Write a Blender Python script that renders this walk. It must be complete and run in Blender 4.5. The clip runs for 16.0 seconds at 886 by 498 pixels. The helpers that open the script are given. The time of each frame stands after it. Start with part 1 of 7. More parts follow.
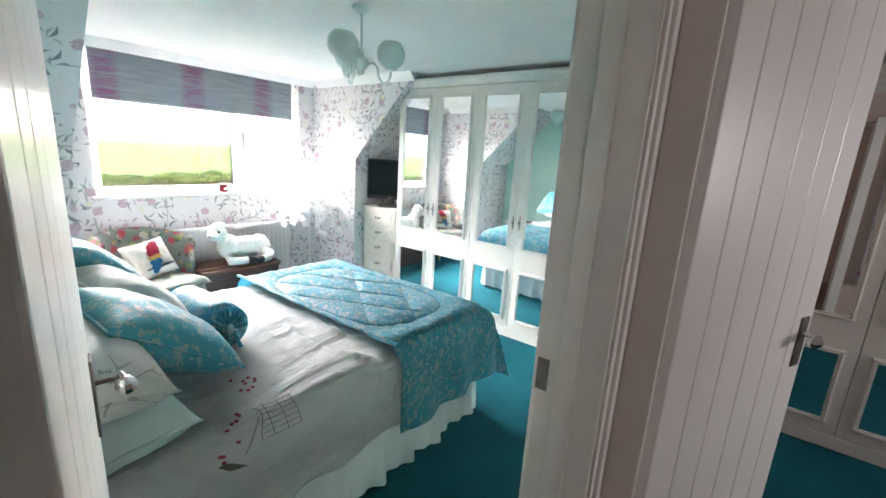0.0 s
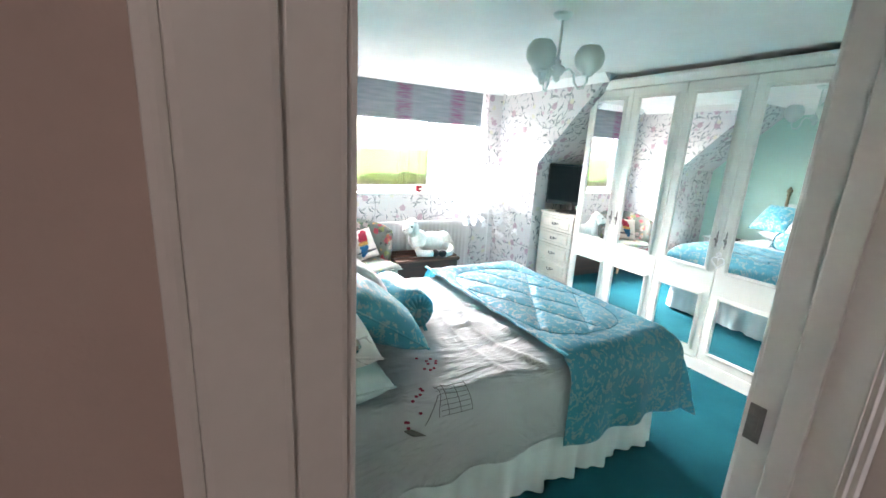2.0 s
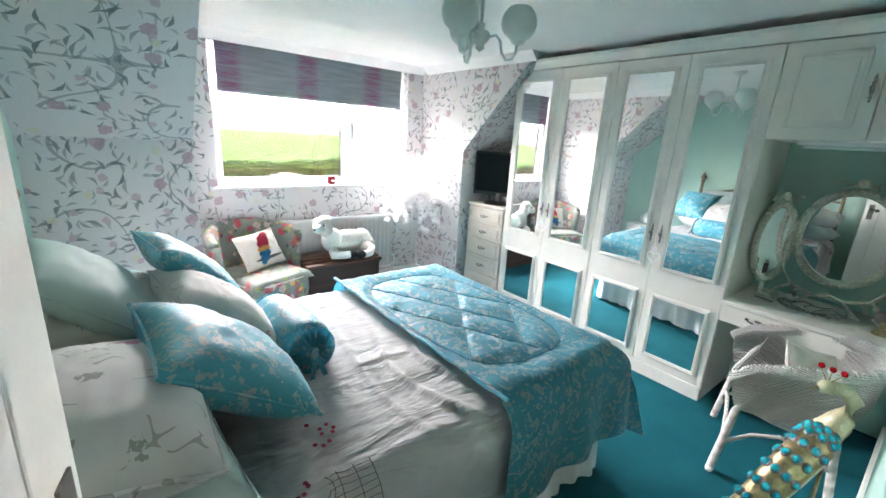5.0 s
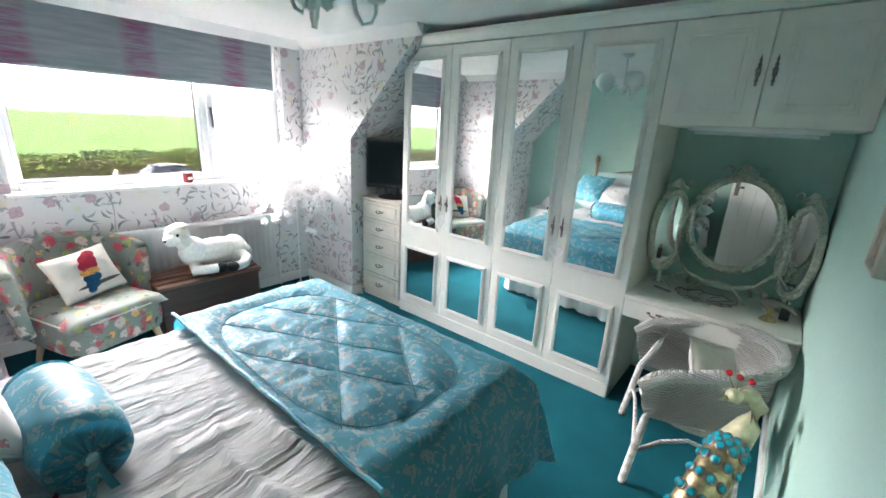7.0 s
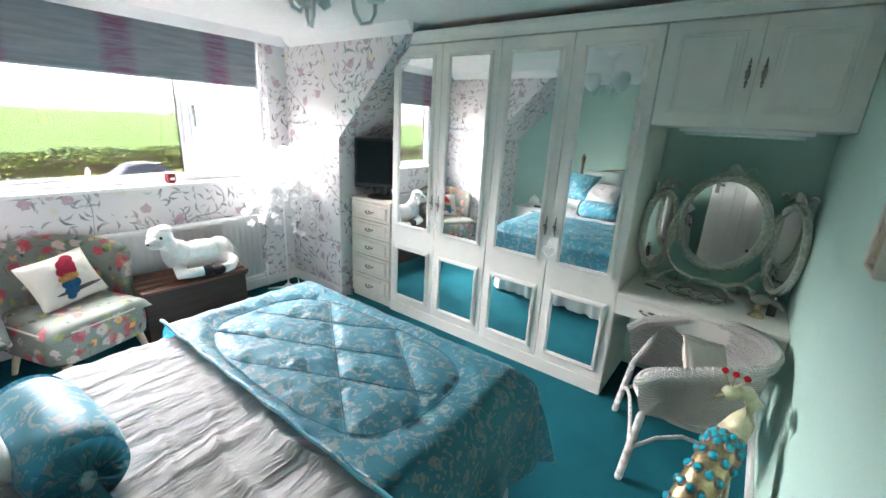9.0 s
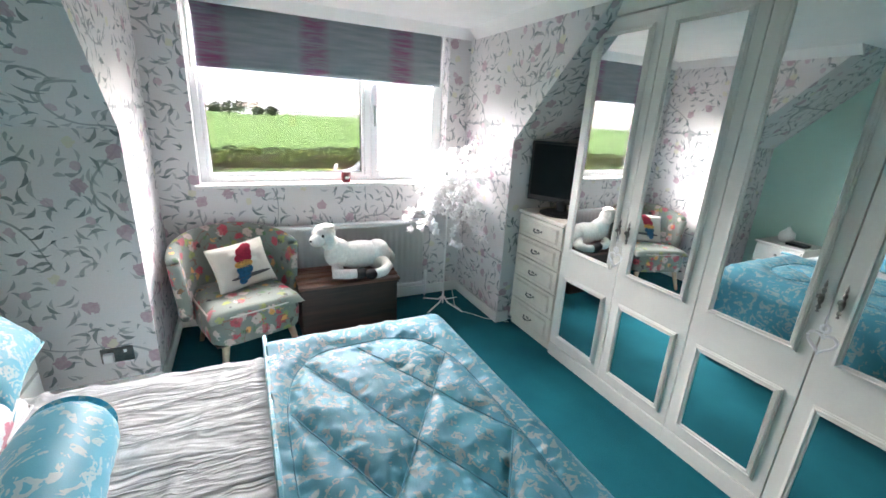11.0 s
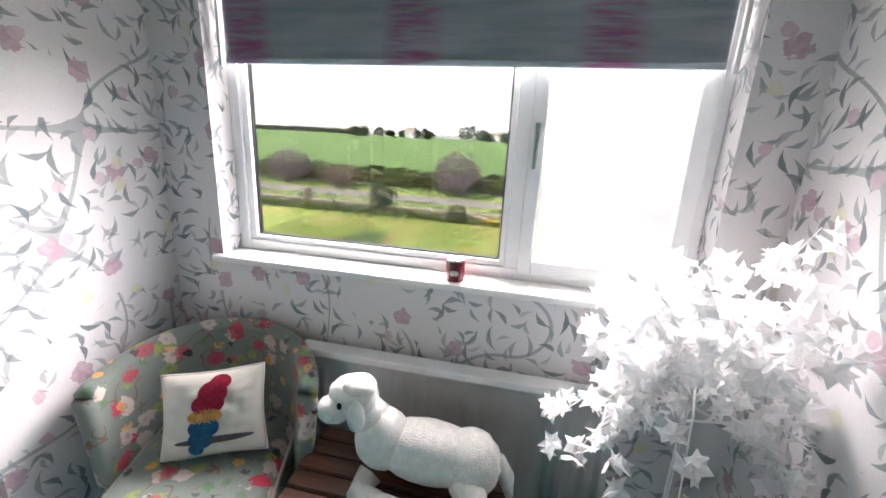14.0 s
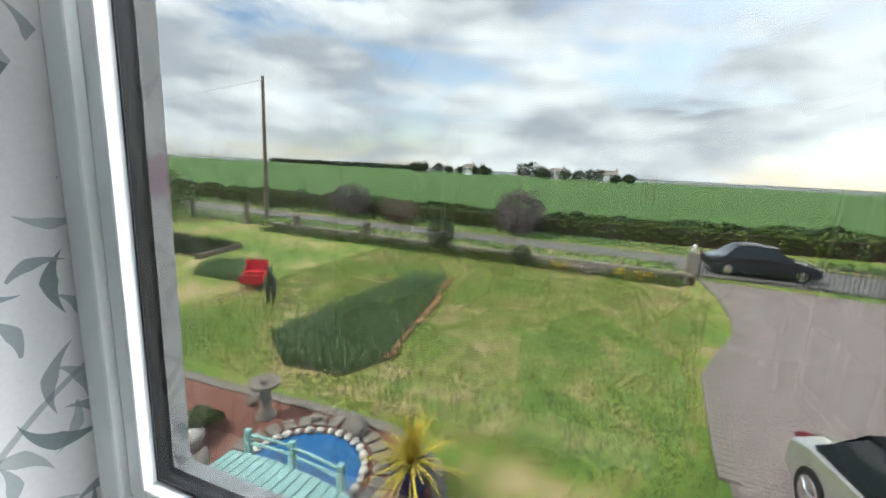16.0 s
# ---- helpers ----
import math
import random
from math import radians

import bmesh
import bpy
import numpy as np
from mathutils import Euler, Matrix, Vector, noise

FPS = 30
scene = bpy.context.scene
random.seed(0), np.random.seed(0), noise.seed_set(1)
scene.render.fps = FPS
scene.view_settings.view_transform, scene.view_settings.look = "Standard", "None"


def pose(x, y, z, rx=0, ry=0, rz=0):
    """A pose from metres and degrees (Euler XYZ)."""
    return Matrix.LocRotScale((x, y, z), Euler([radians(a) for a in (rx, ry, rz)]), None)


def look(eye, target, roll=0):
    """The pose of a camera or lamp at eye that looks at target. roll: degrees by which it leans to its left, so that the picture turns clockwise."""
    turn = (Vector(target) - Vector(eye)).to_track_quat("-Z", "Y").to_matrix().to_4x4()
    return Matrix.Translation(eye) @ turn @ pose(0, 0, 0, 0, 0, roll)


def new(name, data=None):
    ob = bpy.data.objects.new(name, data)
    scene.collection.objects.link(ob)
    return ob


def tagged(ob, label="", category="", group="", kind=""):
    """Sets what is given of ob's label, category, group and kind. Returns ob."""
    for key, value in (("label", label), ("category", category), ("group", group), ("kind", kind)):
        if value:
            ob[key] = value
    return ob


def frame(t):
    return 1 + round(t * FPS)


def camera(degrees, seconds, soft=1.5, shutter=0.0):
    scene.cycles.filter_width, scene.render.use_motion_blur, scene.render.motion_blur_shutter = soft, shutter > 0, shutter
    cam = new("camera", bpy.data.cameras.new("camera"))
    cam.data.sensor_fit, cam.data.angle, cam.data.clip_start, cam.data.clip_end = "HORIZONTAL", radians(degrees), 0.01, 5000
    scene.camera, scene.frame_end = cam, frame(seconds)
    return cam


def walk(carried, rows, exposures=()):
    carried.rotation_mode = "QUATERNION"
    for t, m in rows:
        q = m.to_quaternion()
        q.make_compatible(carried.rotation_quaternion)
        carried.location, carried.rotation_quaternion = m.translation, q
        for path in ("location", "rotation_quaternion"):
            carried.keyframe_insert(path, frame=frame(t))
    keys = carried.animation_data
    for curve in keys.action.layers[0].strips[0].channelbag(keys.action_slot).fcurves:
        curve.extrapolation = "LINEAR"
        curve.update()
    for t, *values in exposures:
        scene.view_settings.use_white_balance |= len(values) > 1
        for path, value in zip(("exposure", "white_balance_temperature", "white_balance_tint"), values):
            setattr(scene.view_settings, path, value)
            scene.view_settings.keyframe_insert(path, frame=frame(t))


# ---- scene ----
cam = camera(94.5, 16.0, soft=1.6)
PATH = [
    (0, (0.024, -0.075, 1.526), (-1.152, 1.48, 1.079), 3.4),
    (0.5, (0.031, -0.101, 1.535), (-1.34, 1.277, 1.064), 3.5),
    (1, (0.022, -0.184, 1.54), (-1.52, 0.997, 1.063), 3.4),
    (1.5, (0.029, -0.193, 1.546), (-1.617, 0.837, 1.067), 3.3),
    (2, (0.018, -0.135, 1.54), (-1.681, 0.805, 1.06), 3.3),
    (2.5, (-0.017, -0.093, 1.534), (-1.725, 0.828, 1.049), 3.2),
    (3, (-0.068, -0.062, 1.538), (-1.744, 0.907, 1.039), 3.0),
    (3.5, (-0.12, -0.028, 1.532), (-1.74, 1.028, 1.024), 3.1),
    (3.7, (-0.138, -0.018, 1.534), (-1.732, 1.076, 1.024), 3.3),
    (6, (-0.469, 0.422, 1.553), (-1.889, 1.722, 1.011), 3.0),
    (6.5, (-0.505, 0.528, 1.564), (-1.831, 1.916, 1.005), 2.9),
    (7, (-0.513, 0.584, 1.577), (-1.717, 2.074, 1.003), 3.0),
    (7.5, (-0.511, 0.595, 1.575), (-1.598, 2.172, 0.999), 3.1),
    (8, (-0.519, 0.587, 1.583), (-1.533, 2.208, 0.999), 3.1),
    (8.5, (-0.539, 0.573, 1.588), (-1.568, 2.185, 1.002), 3.2),
    (9, (-0.575, 0.56, 1.589), (-1.713, 2.098, 1.007), 3.1),
    (9.5, (-0.64, 0.57, 1.582), (-1.936, 1.979, 1.002), 3.1),
    (10, (-0.73, 0.585, 1.562), (-2.189, 1.824, 0.98), 3.0),
    (10.2, (-0.798, 0.608, 1.553), (-2.316, 1.772, 0.967), 3.0),
    (11.2, (-0.94, 1.30, 1.56), (-2.69, 2.05, 0.95), 3.0),
    (11.8, (-1.09, 1.76, 1.565), (-2.94, 2.24, 0.945), 3.0),
    (12.3, (-1.435, 1.946, 1.569), (-3.314, 2.223, 0.941), 3.0),
    (12.5, (-1.556, 2.049, 1.567), (-3.446, 2.254, 0.948), 2.9),
    (13, (-1.847, 2.22, 1.576), (-3.757, 2.215, 0.982), 2.8),
    (13.5, (-2.281, 2.223, 1.608), (-4.18, 1.99, 1.025), 2.6),
    (14, (-2.720, 2.090, 1.575), (-4.604, 1.686, 1.037), 2.8),
    (14.5, (-3.160, 1.940, 1.516), (-5.029, 1.395, 1.056), 2.9),
    (15, (-3.505, 1.725, 1.496), (-5.351, 1.082, 1.073), 2.9),
    (15.5, (-3.806, 1.542, 1.530), (-5.640, 0.850, 1.135), 3.0),
    (16, (-3.964, 1.430, 1.552), (-5.806, 0.756, 1.164), 3.0),
]
STOPS = [(0.0, 7.65), (1.5, 7.85), (3.5, 7.95), (5.8, 7.15), (10.0, 7.1), (12.3, 6.05), (14.0, 6.05), (14.6, 5.85), (15.3, 5.35), (16.0, 4.95)]
EXPOSURES = [(t, stops, 6950 if t < 15 else 6450, 20 if t < 15 else 5) for t, stops in STOPS]
walk(cam, [(t, look(eye, target, roll)) for t, eye, target, roll in PATH], EXPOSURES)

# ---- light ----
world = bpy.data.worlds.new("sky")
scene.world = world
world.use_nodes = True
wn, wl = world.node_tree.nodes, world.node_tree.links
wn.clear()


def wnode(kind, **values):
    n = wn.new(kind)
    for k, v in values.items():
        n.inputs[k].default_value = v
    return n


sky = wn.new("ShaderNodeTexSky")
sky.sky_type, sky.sun_disc = "NISHITA", False
sky.sun_elevation, sky.sun_rotation = radians(42), radians(-60)
coords = wn.new("ShaderNodeTexCoord")
stretch = wnode("ShaderNodeMapping", Scale=(1.0, 1.0, 3.2))
puffs = wnode("ShaderNodeTexNoise", Scale=2.6, Detail=7.0, Roughness=0.58, Distortion=0.3)
cover = wn.new("ShaderNodeValToRGB")
cover.color_ramp.elements[0].position, cover.color_ramp.elements[1].position = 0.36, 0.52
shade = wnode("ShaderNodeTexNoise", Scale=3.4, Detail=6.0, Roughness=0.55)
grey = wn.new("ShaderNodeValToRGB")
grey.color_ramp.elements[0].position, grey.color_ramp.elements[1].position = 0.36, 0.6
grey.color_ramp.elements[0].color = (3.5, 3.75, 4.2, 1)
grey.color_ramp.elements[1].color = (7.6, 7.8, 8.0, 1)
blend = wn.new("ShaderNodeMixRGB")
back = wnode("ShaderNodeBackground", Strength=0.15)
wout = wn.new("ShaderNodeOutputWorld")
wl.new(coords.outputs["Generated"], stretch.inputs["Vector"])
wl.new(stretch.outputs[0], puffs.inputs["Vector"])
wl.new(stretch.outputs[0], shade.inputs["Vector"])
wl.new(puffs.outputs["Fac"], cover.inputs[0])
wl.new(shade.outputs["Fac"], grey.inputs[0])
wl.new(cover.outputs[0], blend.inputs[0])
wl.new(sky.outputs[0], blend.inputs[1])
wl.new(grey.outputs[0], blend.inputs[2])
wl.new(blend.outputs[0], back.inputs["Color"])
wl.new(back.outputs[0], wout.inputs[0])

sun_data = bpy.data.lights.new("sun", "SUN")
sun_data.energy, sun_data.angle, sun_data.color = 3.0, radians(9), (1, 0.95, 0.87)
sun = new("sun", sun_data)
sun.matrix_world = look((0, 0, 30), (-14, 20, 0))
# weak fill lamp added on the landing; no fitting is seen there
landing_data = bpy.data.lights.new("landing_fill", "POINT")
landing_data.energy, landing_data.color, landing_data.shadow_soft_size = 0.034, (1, 0.9, 0.85), 0.08
landing_light = new("landing_fill", landing_data)
landing_light.location = (1.0, -0.6, 2.05)
# stand-in for the bright upper sky before the dormer window; added fill inside the second room
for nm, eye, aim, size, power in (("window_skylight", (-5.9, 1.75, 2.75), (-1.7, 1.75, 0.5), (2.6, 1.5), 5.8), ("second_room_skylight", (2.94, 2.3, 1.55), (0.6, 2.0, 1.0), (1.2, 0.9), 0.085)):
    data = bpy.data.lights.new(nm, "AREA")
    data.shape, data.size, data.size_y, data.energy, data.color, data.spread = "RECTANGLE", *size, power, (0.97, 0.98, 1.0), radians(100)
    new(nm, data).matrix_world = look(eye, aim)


# ---- materials ----
class Nodes:
    """A principled material with a few short-hands."""

    def __init__(self, name, rough=0.5, metal=0.0, **values):
        self.mat = bpy.data.materials.new(name)
        self.mat.use_nodes = True
        self.n, self.l = self.mat.node_tree.nodes, self.mat.node_tree.links
        self.b = self.n["Principled BSDF"]
        self.b.inputs["Roughness"].default_value = rough
        self.b.inputs["Metallic"].default_value = metal
        for k, v in values.items():
            self.b.inputs[k.replace("_", " ")].default_value = v
        self.co = self.n.new("ShaderNodeTexCoord").outputs["Object"]

    def make(self, kind, inputs=(), **props):
        n = self.n.new(kind)
        for k, v in props.items():
            setattr_safe(n, k, v)
        for k, v in dict(inputs).items():
            self.put(n.inputs[k], v)
        return n

    def put(self, socket, v):
        if isinstance(v, bpy.types.NodeSocket):
            self.l.new(v, socket)
        else:
            socket.default_value = v

    def math(self, op, a, b=0.0, c=0.0):
        n = self.n.new("ShaderNodeMath")
        n.operation = op
        for s, v in zip(n.inputs, (a, b, c)):
            self.put(s, v)
        return n.outputs[0]

    def vec(self, op, a, b=(0, 0, 0)):
        n = self.n.new("ShaderNodeVectorMath")
        n.operation = op
        self.put(n.inputs[0], a)
        self.put(n.inputs[1], b)
        return n.outputs[0]

    def noise(self, scale, detail=4.0, vector=None, rough=0.55):
        return self.make("ShaderNodeTexNoise", {"Vector": vector or self.co, "Scale": scale, "Detail": detail, "Roughness": rough}).outputs["Fac"]

    def ramp(self, fac, *stops):
        n = self.n.new("ShaderNodeValToRGB")
        el = n.color_ramp.elements
        while len(el) < len(stops):
            el.new(0.5)
        for e, (p, c) in zip(el, stops):
            e.position, e.color = p, (*c, 1) if len(c) == 3 else c
        self.put(n.inputs[0], fac)
        return n.outputs[0]

    def mix(self, fac, a, b, how="MIX"):
        n = self.n.new("ShaderNodeMixRGB")
        n.blend_type = how
        for s, v in zip(n.inputs, (fac, a, b)):
            if isinstance(v, tuple) and len(v) == 3:
                v = (*v, 1)
            self.put(s, v)
        return n.outputs[0]

    def color(self, v):
        if isinstance(v, tuple) and len(v) == 3:
            v = (*v, 1)
        self.put(self.b.inputs["Base Color"], v)
        return self

    def bump(self, height, strength=0.3, distance=0.01):
        n = self.make("ShaderNodeBump", {"Height": height, "Strength": strength, "Distance": distance})
        self.l.new(n.outputs[0], self.b.inputs["Normal"])
        return self


def setattr_safe(node, key, value):
    if key == "feature":
        node.feature = value
    elif key == "voronoi_dimensions":
        node.voronoi_dimensions = value
    elif key == "wave_type":
        node.wave_type = value


def plain(name, c, rough=0.5, metal=0.0, vary=0.12, scale=6.0, fine=90.0, bump=0.08, **values):
    """One base colour with blotches at two scales and a fine relief."""
    m = Nodes(name, rough, metal, **values)
    big, small = m.noise(scale, 3.0), m.noise(fine, 3.0)
    tone = m.math("ADD", m.math("MULTIPLY", big, 0.7), m.math("MULTIPLY", small, 0.3))
    lo, hi = tuple(v * (1 - vary) for v in c), tuple(min(1, v * (1 + vary)) for v in c)
    m.color(m.ramp(tone, (0.3, lo), (0.7, hi)))
    m.bump(small, bump, 0.004)
    return m.mat


def leaves(m, uv, scale, length, width, seed, keep=1.0):
    """A mask of slim leaves, one to a cell, each at a turn of its own."""
    v = m.make("ShaderNodeTexVoronoi", {"Vector": m.vec("ADD", uv, (seed, seed * 1.7, 0)), "Scale": scale, "Randomness": 0.9}, voronoi_dimensions="2D")
    local = m.vec("SUBTRACT", m.vec("ADD", uv, (seed, seed * 1.7, 0)), v.outputs["Position"])
    sep = m.make("ShaderNodeSeparateXYZ", {0: local})
    col = m.make("ShaderNodeSeparateColor", {0: v.outputs["Color"]})
    a = m.math("MULTIPLY", col.outputs[0], 6.283)
    ca, sa = m.math("COSINE", a), m.math("SINE", a)
    x, y = sep.outputs[0], sep.outputs[1]
    p = m.math("ADD", m.math("MULTIPLY", x, ca), m.math("MULTIPLY", y, sa))
    q = m.math("SUBTRACT", m.math("MULTIPLY", y, ca), m.math("MULTIPLY", x, sa))
    q = m.math("ADD", q, m.math("MULTIPLY", m.math("MULTIPLY", p, p), 0.4 / length))
    d = m.math("ADD", m.math("ABSOLUTE", m.math("DIVIDE", p, length)), m.math("ABSOLUTE", m.math("DIVIDE", q, width)))
    inside = m.math("LESS_THAN", d, 1.0)
    return m.math("MULTIPLY", inside, m.math("LESS_THAN", col.outputs[1], keep)), col.outputs[2]


def floral(name, ground, rough, stem, leaf_a, leaf_b, petals, k=1.0, density=1.0, solid=False):
    """A trailing floral print: stems, slim leaves and loose blossoms."""
    m = Nodes(name, rough)
    s = m.make("ShaderNodeSeparateXYZ", {0: m.co})
    facing = m.make("ShaderNodeSeparateXYZ", {0: m.make("ShaderNodeNewGeometry").outputs["True Normal"]})
    side = m.math("GREATER_THAN", m.math("ABSOLUTE", facing.outputs[1]), 0.5)
    sloped = m.math("GREATER_THAN", m.math("ABSOLUTE", facing.outputs[2]), 0.3)
    u = m.math("ADD", m.math("MULTIPLY", s.outputs[0], side), m.math("MULTIPLY", s.outputs[1], m.math("SUBTRACT", 1.0, side)))
    rise = m.math("MULTIPLY", s.outputs[2], m.math("ADD", 1.0, m.math("MULTIPLY", sloped, 0.414)))
    uv = m.make("ShaderNodeCombineXYZ", {0: u, 1: rise}).outputs[0]
    if solid:
        z = s.outputs[2]
        uv = m.make("ShaderNodeCombineXYZ", {0: m.math("ADD", s.outputs[0], m.math("MULTIPLY", z, 0.6)), 1: m.math("ADD", s.outputs[1], m.math("MULTIPLY", z, 0.8))}).outputs[0]
    wob = m.make("ShaderNodeTexNoise", {"Vector": uv, "Scale": 3.0 * k, "Detail": 1.0})
    bent = m.vec("ADD", uv, m.vec("SCALE", wob.outputs["Color"]))
    for n in m.n:
        if n.type == "VECT_MATH" and n.operation == "SCALE":
            n.inputs["Scale"].default_value = 0.05 / k
    clump = m.math("GREATER_THAN", m.noise(3.1 * k, 1.0, uv), 0.5 - 0.09 * density)
    field = m.noise(2.3 * k, 0.0, uv)
    line = m.math("LESS_THAN", m.math("ABSOLUTE", m.math("SUBTRACT", field, 0.5)), 0.006)
    line = m.math("MULTIPLY", line, clump)
    c = m.mix(m.math("MULTIPLY", line, 0.75), ground, stem)
    for i, (scale, ln, wd, keep, tint) in enumerate(((13, 0.036, 0.0085, 0.75, leaf_a), (17, 0.03, 0.007, 0.7, leaf_b), (10, 0.044, 0.009, 0.6, leaf_a))):
        mask, rnd = leaves(m, bent, scale * k, ln / k, wd / k, 3.1 * i + 1, keep)
        mask = m.math("MULTIPLY", mask, clump)
        c = m.mix(m.math("MULTIPLY", mask, m.math("ADD", 0.45, m.math("MULTIPLY", rnd, 0.5))), c, tint)
    for i, (scale, size, keep, tint) in enumerate(petals):
        v = m.make("ShaderNodeTexVoronoi", {"Vector": m.vec("ADD", bent, (7.3 * i + 2, 1.9 * i, 0)), "Scale": scale * k, "Randomness": 0.9}, voronoi_dimensions="2D")
        col = m.make("ShaderNodeSeparateColor", {0: v.outputs["Color"]})
        edge = m.math("ADD", v.outputs["Distance"], m.math("MULTIPLY", m.noise(45 * k, 2.0, uv), 0.22))
        mask = m.math("MULTIPLY", m.math("LESS_THAN", edge, size), m.math("LESS_THAN", col.outputs[0], keep))
        mask = m.math("MULTIPLY", mask, m.math("ADD", 0.5, m.math("MULTIPLY", m.noise(60 * k, 2.0, uv), 0.7)))
        c = m.mix(mask, c, tint)
    paper = m.noise(160, 3.0)
    c = m.mix(0.12, c, m.ramp(paper, (0.3, (0.4, 0.4, 0.4)), (0.7, (1, 1, 1))), "MULTIPLY")
    m.color(c)
    m.bump(paper, 0.06, 0.003)
    return m.mat


M = {}
M["paper"] = floral("wallpaper", (0.69, 0.67, 0.675), 0.5, (0.28, 0.3, 0.31), (0.14, 0.18, 0.19), (0.24, 0.28, 0.3),
                    ((5.5, 0.27, 0.45, (0.46, 0.31, 0.37)), (8.0, 0.25, 0.3, (0.56, 0.42, 0.48)), (6.5, 0.24, 0.16, (0.66, 0.64, 0.5))), 0.85)


def scattered_print(name, ground, rough, motifs, twig=None):
    """A woven print scattered evenly over a padded shape: motifs are (scale, size, share kept, colour, raggedness)."""
    m = Nodes(name, rough, Sheen_Weight=0.15)
    wob = m.make("ShaderNodeTexNoise", {"Vector": m.co, "Scale": 16.0, "Detail": 2.0})
    lean = m.vec("MULTIPLY", m.vec("SUBTRACT", wob.outputs["Color"], (0.5, 0.5, 0.5)), (0.05, 0.05, 0.05))
    bent = m.vec("ADD", m.co, lean)
    c = m.mix(m.ramp(m.noise(5, 3.0), (0.35, (0, 0, 0)), (0.65, (1, 1, 1))), tuple(0.86 * v for v in ground), ground)
    if twig:
        line = m.math("LESS_THAN", m.math("ABSOLUTE", m.math("SUBTRACT", m.noise(9.0, 1.0), 0.5)), 0.011)
        gap = m.math("GREATER_THAN", m.noise(14.0, 1.0), 0.5)
        c = m.mix(m.math("MULTIPLY", m.math("MULTIPLY", line, gap), 0.8), c, twig)
    for i, (scale, size, keep, tint, ragged) in enumerate(motifs):
        v = m.make("ShaderNodeTexVoronoi", {"Vector": m.vec("ADD", bent, (3.7 * i, 1.3 * i, 2.1 * i)), "Scale": scale, "Randomness": 0.95})
        col = m.make("ShaderNodeSeparateColor", {0: v.outputs["Color"]})
        edge = m.math("ADD", v.outputs["Distance"], m.math("MULTIPLY", m.math("SUBTRACT", m.noise(75, 2.0), 0.5), ragged))
        mask = m.math("MULTIPLY", m.math("LESS_THAN", edge, size), m.math("LESS_THAN", col.outputs[0], keep))
        heart = m.math("LESS_THAN", v.outputs["Distance"], size * 0.3)
        tone = m.mix(m.math("MULTIPLY", heart, 0.6), tint, tuple(0.45 * v for v in tint))
        c = m.mix(m.math("MULTIPLY", mask, m.math("ADD", 0.62, m.math("MULTIPLY", col.outputs[1], 0.35))), c, tone)
    weave = m.noise(260, 2.0)
    m.color(c)
    m.bump(weave, 0.2, 0.003)
    return m.mat


M["chair_fabric"] = scattered_print("parrot_print_fabric", (0.2, 0.235, 0.21), 0.85,
                                    ((17, 0.3, 0.4, (0.1, 0.2, 0.1), 0.7), (13, 0.34, 0.42, (0.28, 0.34, 0.09), 0.6), (11, 0.36, 0.5, (0.6, 0.48, 0.44), 0.5),
                                     (10, 0.34, 0.55, (0.5, 0.03, 0.07), 0.45), (14, 0.28, 0.3, (0.72, 0.36, 0.12), 0.4), (15, 0.24, 0.3, (0.03, 0.03, 0.035), 0.5)), (0.2, 0.1, 0.07))
M["blossom_cotton"] = scattered_print("blossom_printed_cotton", (0.72, 0.71, 0.7), 0.85,
                                      ((9, 0.2, 0.3, (0.28, 0.3, 0.28), 0.5), (8, 0.26, 0.35, (0.52, 0.12, 0.18), 0.45)), (0.36, 0.33, 0.32))
M["white"] = plain("white_gloss_paint", (0.78, 0.78, 0.76), 0.32, vary=0.05, bump=0.03, scale=2.5)
M["cream"] = plain("ivory_laminate", (0.76, 0.75, 0.7), 0.38, vary=0.05, bump=0.04)
M["washed"] = plain("washed_oak_laminate", (0.74, 0.68, 0.6), 0.45, vary=0.08, scale=14, bump=0.06)
M["ceiling"] = plain("ceiling_emulsion", (0.82, 0.82, 0.81), 0.9, vary=0.03, bump=0.1)
M["mint"] = plain("mint_emulsion", (0.43, 0.66, 0.58), 0.55, vary=0.04, scale=1.5, bump=0.06)
M["landing"] = plain("pink_beige_emulsion", (0.55, 0.45, 0.41), 0.8, vary=0.05, scale=1.2, bump=0.12)
M["pvc"] = plain("white_pvc", (0.82, 0.83, 0.84), 0.25, vary=0.03, bump=0.01)
M["black"] = plain("black_plastic", (0.012, 0.013, 0.015), 0.3, vary=0.2, bump=0.02)
M["screen"] = plain("dark_screen", (0.008, 0.011, 0.014), 0.14, vary=0.1, bump=0.0, Specular_IOR_Level=0.2)
M["chrome"] = plain("chrome", (0.7, 0.7, 0.7), 0.12, 1.0, vary=0.05, bump=0.0)
M["pewter"] = plain("pewter", (0.22, 0.21, 0.2), 0.35, 1.0, vary=0.2, scale=40, bump=0.1)
M["brass"] = plain("aged_brass", (0.3, 0.24, 0.16), 0.35, 1.0, vary=0.2, scale=30, bump=0.05)
M["iron"] = plain("antique_white_iron", (0.5, 0.52, 0.44), 0.55, vary=0.3, scale=60, bump=0.25)
M["sheet"] = plain("white_cotton", (0.72, 0.75, 0.75), 0.85, vary=0.05, scale=5, fine=220, bump=0.15)
m = Nodes("creased_white_cotton", 0.85)
creases = m.make("ShaderNodeTexNoise", {"Vector": m.make("ShaderNodeMapping", {"Vector": m.co, "Scale": (9.0, 1.5, 4.0), "Rotation": (0, 0, 0.2)}).outputs[0], "Scale": 1.0, "Detail": 4.0, "Roughness": 0.6, "Distortion": 0.7}).outputs["Fac"]
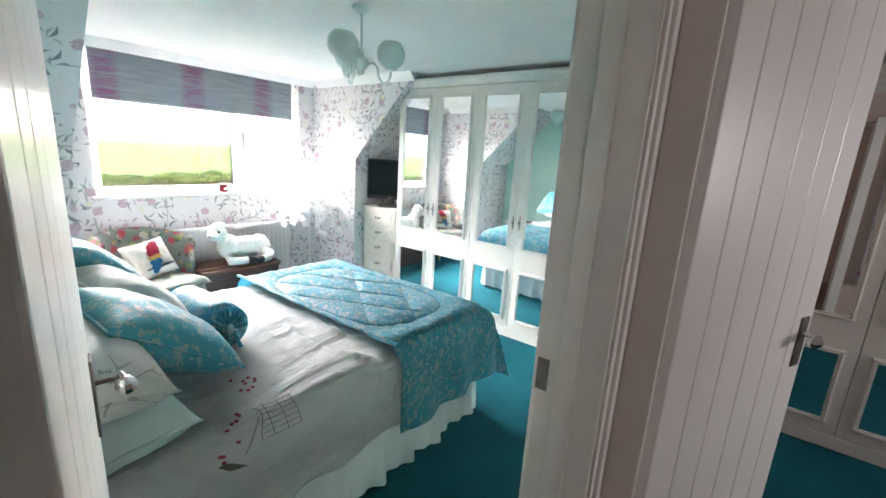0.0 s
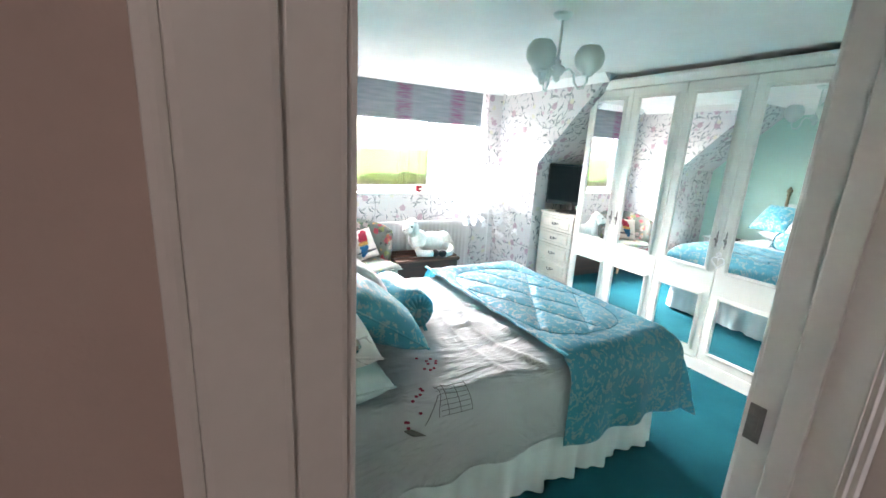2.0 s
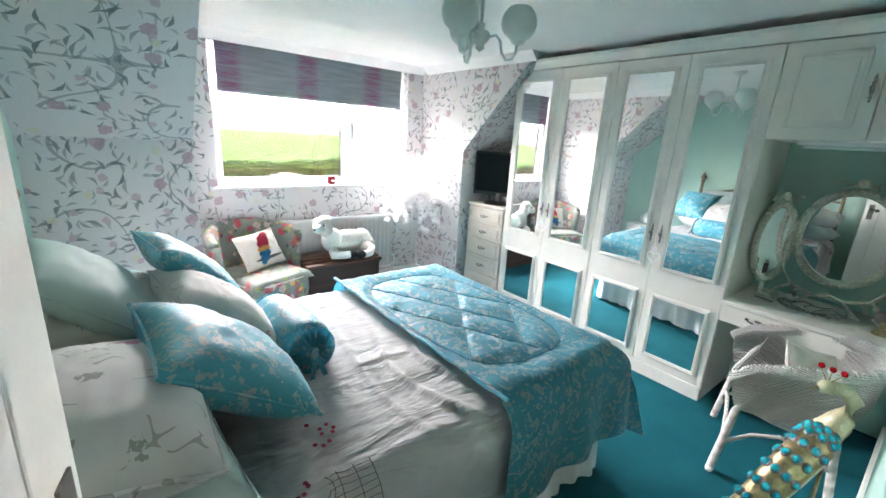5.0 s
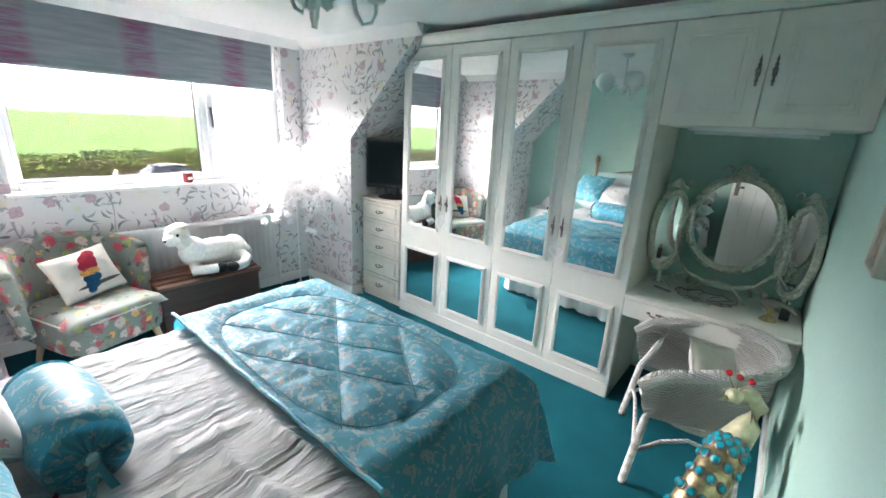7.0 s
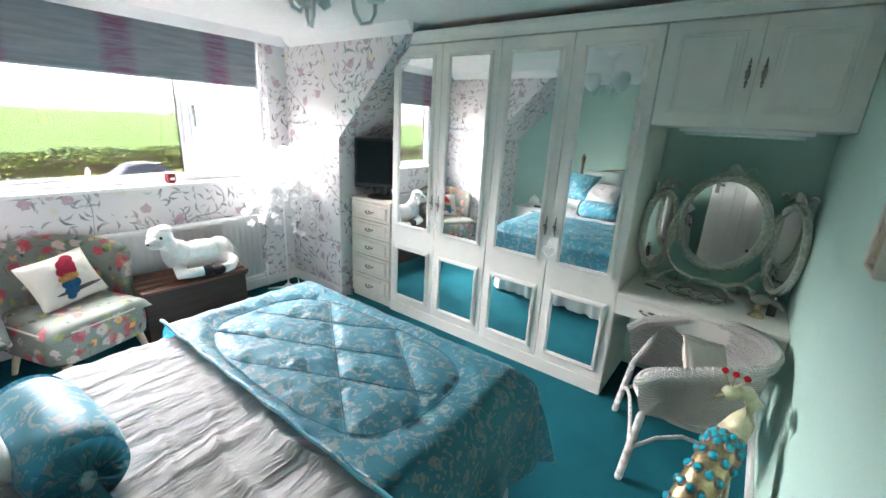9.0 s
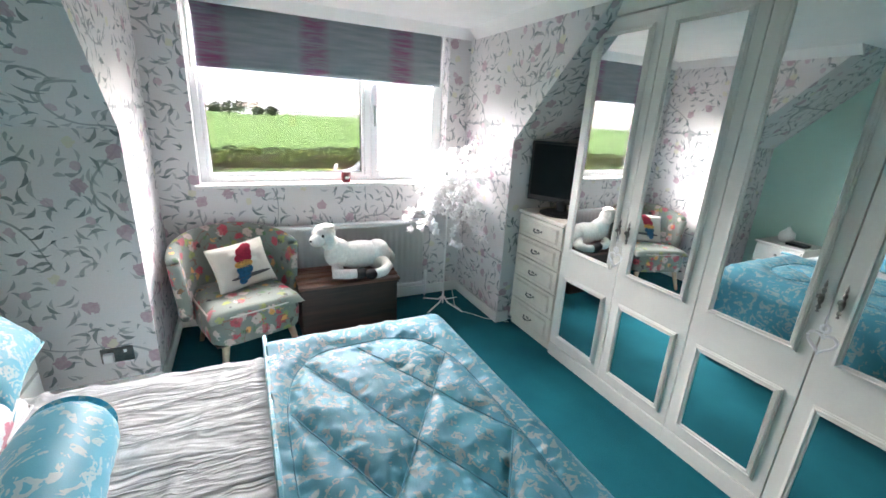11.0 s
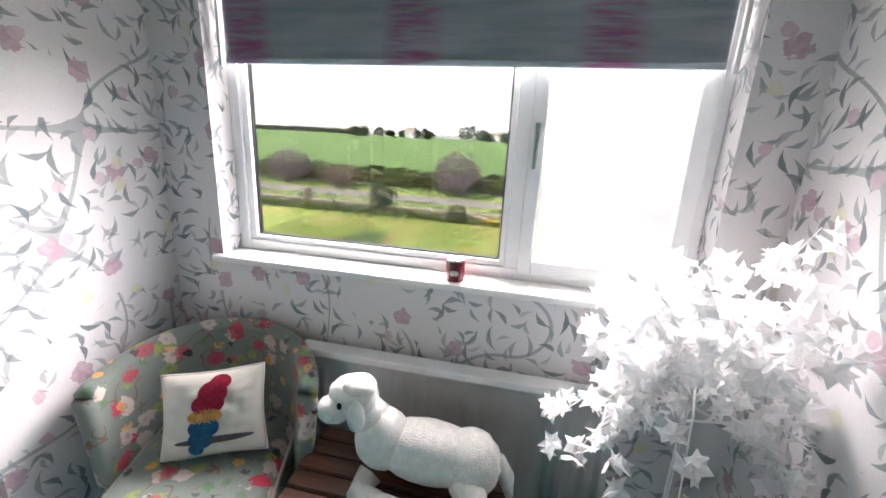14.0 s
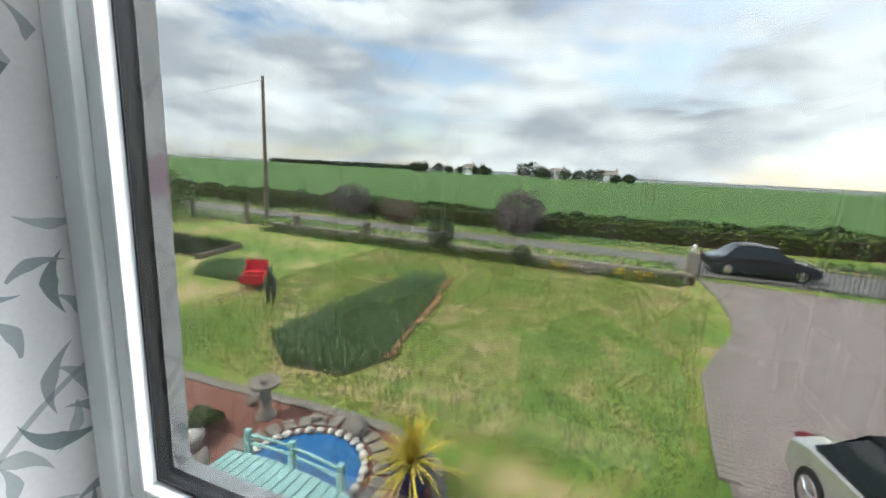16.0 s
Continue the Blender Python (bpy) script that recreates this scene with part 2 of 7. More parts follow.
ridge = m.math("SUBTRACT", 1.0, m.math("ABSOLUTE", m.math("MULTIPLY", m.math("SUBTRACT", creases, 0.5), 5.0)))
m.color(m.ramp(m.noise(4.0, 3.0), (0.3, (0.69, 0.71, 0.72)), (0.7, (0.76, 0.77, 0.77))))
m.bump(m.math("ADD", m.math("MAXIMUM", ridge, 0.0), m.math("MULTIPLY", m.noise(220, 2.0), 0.04)), 0.55, 0.022)
M["duvet"] = m.mat
M["linen"] = plain("pale_blue_cotton", (0.56, 0.68, 0.66), 0.85, vary=0.06, scale=5, fine=220, bump=0.15)
M["fur"] = plain("cream_plush", (0.8, 0.78, 0.74), 0.95, vary=0.12, scale=45, fine=160, bump=0.9)
M["hoof"] = plain("black_plush", (0.012, 0.012, 0.014), 0.9, vary=0.2, bump=0.4)
M["pale_wood"] = plain("pale_beech", (0.55, 0.42, 0.3), 0.45, vary=0.14, scale=20, bump=0.1)
M["white_flower"] = plain("white_silk_petal", (0.85, 0.85, 0.86), 0.7, vary=0.05, bump=0.1)
M["white_metal"] = plain("white_enamel", (0.8, 0.8, 0.8), 0.35, vary=0.03, bump=0.02)
M["red_glass"] = plain("dark_red_glass", (0.16, 0.008, 0.016), 0.12, vary=0.15, bump=0.0)
M["seam"] = plain("dark_teal_stitching", (0.015, 0.17, 0.23), 0.8)
M["red_thread"] = plain("red_embroidery", (0.42, 0.05, 0.1), 0.8)
M["grey_thread"] = plain("grey_embroidery", (0.16, 0.15, 0.14), 0.8)
M["canvas"] = plain("natural_linen", (0.66, 0.62, 0.56), 0.9, vary=0.08, fine=260, bump=0.25)
M["gold"] = plain("worn_gold_metal", (0.42, 0.34, 0.19), 0.32, 1.0, vary=0.5, scale=35, bump=0.4)
M["gem"] = plain("turquoise_glass_stone", (0.0, 0.32, 0.42), 0.08, vary=0.25, scale=40, bump=0.0)
M["ruby"] = plain("red_glass_stone", (0.5, 0.01, 0.02), 0.1, bump=0.0)
M["green_gold"] = plain("pale_green_gilt", (0.6, 0.57, 0.38), 0.4, 0.2, vary=0.2, scale=30, bump=0.2)
M["frosted_shade"] = plain("frosted_white_glass", (0.62, 0.72, 0.7), 0.35, vary=0.04, bump=0.05)

m = Nodes("white_silk_leaf", 0.7)
m.color(m.ramp(m.noise(30), (0.3, (0.8, 0.8, 0.81)), (0.7, (0.88, 0.88, 0.88))))
thin = m.make("ShaderNodeBsdfTranslucent", {"Color": (0.88, 0.88, 0.88, 1)})
mixer = m.make("ShaderNodeMixShader", {0: 0.5})
m.l.new(m.b.outputs[0], mixer.inputs[1])
m.l.new(thin.outputs[0], mixer.inputs[2])
m.l.new(mixer.outputs[0], m.n["Material Output"].inputs[0])
M["white_flower"] = m.mat

m = Nodes("mirror", 0.015, 1.0)
m.color(m.ramp(m.noise(1.2), (0.2, (0.86, 0.88, 0.87)), (0.8, (0.9, 0.91, 0.9))))
M["mirror"] = m.mat

m = Nodes("teal_carpet", 0.95, Specular_IOR_Level=0.1)
pile, tread = m.noise(420, 2.0), m.noise(2.2, 4.0)
m.color(m.mix(0.35, m.ramp(tread, (0.3, (0.002, 0.09, 0.12)), (0.7, (0.004, 0.135, 0.17))), m.ramp(pile, (0.3, (0.3, 0.3, 0.3)), (0.7, (1, 1, 1))), "MULTIPLY"))
m.bump(pile, 0.6, 0.006)
M["carpet"] = m.mat

m = Nodes("teal_damask", 0.55, Sheen_Weight=0.15)
swirl = m.make("ShaderNodeTexNoise", {"Vector": m.co, "Scale": 11.0, "Detail": 2.0, "Distortion": 2.6}).outputs["Fac"]
small = m.make("ShaderNodeTexNoise", {"Vector": m.co, "Scale": 34.0, "Detail": 2.0, "Distortion": 1.8}).outputs["Fac"]
band = m.math("MULTIPLY", m.math("GREATER_THAN", swirl, 0.53), m.math("GREATER_THAN", small, 0.46))
weave = m.noise(300, 2.0)
base = m.ramp(m.noise(3.0), (0.3, (0.03, 0.29, 0.39)), (0.7, (0.055, 0.39, 0.5)))
m.color(m.mix(m.math("MULTIPLY", band, 0.65), base, (0.4, 0.5, 0.46)))
m.bump(weave, 0.15, 0.003)
M["damask"] = m.mat

m = Nodes("ikat_blind_fabric", 0.85)
sp = m.make("ShaderNodeSeparateXYZ", {0: m.co})
streak = m.make("ShaderNodeCombineXYZ", {0: m.math("MULTIPLY", sp.outputs[1], 3.0), 1: m.math("MULTIPLY", sp.outputs[2], 34.0)}).outputs[0]
runs = m.noise(1.0, 3.0, streak)
column = m.math("SINE", m.math("MULTIPLY", m.math("ADD", m.math("ADD", sp.outputs[1], 0.242), m.math("MULTIPLY", runs, 0.08)), 9.67))
base = m.ramp(runs, (0.3, (0.36, 0.45, 0.5)), (0.7, (0.56, 0.61, 0.65)))
c = m.mix(m.math("MULTIPLY", m.ramp(column, (0.45, (0, 0, 0)), (0.9, (1, 1, 1))), m.ramp(m.noise(2.0, 3.0, streak), (0.38, (0.1, 0.1, 0.1)), (0.58, (0.95, 0.95, 0.95)))), base, m.ramp(runs, (0.35, (0.52, 0.09, 0.27)), (0.62, (0.4, 0.26, 0.42))))
m.color(c)
m.bump(m.noise(240, 2.0), 0.2, 0.003)
M["blind"] = m.mat


def glass(name, rough, haze):
    m = Nodes(name)
    # dark tint on each face dims the bright outdoors against the room
    clear = m.make("ShaderNodeBsdfTransparent", {"Color": (0.17, 0.173, 0.173, 1)})
    gloss = m.make("ShaderNodeBsdfGlossy", {"Roughness": 0.02})
    mix = m.make("ShaderNodeMixShader", {0: 0.03})
    m.l.new(clear.outputs[0], mix.inputs[1])
    m.l.new(gloss.outputs[0], mix.inputs[2])
    out = mix
    if haze:
        frost = m.make("ShaderNodeBsdfRefraction", {"Roughness": rough, "IOR": 1.02, "Color": (0.15, 0.154, 0.156, 1)})
        tr = m.make("ShaderNodeBsdfTranslucent", {"Color": (0.15, 0.154, 0.156, 1)})
        m1 = m.make("ShaderNodeMixShader", {0: 0.35})
        m.l.new(frost.outputs[0], m1.inputs[1])
        m.l.new(tr.outputs[0], m1.inputs[2])
        out = m.make("ShaderNodeMixShader", {0: m.ramp(m.noise(1.6), (0.3, (haze - 0.12,) * 3), (0.7, (haze + 0.08,) * 3))})
        m.l.new(mix.outputs[0], out.inputs[1])
        m.l.new(m1.outputs[0], out.inputs[2])
    m.l.new(out.outputs[0], m.n["Material Output"].inputs[0])
    return m.mat


M["glass"] = glass("dimmed_window_glass", 0.0, 0)
M["misted"] = glass("dimmed_misted_glass", 0.3, 0.8)


def grained(name, dark, light, axis, rough=0.45, k=1.0):
    m = Nodes(name, rough)
    sc = [40.0 * k] * 3
    sc[axis] = 2.5 * k
    grain = m.noise(1.0, 5.0, m.make("ShaderNodeMapping", {"Vector": m.co, "Scale": tuple(sc)}).outputs[0])
    rnd = m.make("ShaderNodeObjectInfo").outputs["Random"]
    c = m.ramp(grain, (0.3, dark), (0.7, light))
    m.color(m.mix(0.35, c, m.ramp(rnd, (0.0, (0.55, 0.55, 0.55)), (1.0, (1, 1, 1))), "MULTIPLY"))
    m.bump(grain, 0.2, 0.004)
    return m.mat


M["dark_wood"] = grained("dark_stained_pine", (0.018, 0.008, 0.006), (0.055, 0.022, 0.014), 1)
M["slat_wood"] = grained("reddish_stained_slat", (0.09, 0.035, 0.022), (0.2, 0.085, 0.05), 1)
m = Nodes("white_wicker", 0.55)
wv = m.make("ShaderNodeTexWave", {"Vector": m.co, "Scale": 42.0, "Distortion": 1.2, "Detail": 1.0})
wv.bands_direction = "Z"
wv2 = m.noise(70, 2.0)
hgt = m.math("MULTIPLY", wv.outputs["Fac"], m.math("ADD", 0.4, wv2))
# shade in the weave's gaps is put into the colour, following the relief
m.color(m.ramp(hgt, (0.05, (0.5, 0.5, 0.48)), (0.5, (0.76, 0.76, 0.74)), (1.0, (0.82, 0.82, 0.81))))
m.bump(hgt, 0.8, 0.006)
M["wicker"] = m.mat


# ---- mesh helpers ----
def part(name, bm, material, parent=None, label=""):
    me = bpy.data.meshes.new(name)
    bm.normal_update()
    bm.to_mesh(me)
    bm.free()
    me.materials.append(material)
    ob = new(name, me)
    if parent is not None:
        ob.parent = parent
    if label:
        ob["label"] = label
    return ob


def smooth(ob):
    for p in ob.data.polygons:
        p.use_smooth = True
    return ob


def thing(name, at, label, category, group="", turn=0.0):
    ob = new(name)
    ob.empty_display_size = 0.1
    ob.matrix_world = pose(*at, 0, 0, turn)
    return tagged(ob, label, category, group)


def structure(name, bm, material, label=""):
    return tagged(part(name, bm, material), label, "", "", "structure")


def box(bm, a, b, bevel=0.0, m=None):
    lo, hi = [min(p, q) for p, q in zip(a, b)], [max(p, q) for p, q in zip(a, b)]
    mid = [(p + q) / 2 for p, q in zip(lo, hi)]
    size = [q - p for p, q in zip(lo, hi)]
    mat = Matrix.Translation(mid) @ Matrix.Diagonal((*size, 1))
    if m is not None:
        mat = m @ mat
    r = bmesh.ops.create_cube(bm, size=1, matrix=mat)
    if bevel:
        es = list({e for v in r["verts"] for e in v.link_edges})
        bmesh.ops.bevel(bm, geom=es, offset=min(bevel, min(size) * 0.45), segments=2, affect="EDGES", profile=0.6)
    return bm


def B():
    return bmesh.new()


def block(a, b, bevel=0.0, m=None):
    return box(B(), a, b, bevel, m)


def rod(bm, a, b, r0, r1=None, seg=10):
    a, b = Vector(a), Vector(b)
    r1 = r0 if r1 is None else r1
    d = b - a
    q = d.to_track_quat("Z", "Y").to_matrix().to_4x4()
    bmesh.ops.create_cone(bm, cap_ends=True, segments=seg, radius1=r0, radius2=r1, depth=d.length, matrix=Matrix.Translation((a + b) / 2) @ q)
    return bm


def ball(bm, c, r, u=14, v=10, turn=None):
    r = (r, r, r) if not isinstance(r, tuple) else r
    mm = Matrix.Translation(c)
    if turn is not None:
        mm = mm @ turn
    bmesh.ops.create_uvsphere(bm, u_segments=u, v_segments=v, radius=1, matrix=mm @ Matrix.Diagonal((*r, 1)))
    return bm


def tube(bm, pts, r, seg=8):
    """A round tube along points; r is one radius or one for each point."""
    pts = [Vector(p) for p in pts]
    rs = r if isinstance(r, (list, tuple)) else [r] * len(pts)
    rings = []
    for i, p in enumerate(pts):
        d = (pts[min(i + 1, len(pts) - 1)] - pts[max(i - 1, 0)]).normalized()
        up = Vector((0, 0, 1)) if abs(d.z) < 0.9 else Vector((0, 1, 0))
        s = d.cross(up).normalized()
        t = s.cross(d)
        rings.append([bm.verts.new(p + rs[i] * (math.cos(k * math.tau / seg) * s + math.sin(k * math.tau / seg) * t)) for k in range(seg)])
    for a, b in zip(rings, rings[1:]):
        for k in range(seg):
            bm.faces.new((a[k], a[(k + 1) % seg], b[(k + 1) % seg], b[k]))
    bm.faces.new(rings[0][::-1])
    bm.faces.new(rings[-1])
    return bm


def lathe(bm, profile, at=(0, 0, 0), seg=20):
    """Turns (radius, height) pairs round the vertical axis."""
    at = Vector(at)
    rings = [[bm.verts.new(at + Vector((max(r, 1e-4) * math.cos(k * math.tau / seg), max(r, 1e-4) * math.sin(k * math.tau / seg), z))) for k in range(seg)] for r, z in profile]
    for a, b in zip(rings, rings[1:]):
        for k in range(seg):
            bm.faces.new((a[k], a[(k + 1) % seg], b[(k + 1) % seg], b[k]))
    return bm


def grid(bm, nu, nv, f, thick=0.0, closed_u=False):
    vs = [[bm.verts.new(f(i / (nu if closed_u else nu - 1), j / (nv - 1))) for j in range(nv)] for i in range(nu)]
    fs = []
    for i in range(nu if closed_u else nu - 1):
        for j in range(nv - 1):
            a, b = vs[i], vs[(i + 1) % nu]
            fs.append(bm.faces.new((a[j], b[j], b[j + 1], a[j + 1])))
    if thick:
        bmesh.ops.solidify(bm, geom=fs, thickness=thick)
    return bm


def prism(bm, outline, x0, x1, axis=0):
    """Extrudes an outline of (a, b) pairs along an axis; a and b are the other two axes in order."""
    def at(p, d):
        v = [p[0], p[1]]
        v.insert(axis, d)
        return v
    lo = [bm.verts.new(at(p, x0)) for p in outline]
    hi = [bm.verts.new(at(p, x1)) for p in outline]
    n = len(outline)
    bm.faces.new(lo)
    bm.faces.new(hi[::-1])
    for i in range(n):
        bm.faces.new((lo[i], hi[i], hi[(i + 1) % n], lo[(i + 1) % n]))
    bmesh.ops.recalc_face_normals(bm, faces=bm.faces[:])
    return bm


def moulding(bm, y, x0, x1, z0, z1, profile):
    """A mitred moulding round a rectangle in an xz plane: (inset, height towards -y) pairs, joined into one piece."""
    loops = []
    for inset, d in profile:
        a, b, c, e = x0 + inset, x1 - inset, z0 + inset, z1 - inset
        loops.append([bm.verts.new(v) for v in ((a, y - d, c), (b, y - d, c), (b, y - d, e), (a, y - d, e))])
    for p, q in zip(loops, loops[1:]):
        for k in range(4):
            bm.faces.new((p[k], p[(k + 1) % 4], q[(k + 1) % 4], q[k]))
    return bm


def ring_frame(bm, y, x0, x1, z0, z1, w, d, bevel=0.004):
    """A rectangular frame in an xz plane, d deep towards -y."""
    e = min(w, d) * 0.3
    return moulding(bm, y, x0, x1, z0, z1, [(0, 0), (0, d - e), (e, d), (w - e, d), (w, d - e), (w, 0)])


def n3(x, y, z, s=1.0):
    return noise.noise(Vector((x * s, y * s, z * s)))


# ---- the bedroom shell ----
XW, XK, XG = -4.15, -3.43, -0.28          # window wall, knee walls, door wall
YL, YR, YB, YH = 0.585, 2.86, 3.5, -0.22  # dormer cheeks, wardrobe wall, bed-head wall
CEIL, KNEE = 2.235, 1.43
XS = XK + (CEIL - KNEE)                   # where the slopes meet the ceiling
DY0, DY1, DTOP = -0.085, 0.68, 1.98        # door opening
XO = -0.15                                # landing face of the door wall
WY0, WY1, WZ0, WZ1 = 0.83, 2.67, 1.04, 2.215

structure("floor", block((XW - 0.2, YH - 0.1, -0.12), (XG, YB + 0.1, 0)), M["carpet"], "deep teal cut-pile fitted carpet")
structure("ceiling", block((XW - 0.25, YH - 2.12, CEIL), (3.1, 3.8, CEIL + 0.12)), M["ceiling"], "matt white painted ceiling")

bm = B()
box(bm, (XW - 0.25, YL - 0.14, -0.1), (XW, WY0, CEIL))
box(bm, (XW - 0.25, WY1, -0.1), (XW, YR + 0.14, CEIL))
box(bm, (XW - 0.25, WY0, -0.1), (XW, WY1, WZ0))
box(bm, (XW - 0.25, WY0, WZ1), (XW, WY1, CEIL))
structure("wall_west", bm, M["paper"], "dormer window wall in pale floral wallpaper")
bm = B()
for y0, y1 in ((YL - 0.12, YL), (YR, YR + 0.12)):
    prism(bm, [(XW, -0.1), (XK, -0.1), (XK, KNEE), (XS, CEIL), (XW, CEIL)], y0, y1, 1)
structure("dormer_cheek", bm, M["paper"], "dormer side walls in pale floral wallpaper")
bm = B()
for y0, y1 in ((YH - 0.1, YL - 0.12), (YR + 0.12, YB + 0.1)):
    box(bm, (XK - 0.12, y0, -0.1), (XK, y1, KNEE))
    prism(bm, [(XK, KNEE), (XK - 0.12, KNEE), (XK - 0.12, KNEE + 0.05), (XS - 0.12, CEIL), (XS, CEIL)], y0, y1, 1)
structure("knee_wall", bm, M["paper"], "low eaves walls and slopes in floral wallpaper")
structure("wall_north", block((XK - 0.2, YB, -0.1), (XO, YB + 0.12, CEIL)), M["mint"], "mint green painted wall behind the wardrobes")
structure("wall_south", block((XK - 0.2, YH - 0.12, -0.1), (XG, YH, CEIL)), M["mint"], "mint green painted wall behind the bed")
bm = B()
box(bm, (XG, YH - 0.12, -0.1), (XO - 0.05, DY0 - 0.02, CEIL))
box(bm, (XG, DY1 + 0.02, -0.1), (XO - 0.05, YB, CEIL))
box(bm, (XG, DY0 - 0.02, DTOP + 0.02), (XO - 0.05, DY1 + 0.02, CEIL))
structure("wall_east", bm, M["mint"], "mint green painted wall with the door")

# coving along the ceiling
bm = B()
for y0, y1, x in ((YL, YR, XW),):
    prism(bm, [(x, CEIL), (x + 0.07, CEIL), (x + 0.05, CEIL - 0.02), (x + 0.02, CEIL - 0.05), (x, CEIL - 0.07)], y0, y1, 1)
for y, s, x0, x1 in ((YH, 1, XS, XG), (YL, 1, XW + 0.07, XS), (YR, -1, XW + 0.07, XS)):
    prism(bm, [(y, CEIL), (y + s * 0.07, CEIL), (y + s * 0.05, CEIL - 0.02), (y + s * 0.02, CEIL - 0.05), (y, CEIL - 0.07)], x0, x1, 0)
prism(bm, [(XG, CEIL), (XG - 0.07, CEIL), (XG - 0.05, CEIL - 0.02), (XG - 0.02, CEIL - 0.05), (XG, CEIL - 0.07)], YH + 0.07, 2.95, 1)
structure("trim", bm, M["ceiling"], "white plaster coving")

# skirting boards
bm = B()
SK = 0.09
box(bm, (XW, YL, 0), (XW + 0.018, YR, SK), 0.005)
box(bm, (XW + 0.018, YL, 0), (XK + 0.018, YL + 0.018, SK), 0.005)
box(bm, (XW + 0.018, YR - 0.018, 0), (XK + 0.018, YR, SK), 0.005)
box(bm, (XK, YR, 0), (XK + 0.018, 2.96, SK), 0.005)
box(bm, (XK, YH, 0), (XK + 0.018, YL, SK), 0.005)
box(bm, (XG - 0.018, DY1 + 0.08, 0), (XG, YB, SK), 0.005)
box(bm, (XK + 0.018, YH, 0), (XG, YH + 0.018, SK), 0.005)
structure("baseboard", bm, M["white"], "white painted skirting board")

# ---- the landing and the room across it ----
structure("landing_floor", block((XG + 0.001, YH - 2.0, -0.12), (3.0, 0.9, -0.002)), plain("brown_landing_carpet", (0.2, 0.13, 0.1), 0.95, vary=0.2, fine=300, bump=0.5), "brown landing carpet")
structure("far_room_floor", block((XO, 0.901, -0.12), (3.0, 3.7, -0.002)), M["carpet"], "teal carpet of the second bedroom")
bm = B()
box(bm, (XO - 0.05, YH - 2.0, -0.1), (XO, DY0 - 0.02, CEIL))
box(bm, (XO - 0.05, DY1 + 0.02, -0.1), (XO, YB, CEIL))
box(bm, (XO - 0.05, DY0 - 0.02, DTOP + 0.02), (XO, DY1 + 0.02, CEIL))
structure("landing_wall_west", bm, M["landing"], "pinkish beige landing wall")
bm = B()
box(bm, (XO, 0.84, DTOP + 0.03), (3.0, 0.94, CEIL))
box(bm, (0.75, 0.84, -0.1), (3.0, 0.94, DTOP + 0.03))
structure("landing_wall_north", bm, M["landing"], "pinkish beige landing wall with a second doorway")
structure("landing_wall_south", block((XO, YH - 2.1, -0.1), (3.0, YH - 2.0, CEIL)), M["landing"], "pinkish beige landing wall")
structure("landing_wall_east", block((3.0, YH - 2.1, -0.1), (3.1, 3.8, CEIL)), M["landing"], "pinkish beige landing wall")
# unseen frame on the solid wall, added to go with the fill lamp
added_window = tagged(new("added_window"), "unseen white window frame added behind the second bedroom's fill lamp", "", "", "structure")
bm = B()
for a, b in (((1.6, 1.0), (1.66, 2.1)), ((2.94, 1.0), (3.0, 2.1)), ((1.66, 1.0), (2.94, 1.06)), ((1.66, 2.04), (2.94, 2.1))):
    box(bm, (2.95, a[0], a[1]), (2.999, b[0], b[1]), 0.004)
part("window_frame", bm, M["pvc"], added_window)
structure("far_room_wall", block((XO, 3.6, -0.1), (3.0, 3.7, CEIL)), M["mint"], "wall of the second bedroom")


def door_frame(name, x0, x1, y0, y1, top):
    """A lining with stops and moulded architraves, through a wall that faces x."""
    bm = B()
    t = 0.02
    box(bm, (x0 - 0.004, y0 - t, 0), (x1 + 0.004, y0, top), 0.003)
    box(bm, (x0 - 0.004, y1, 0), (x1 + 0.004, y1 + t, top), 0.003)
    box(bm, (x0 - 0.004, y0 - t, top), (x1 + 0.004, y1 + t, top + t), 0.003)
    s = x0 + 0.045
    box(bm, (s, y0, 0), (s + 0.04, y0 + 0.013, top), 0.003)
    box(bm, (s, y1 - 0.013, 0), (s + 0.04, y1, top), 0.003)
    box(bm, (s, y0 + 0.013, top - 0.013), (s + 0.04, y1 - 0.013, top), 0.003)
    for x, d in ((x1, 1), (x0, -1)):
        for w0, w1, dep in ((0.006, 0.03, 0.011), (0.03, 0.062, 0.018), (0.062, 0.07, 0.012)):
            box(bm, (x, y0 - w1, 0), (x + d * dep, y0 - w0, top + w1), 0.003)
            box(bm, (x, y1 + w0, 0), (x + d * dep, y1 + w1, top + w1), 0.003)
            box(bm, (x, y0 - w0, top + w0), (x + d * dep, y1 + w0, top + w1), 0.003)
    return structure(name, bm, M["white"], "white gloss door lining with moulded architrave")


frame_1 = door_frame("door_frame_1", XG, XO, DY0, DY1, DTOP)
bm = block((XG - 0.0055, 0, 0.03), (XG + 0.02, 0.0035, 0.1), 0.001)
box(bm, (XG + 0.002, -0.0015, 0.05), (XG + 0.013, 0.001, 0.08))
strike = part("strike_plate", bm, M["pewter"], frame_1, "worn metal strike plate")
strike.location = (0.006, DY1 - 0.0055, 1.03)
bm = B()
for y, d in ((0.84, -1), (0.94, 1)):
    box(bm, (XO + 0.002, y, 0), (XO + 0.07, y + d * 0.017, DTOP + 0.07), 0.004)
    box(bm, (0.68, y, 0), (0.75, y + d * 0.017, DTOP + 0.07), 0.004)
box(bm, (XO + 0.002, 0.843, 0), (XO + 0.026, 0.938, DTOP + 0.03), 0.003)
structure("door_frame_2", bm, M["white"], "white gloss door lining of the second room")


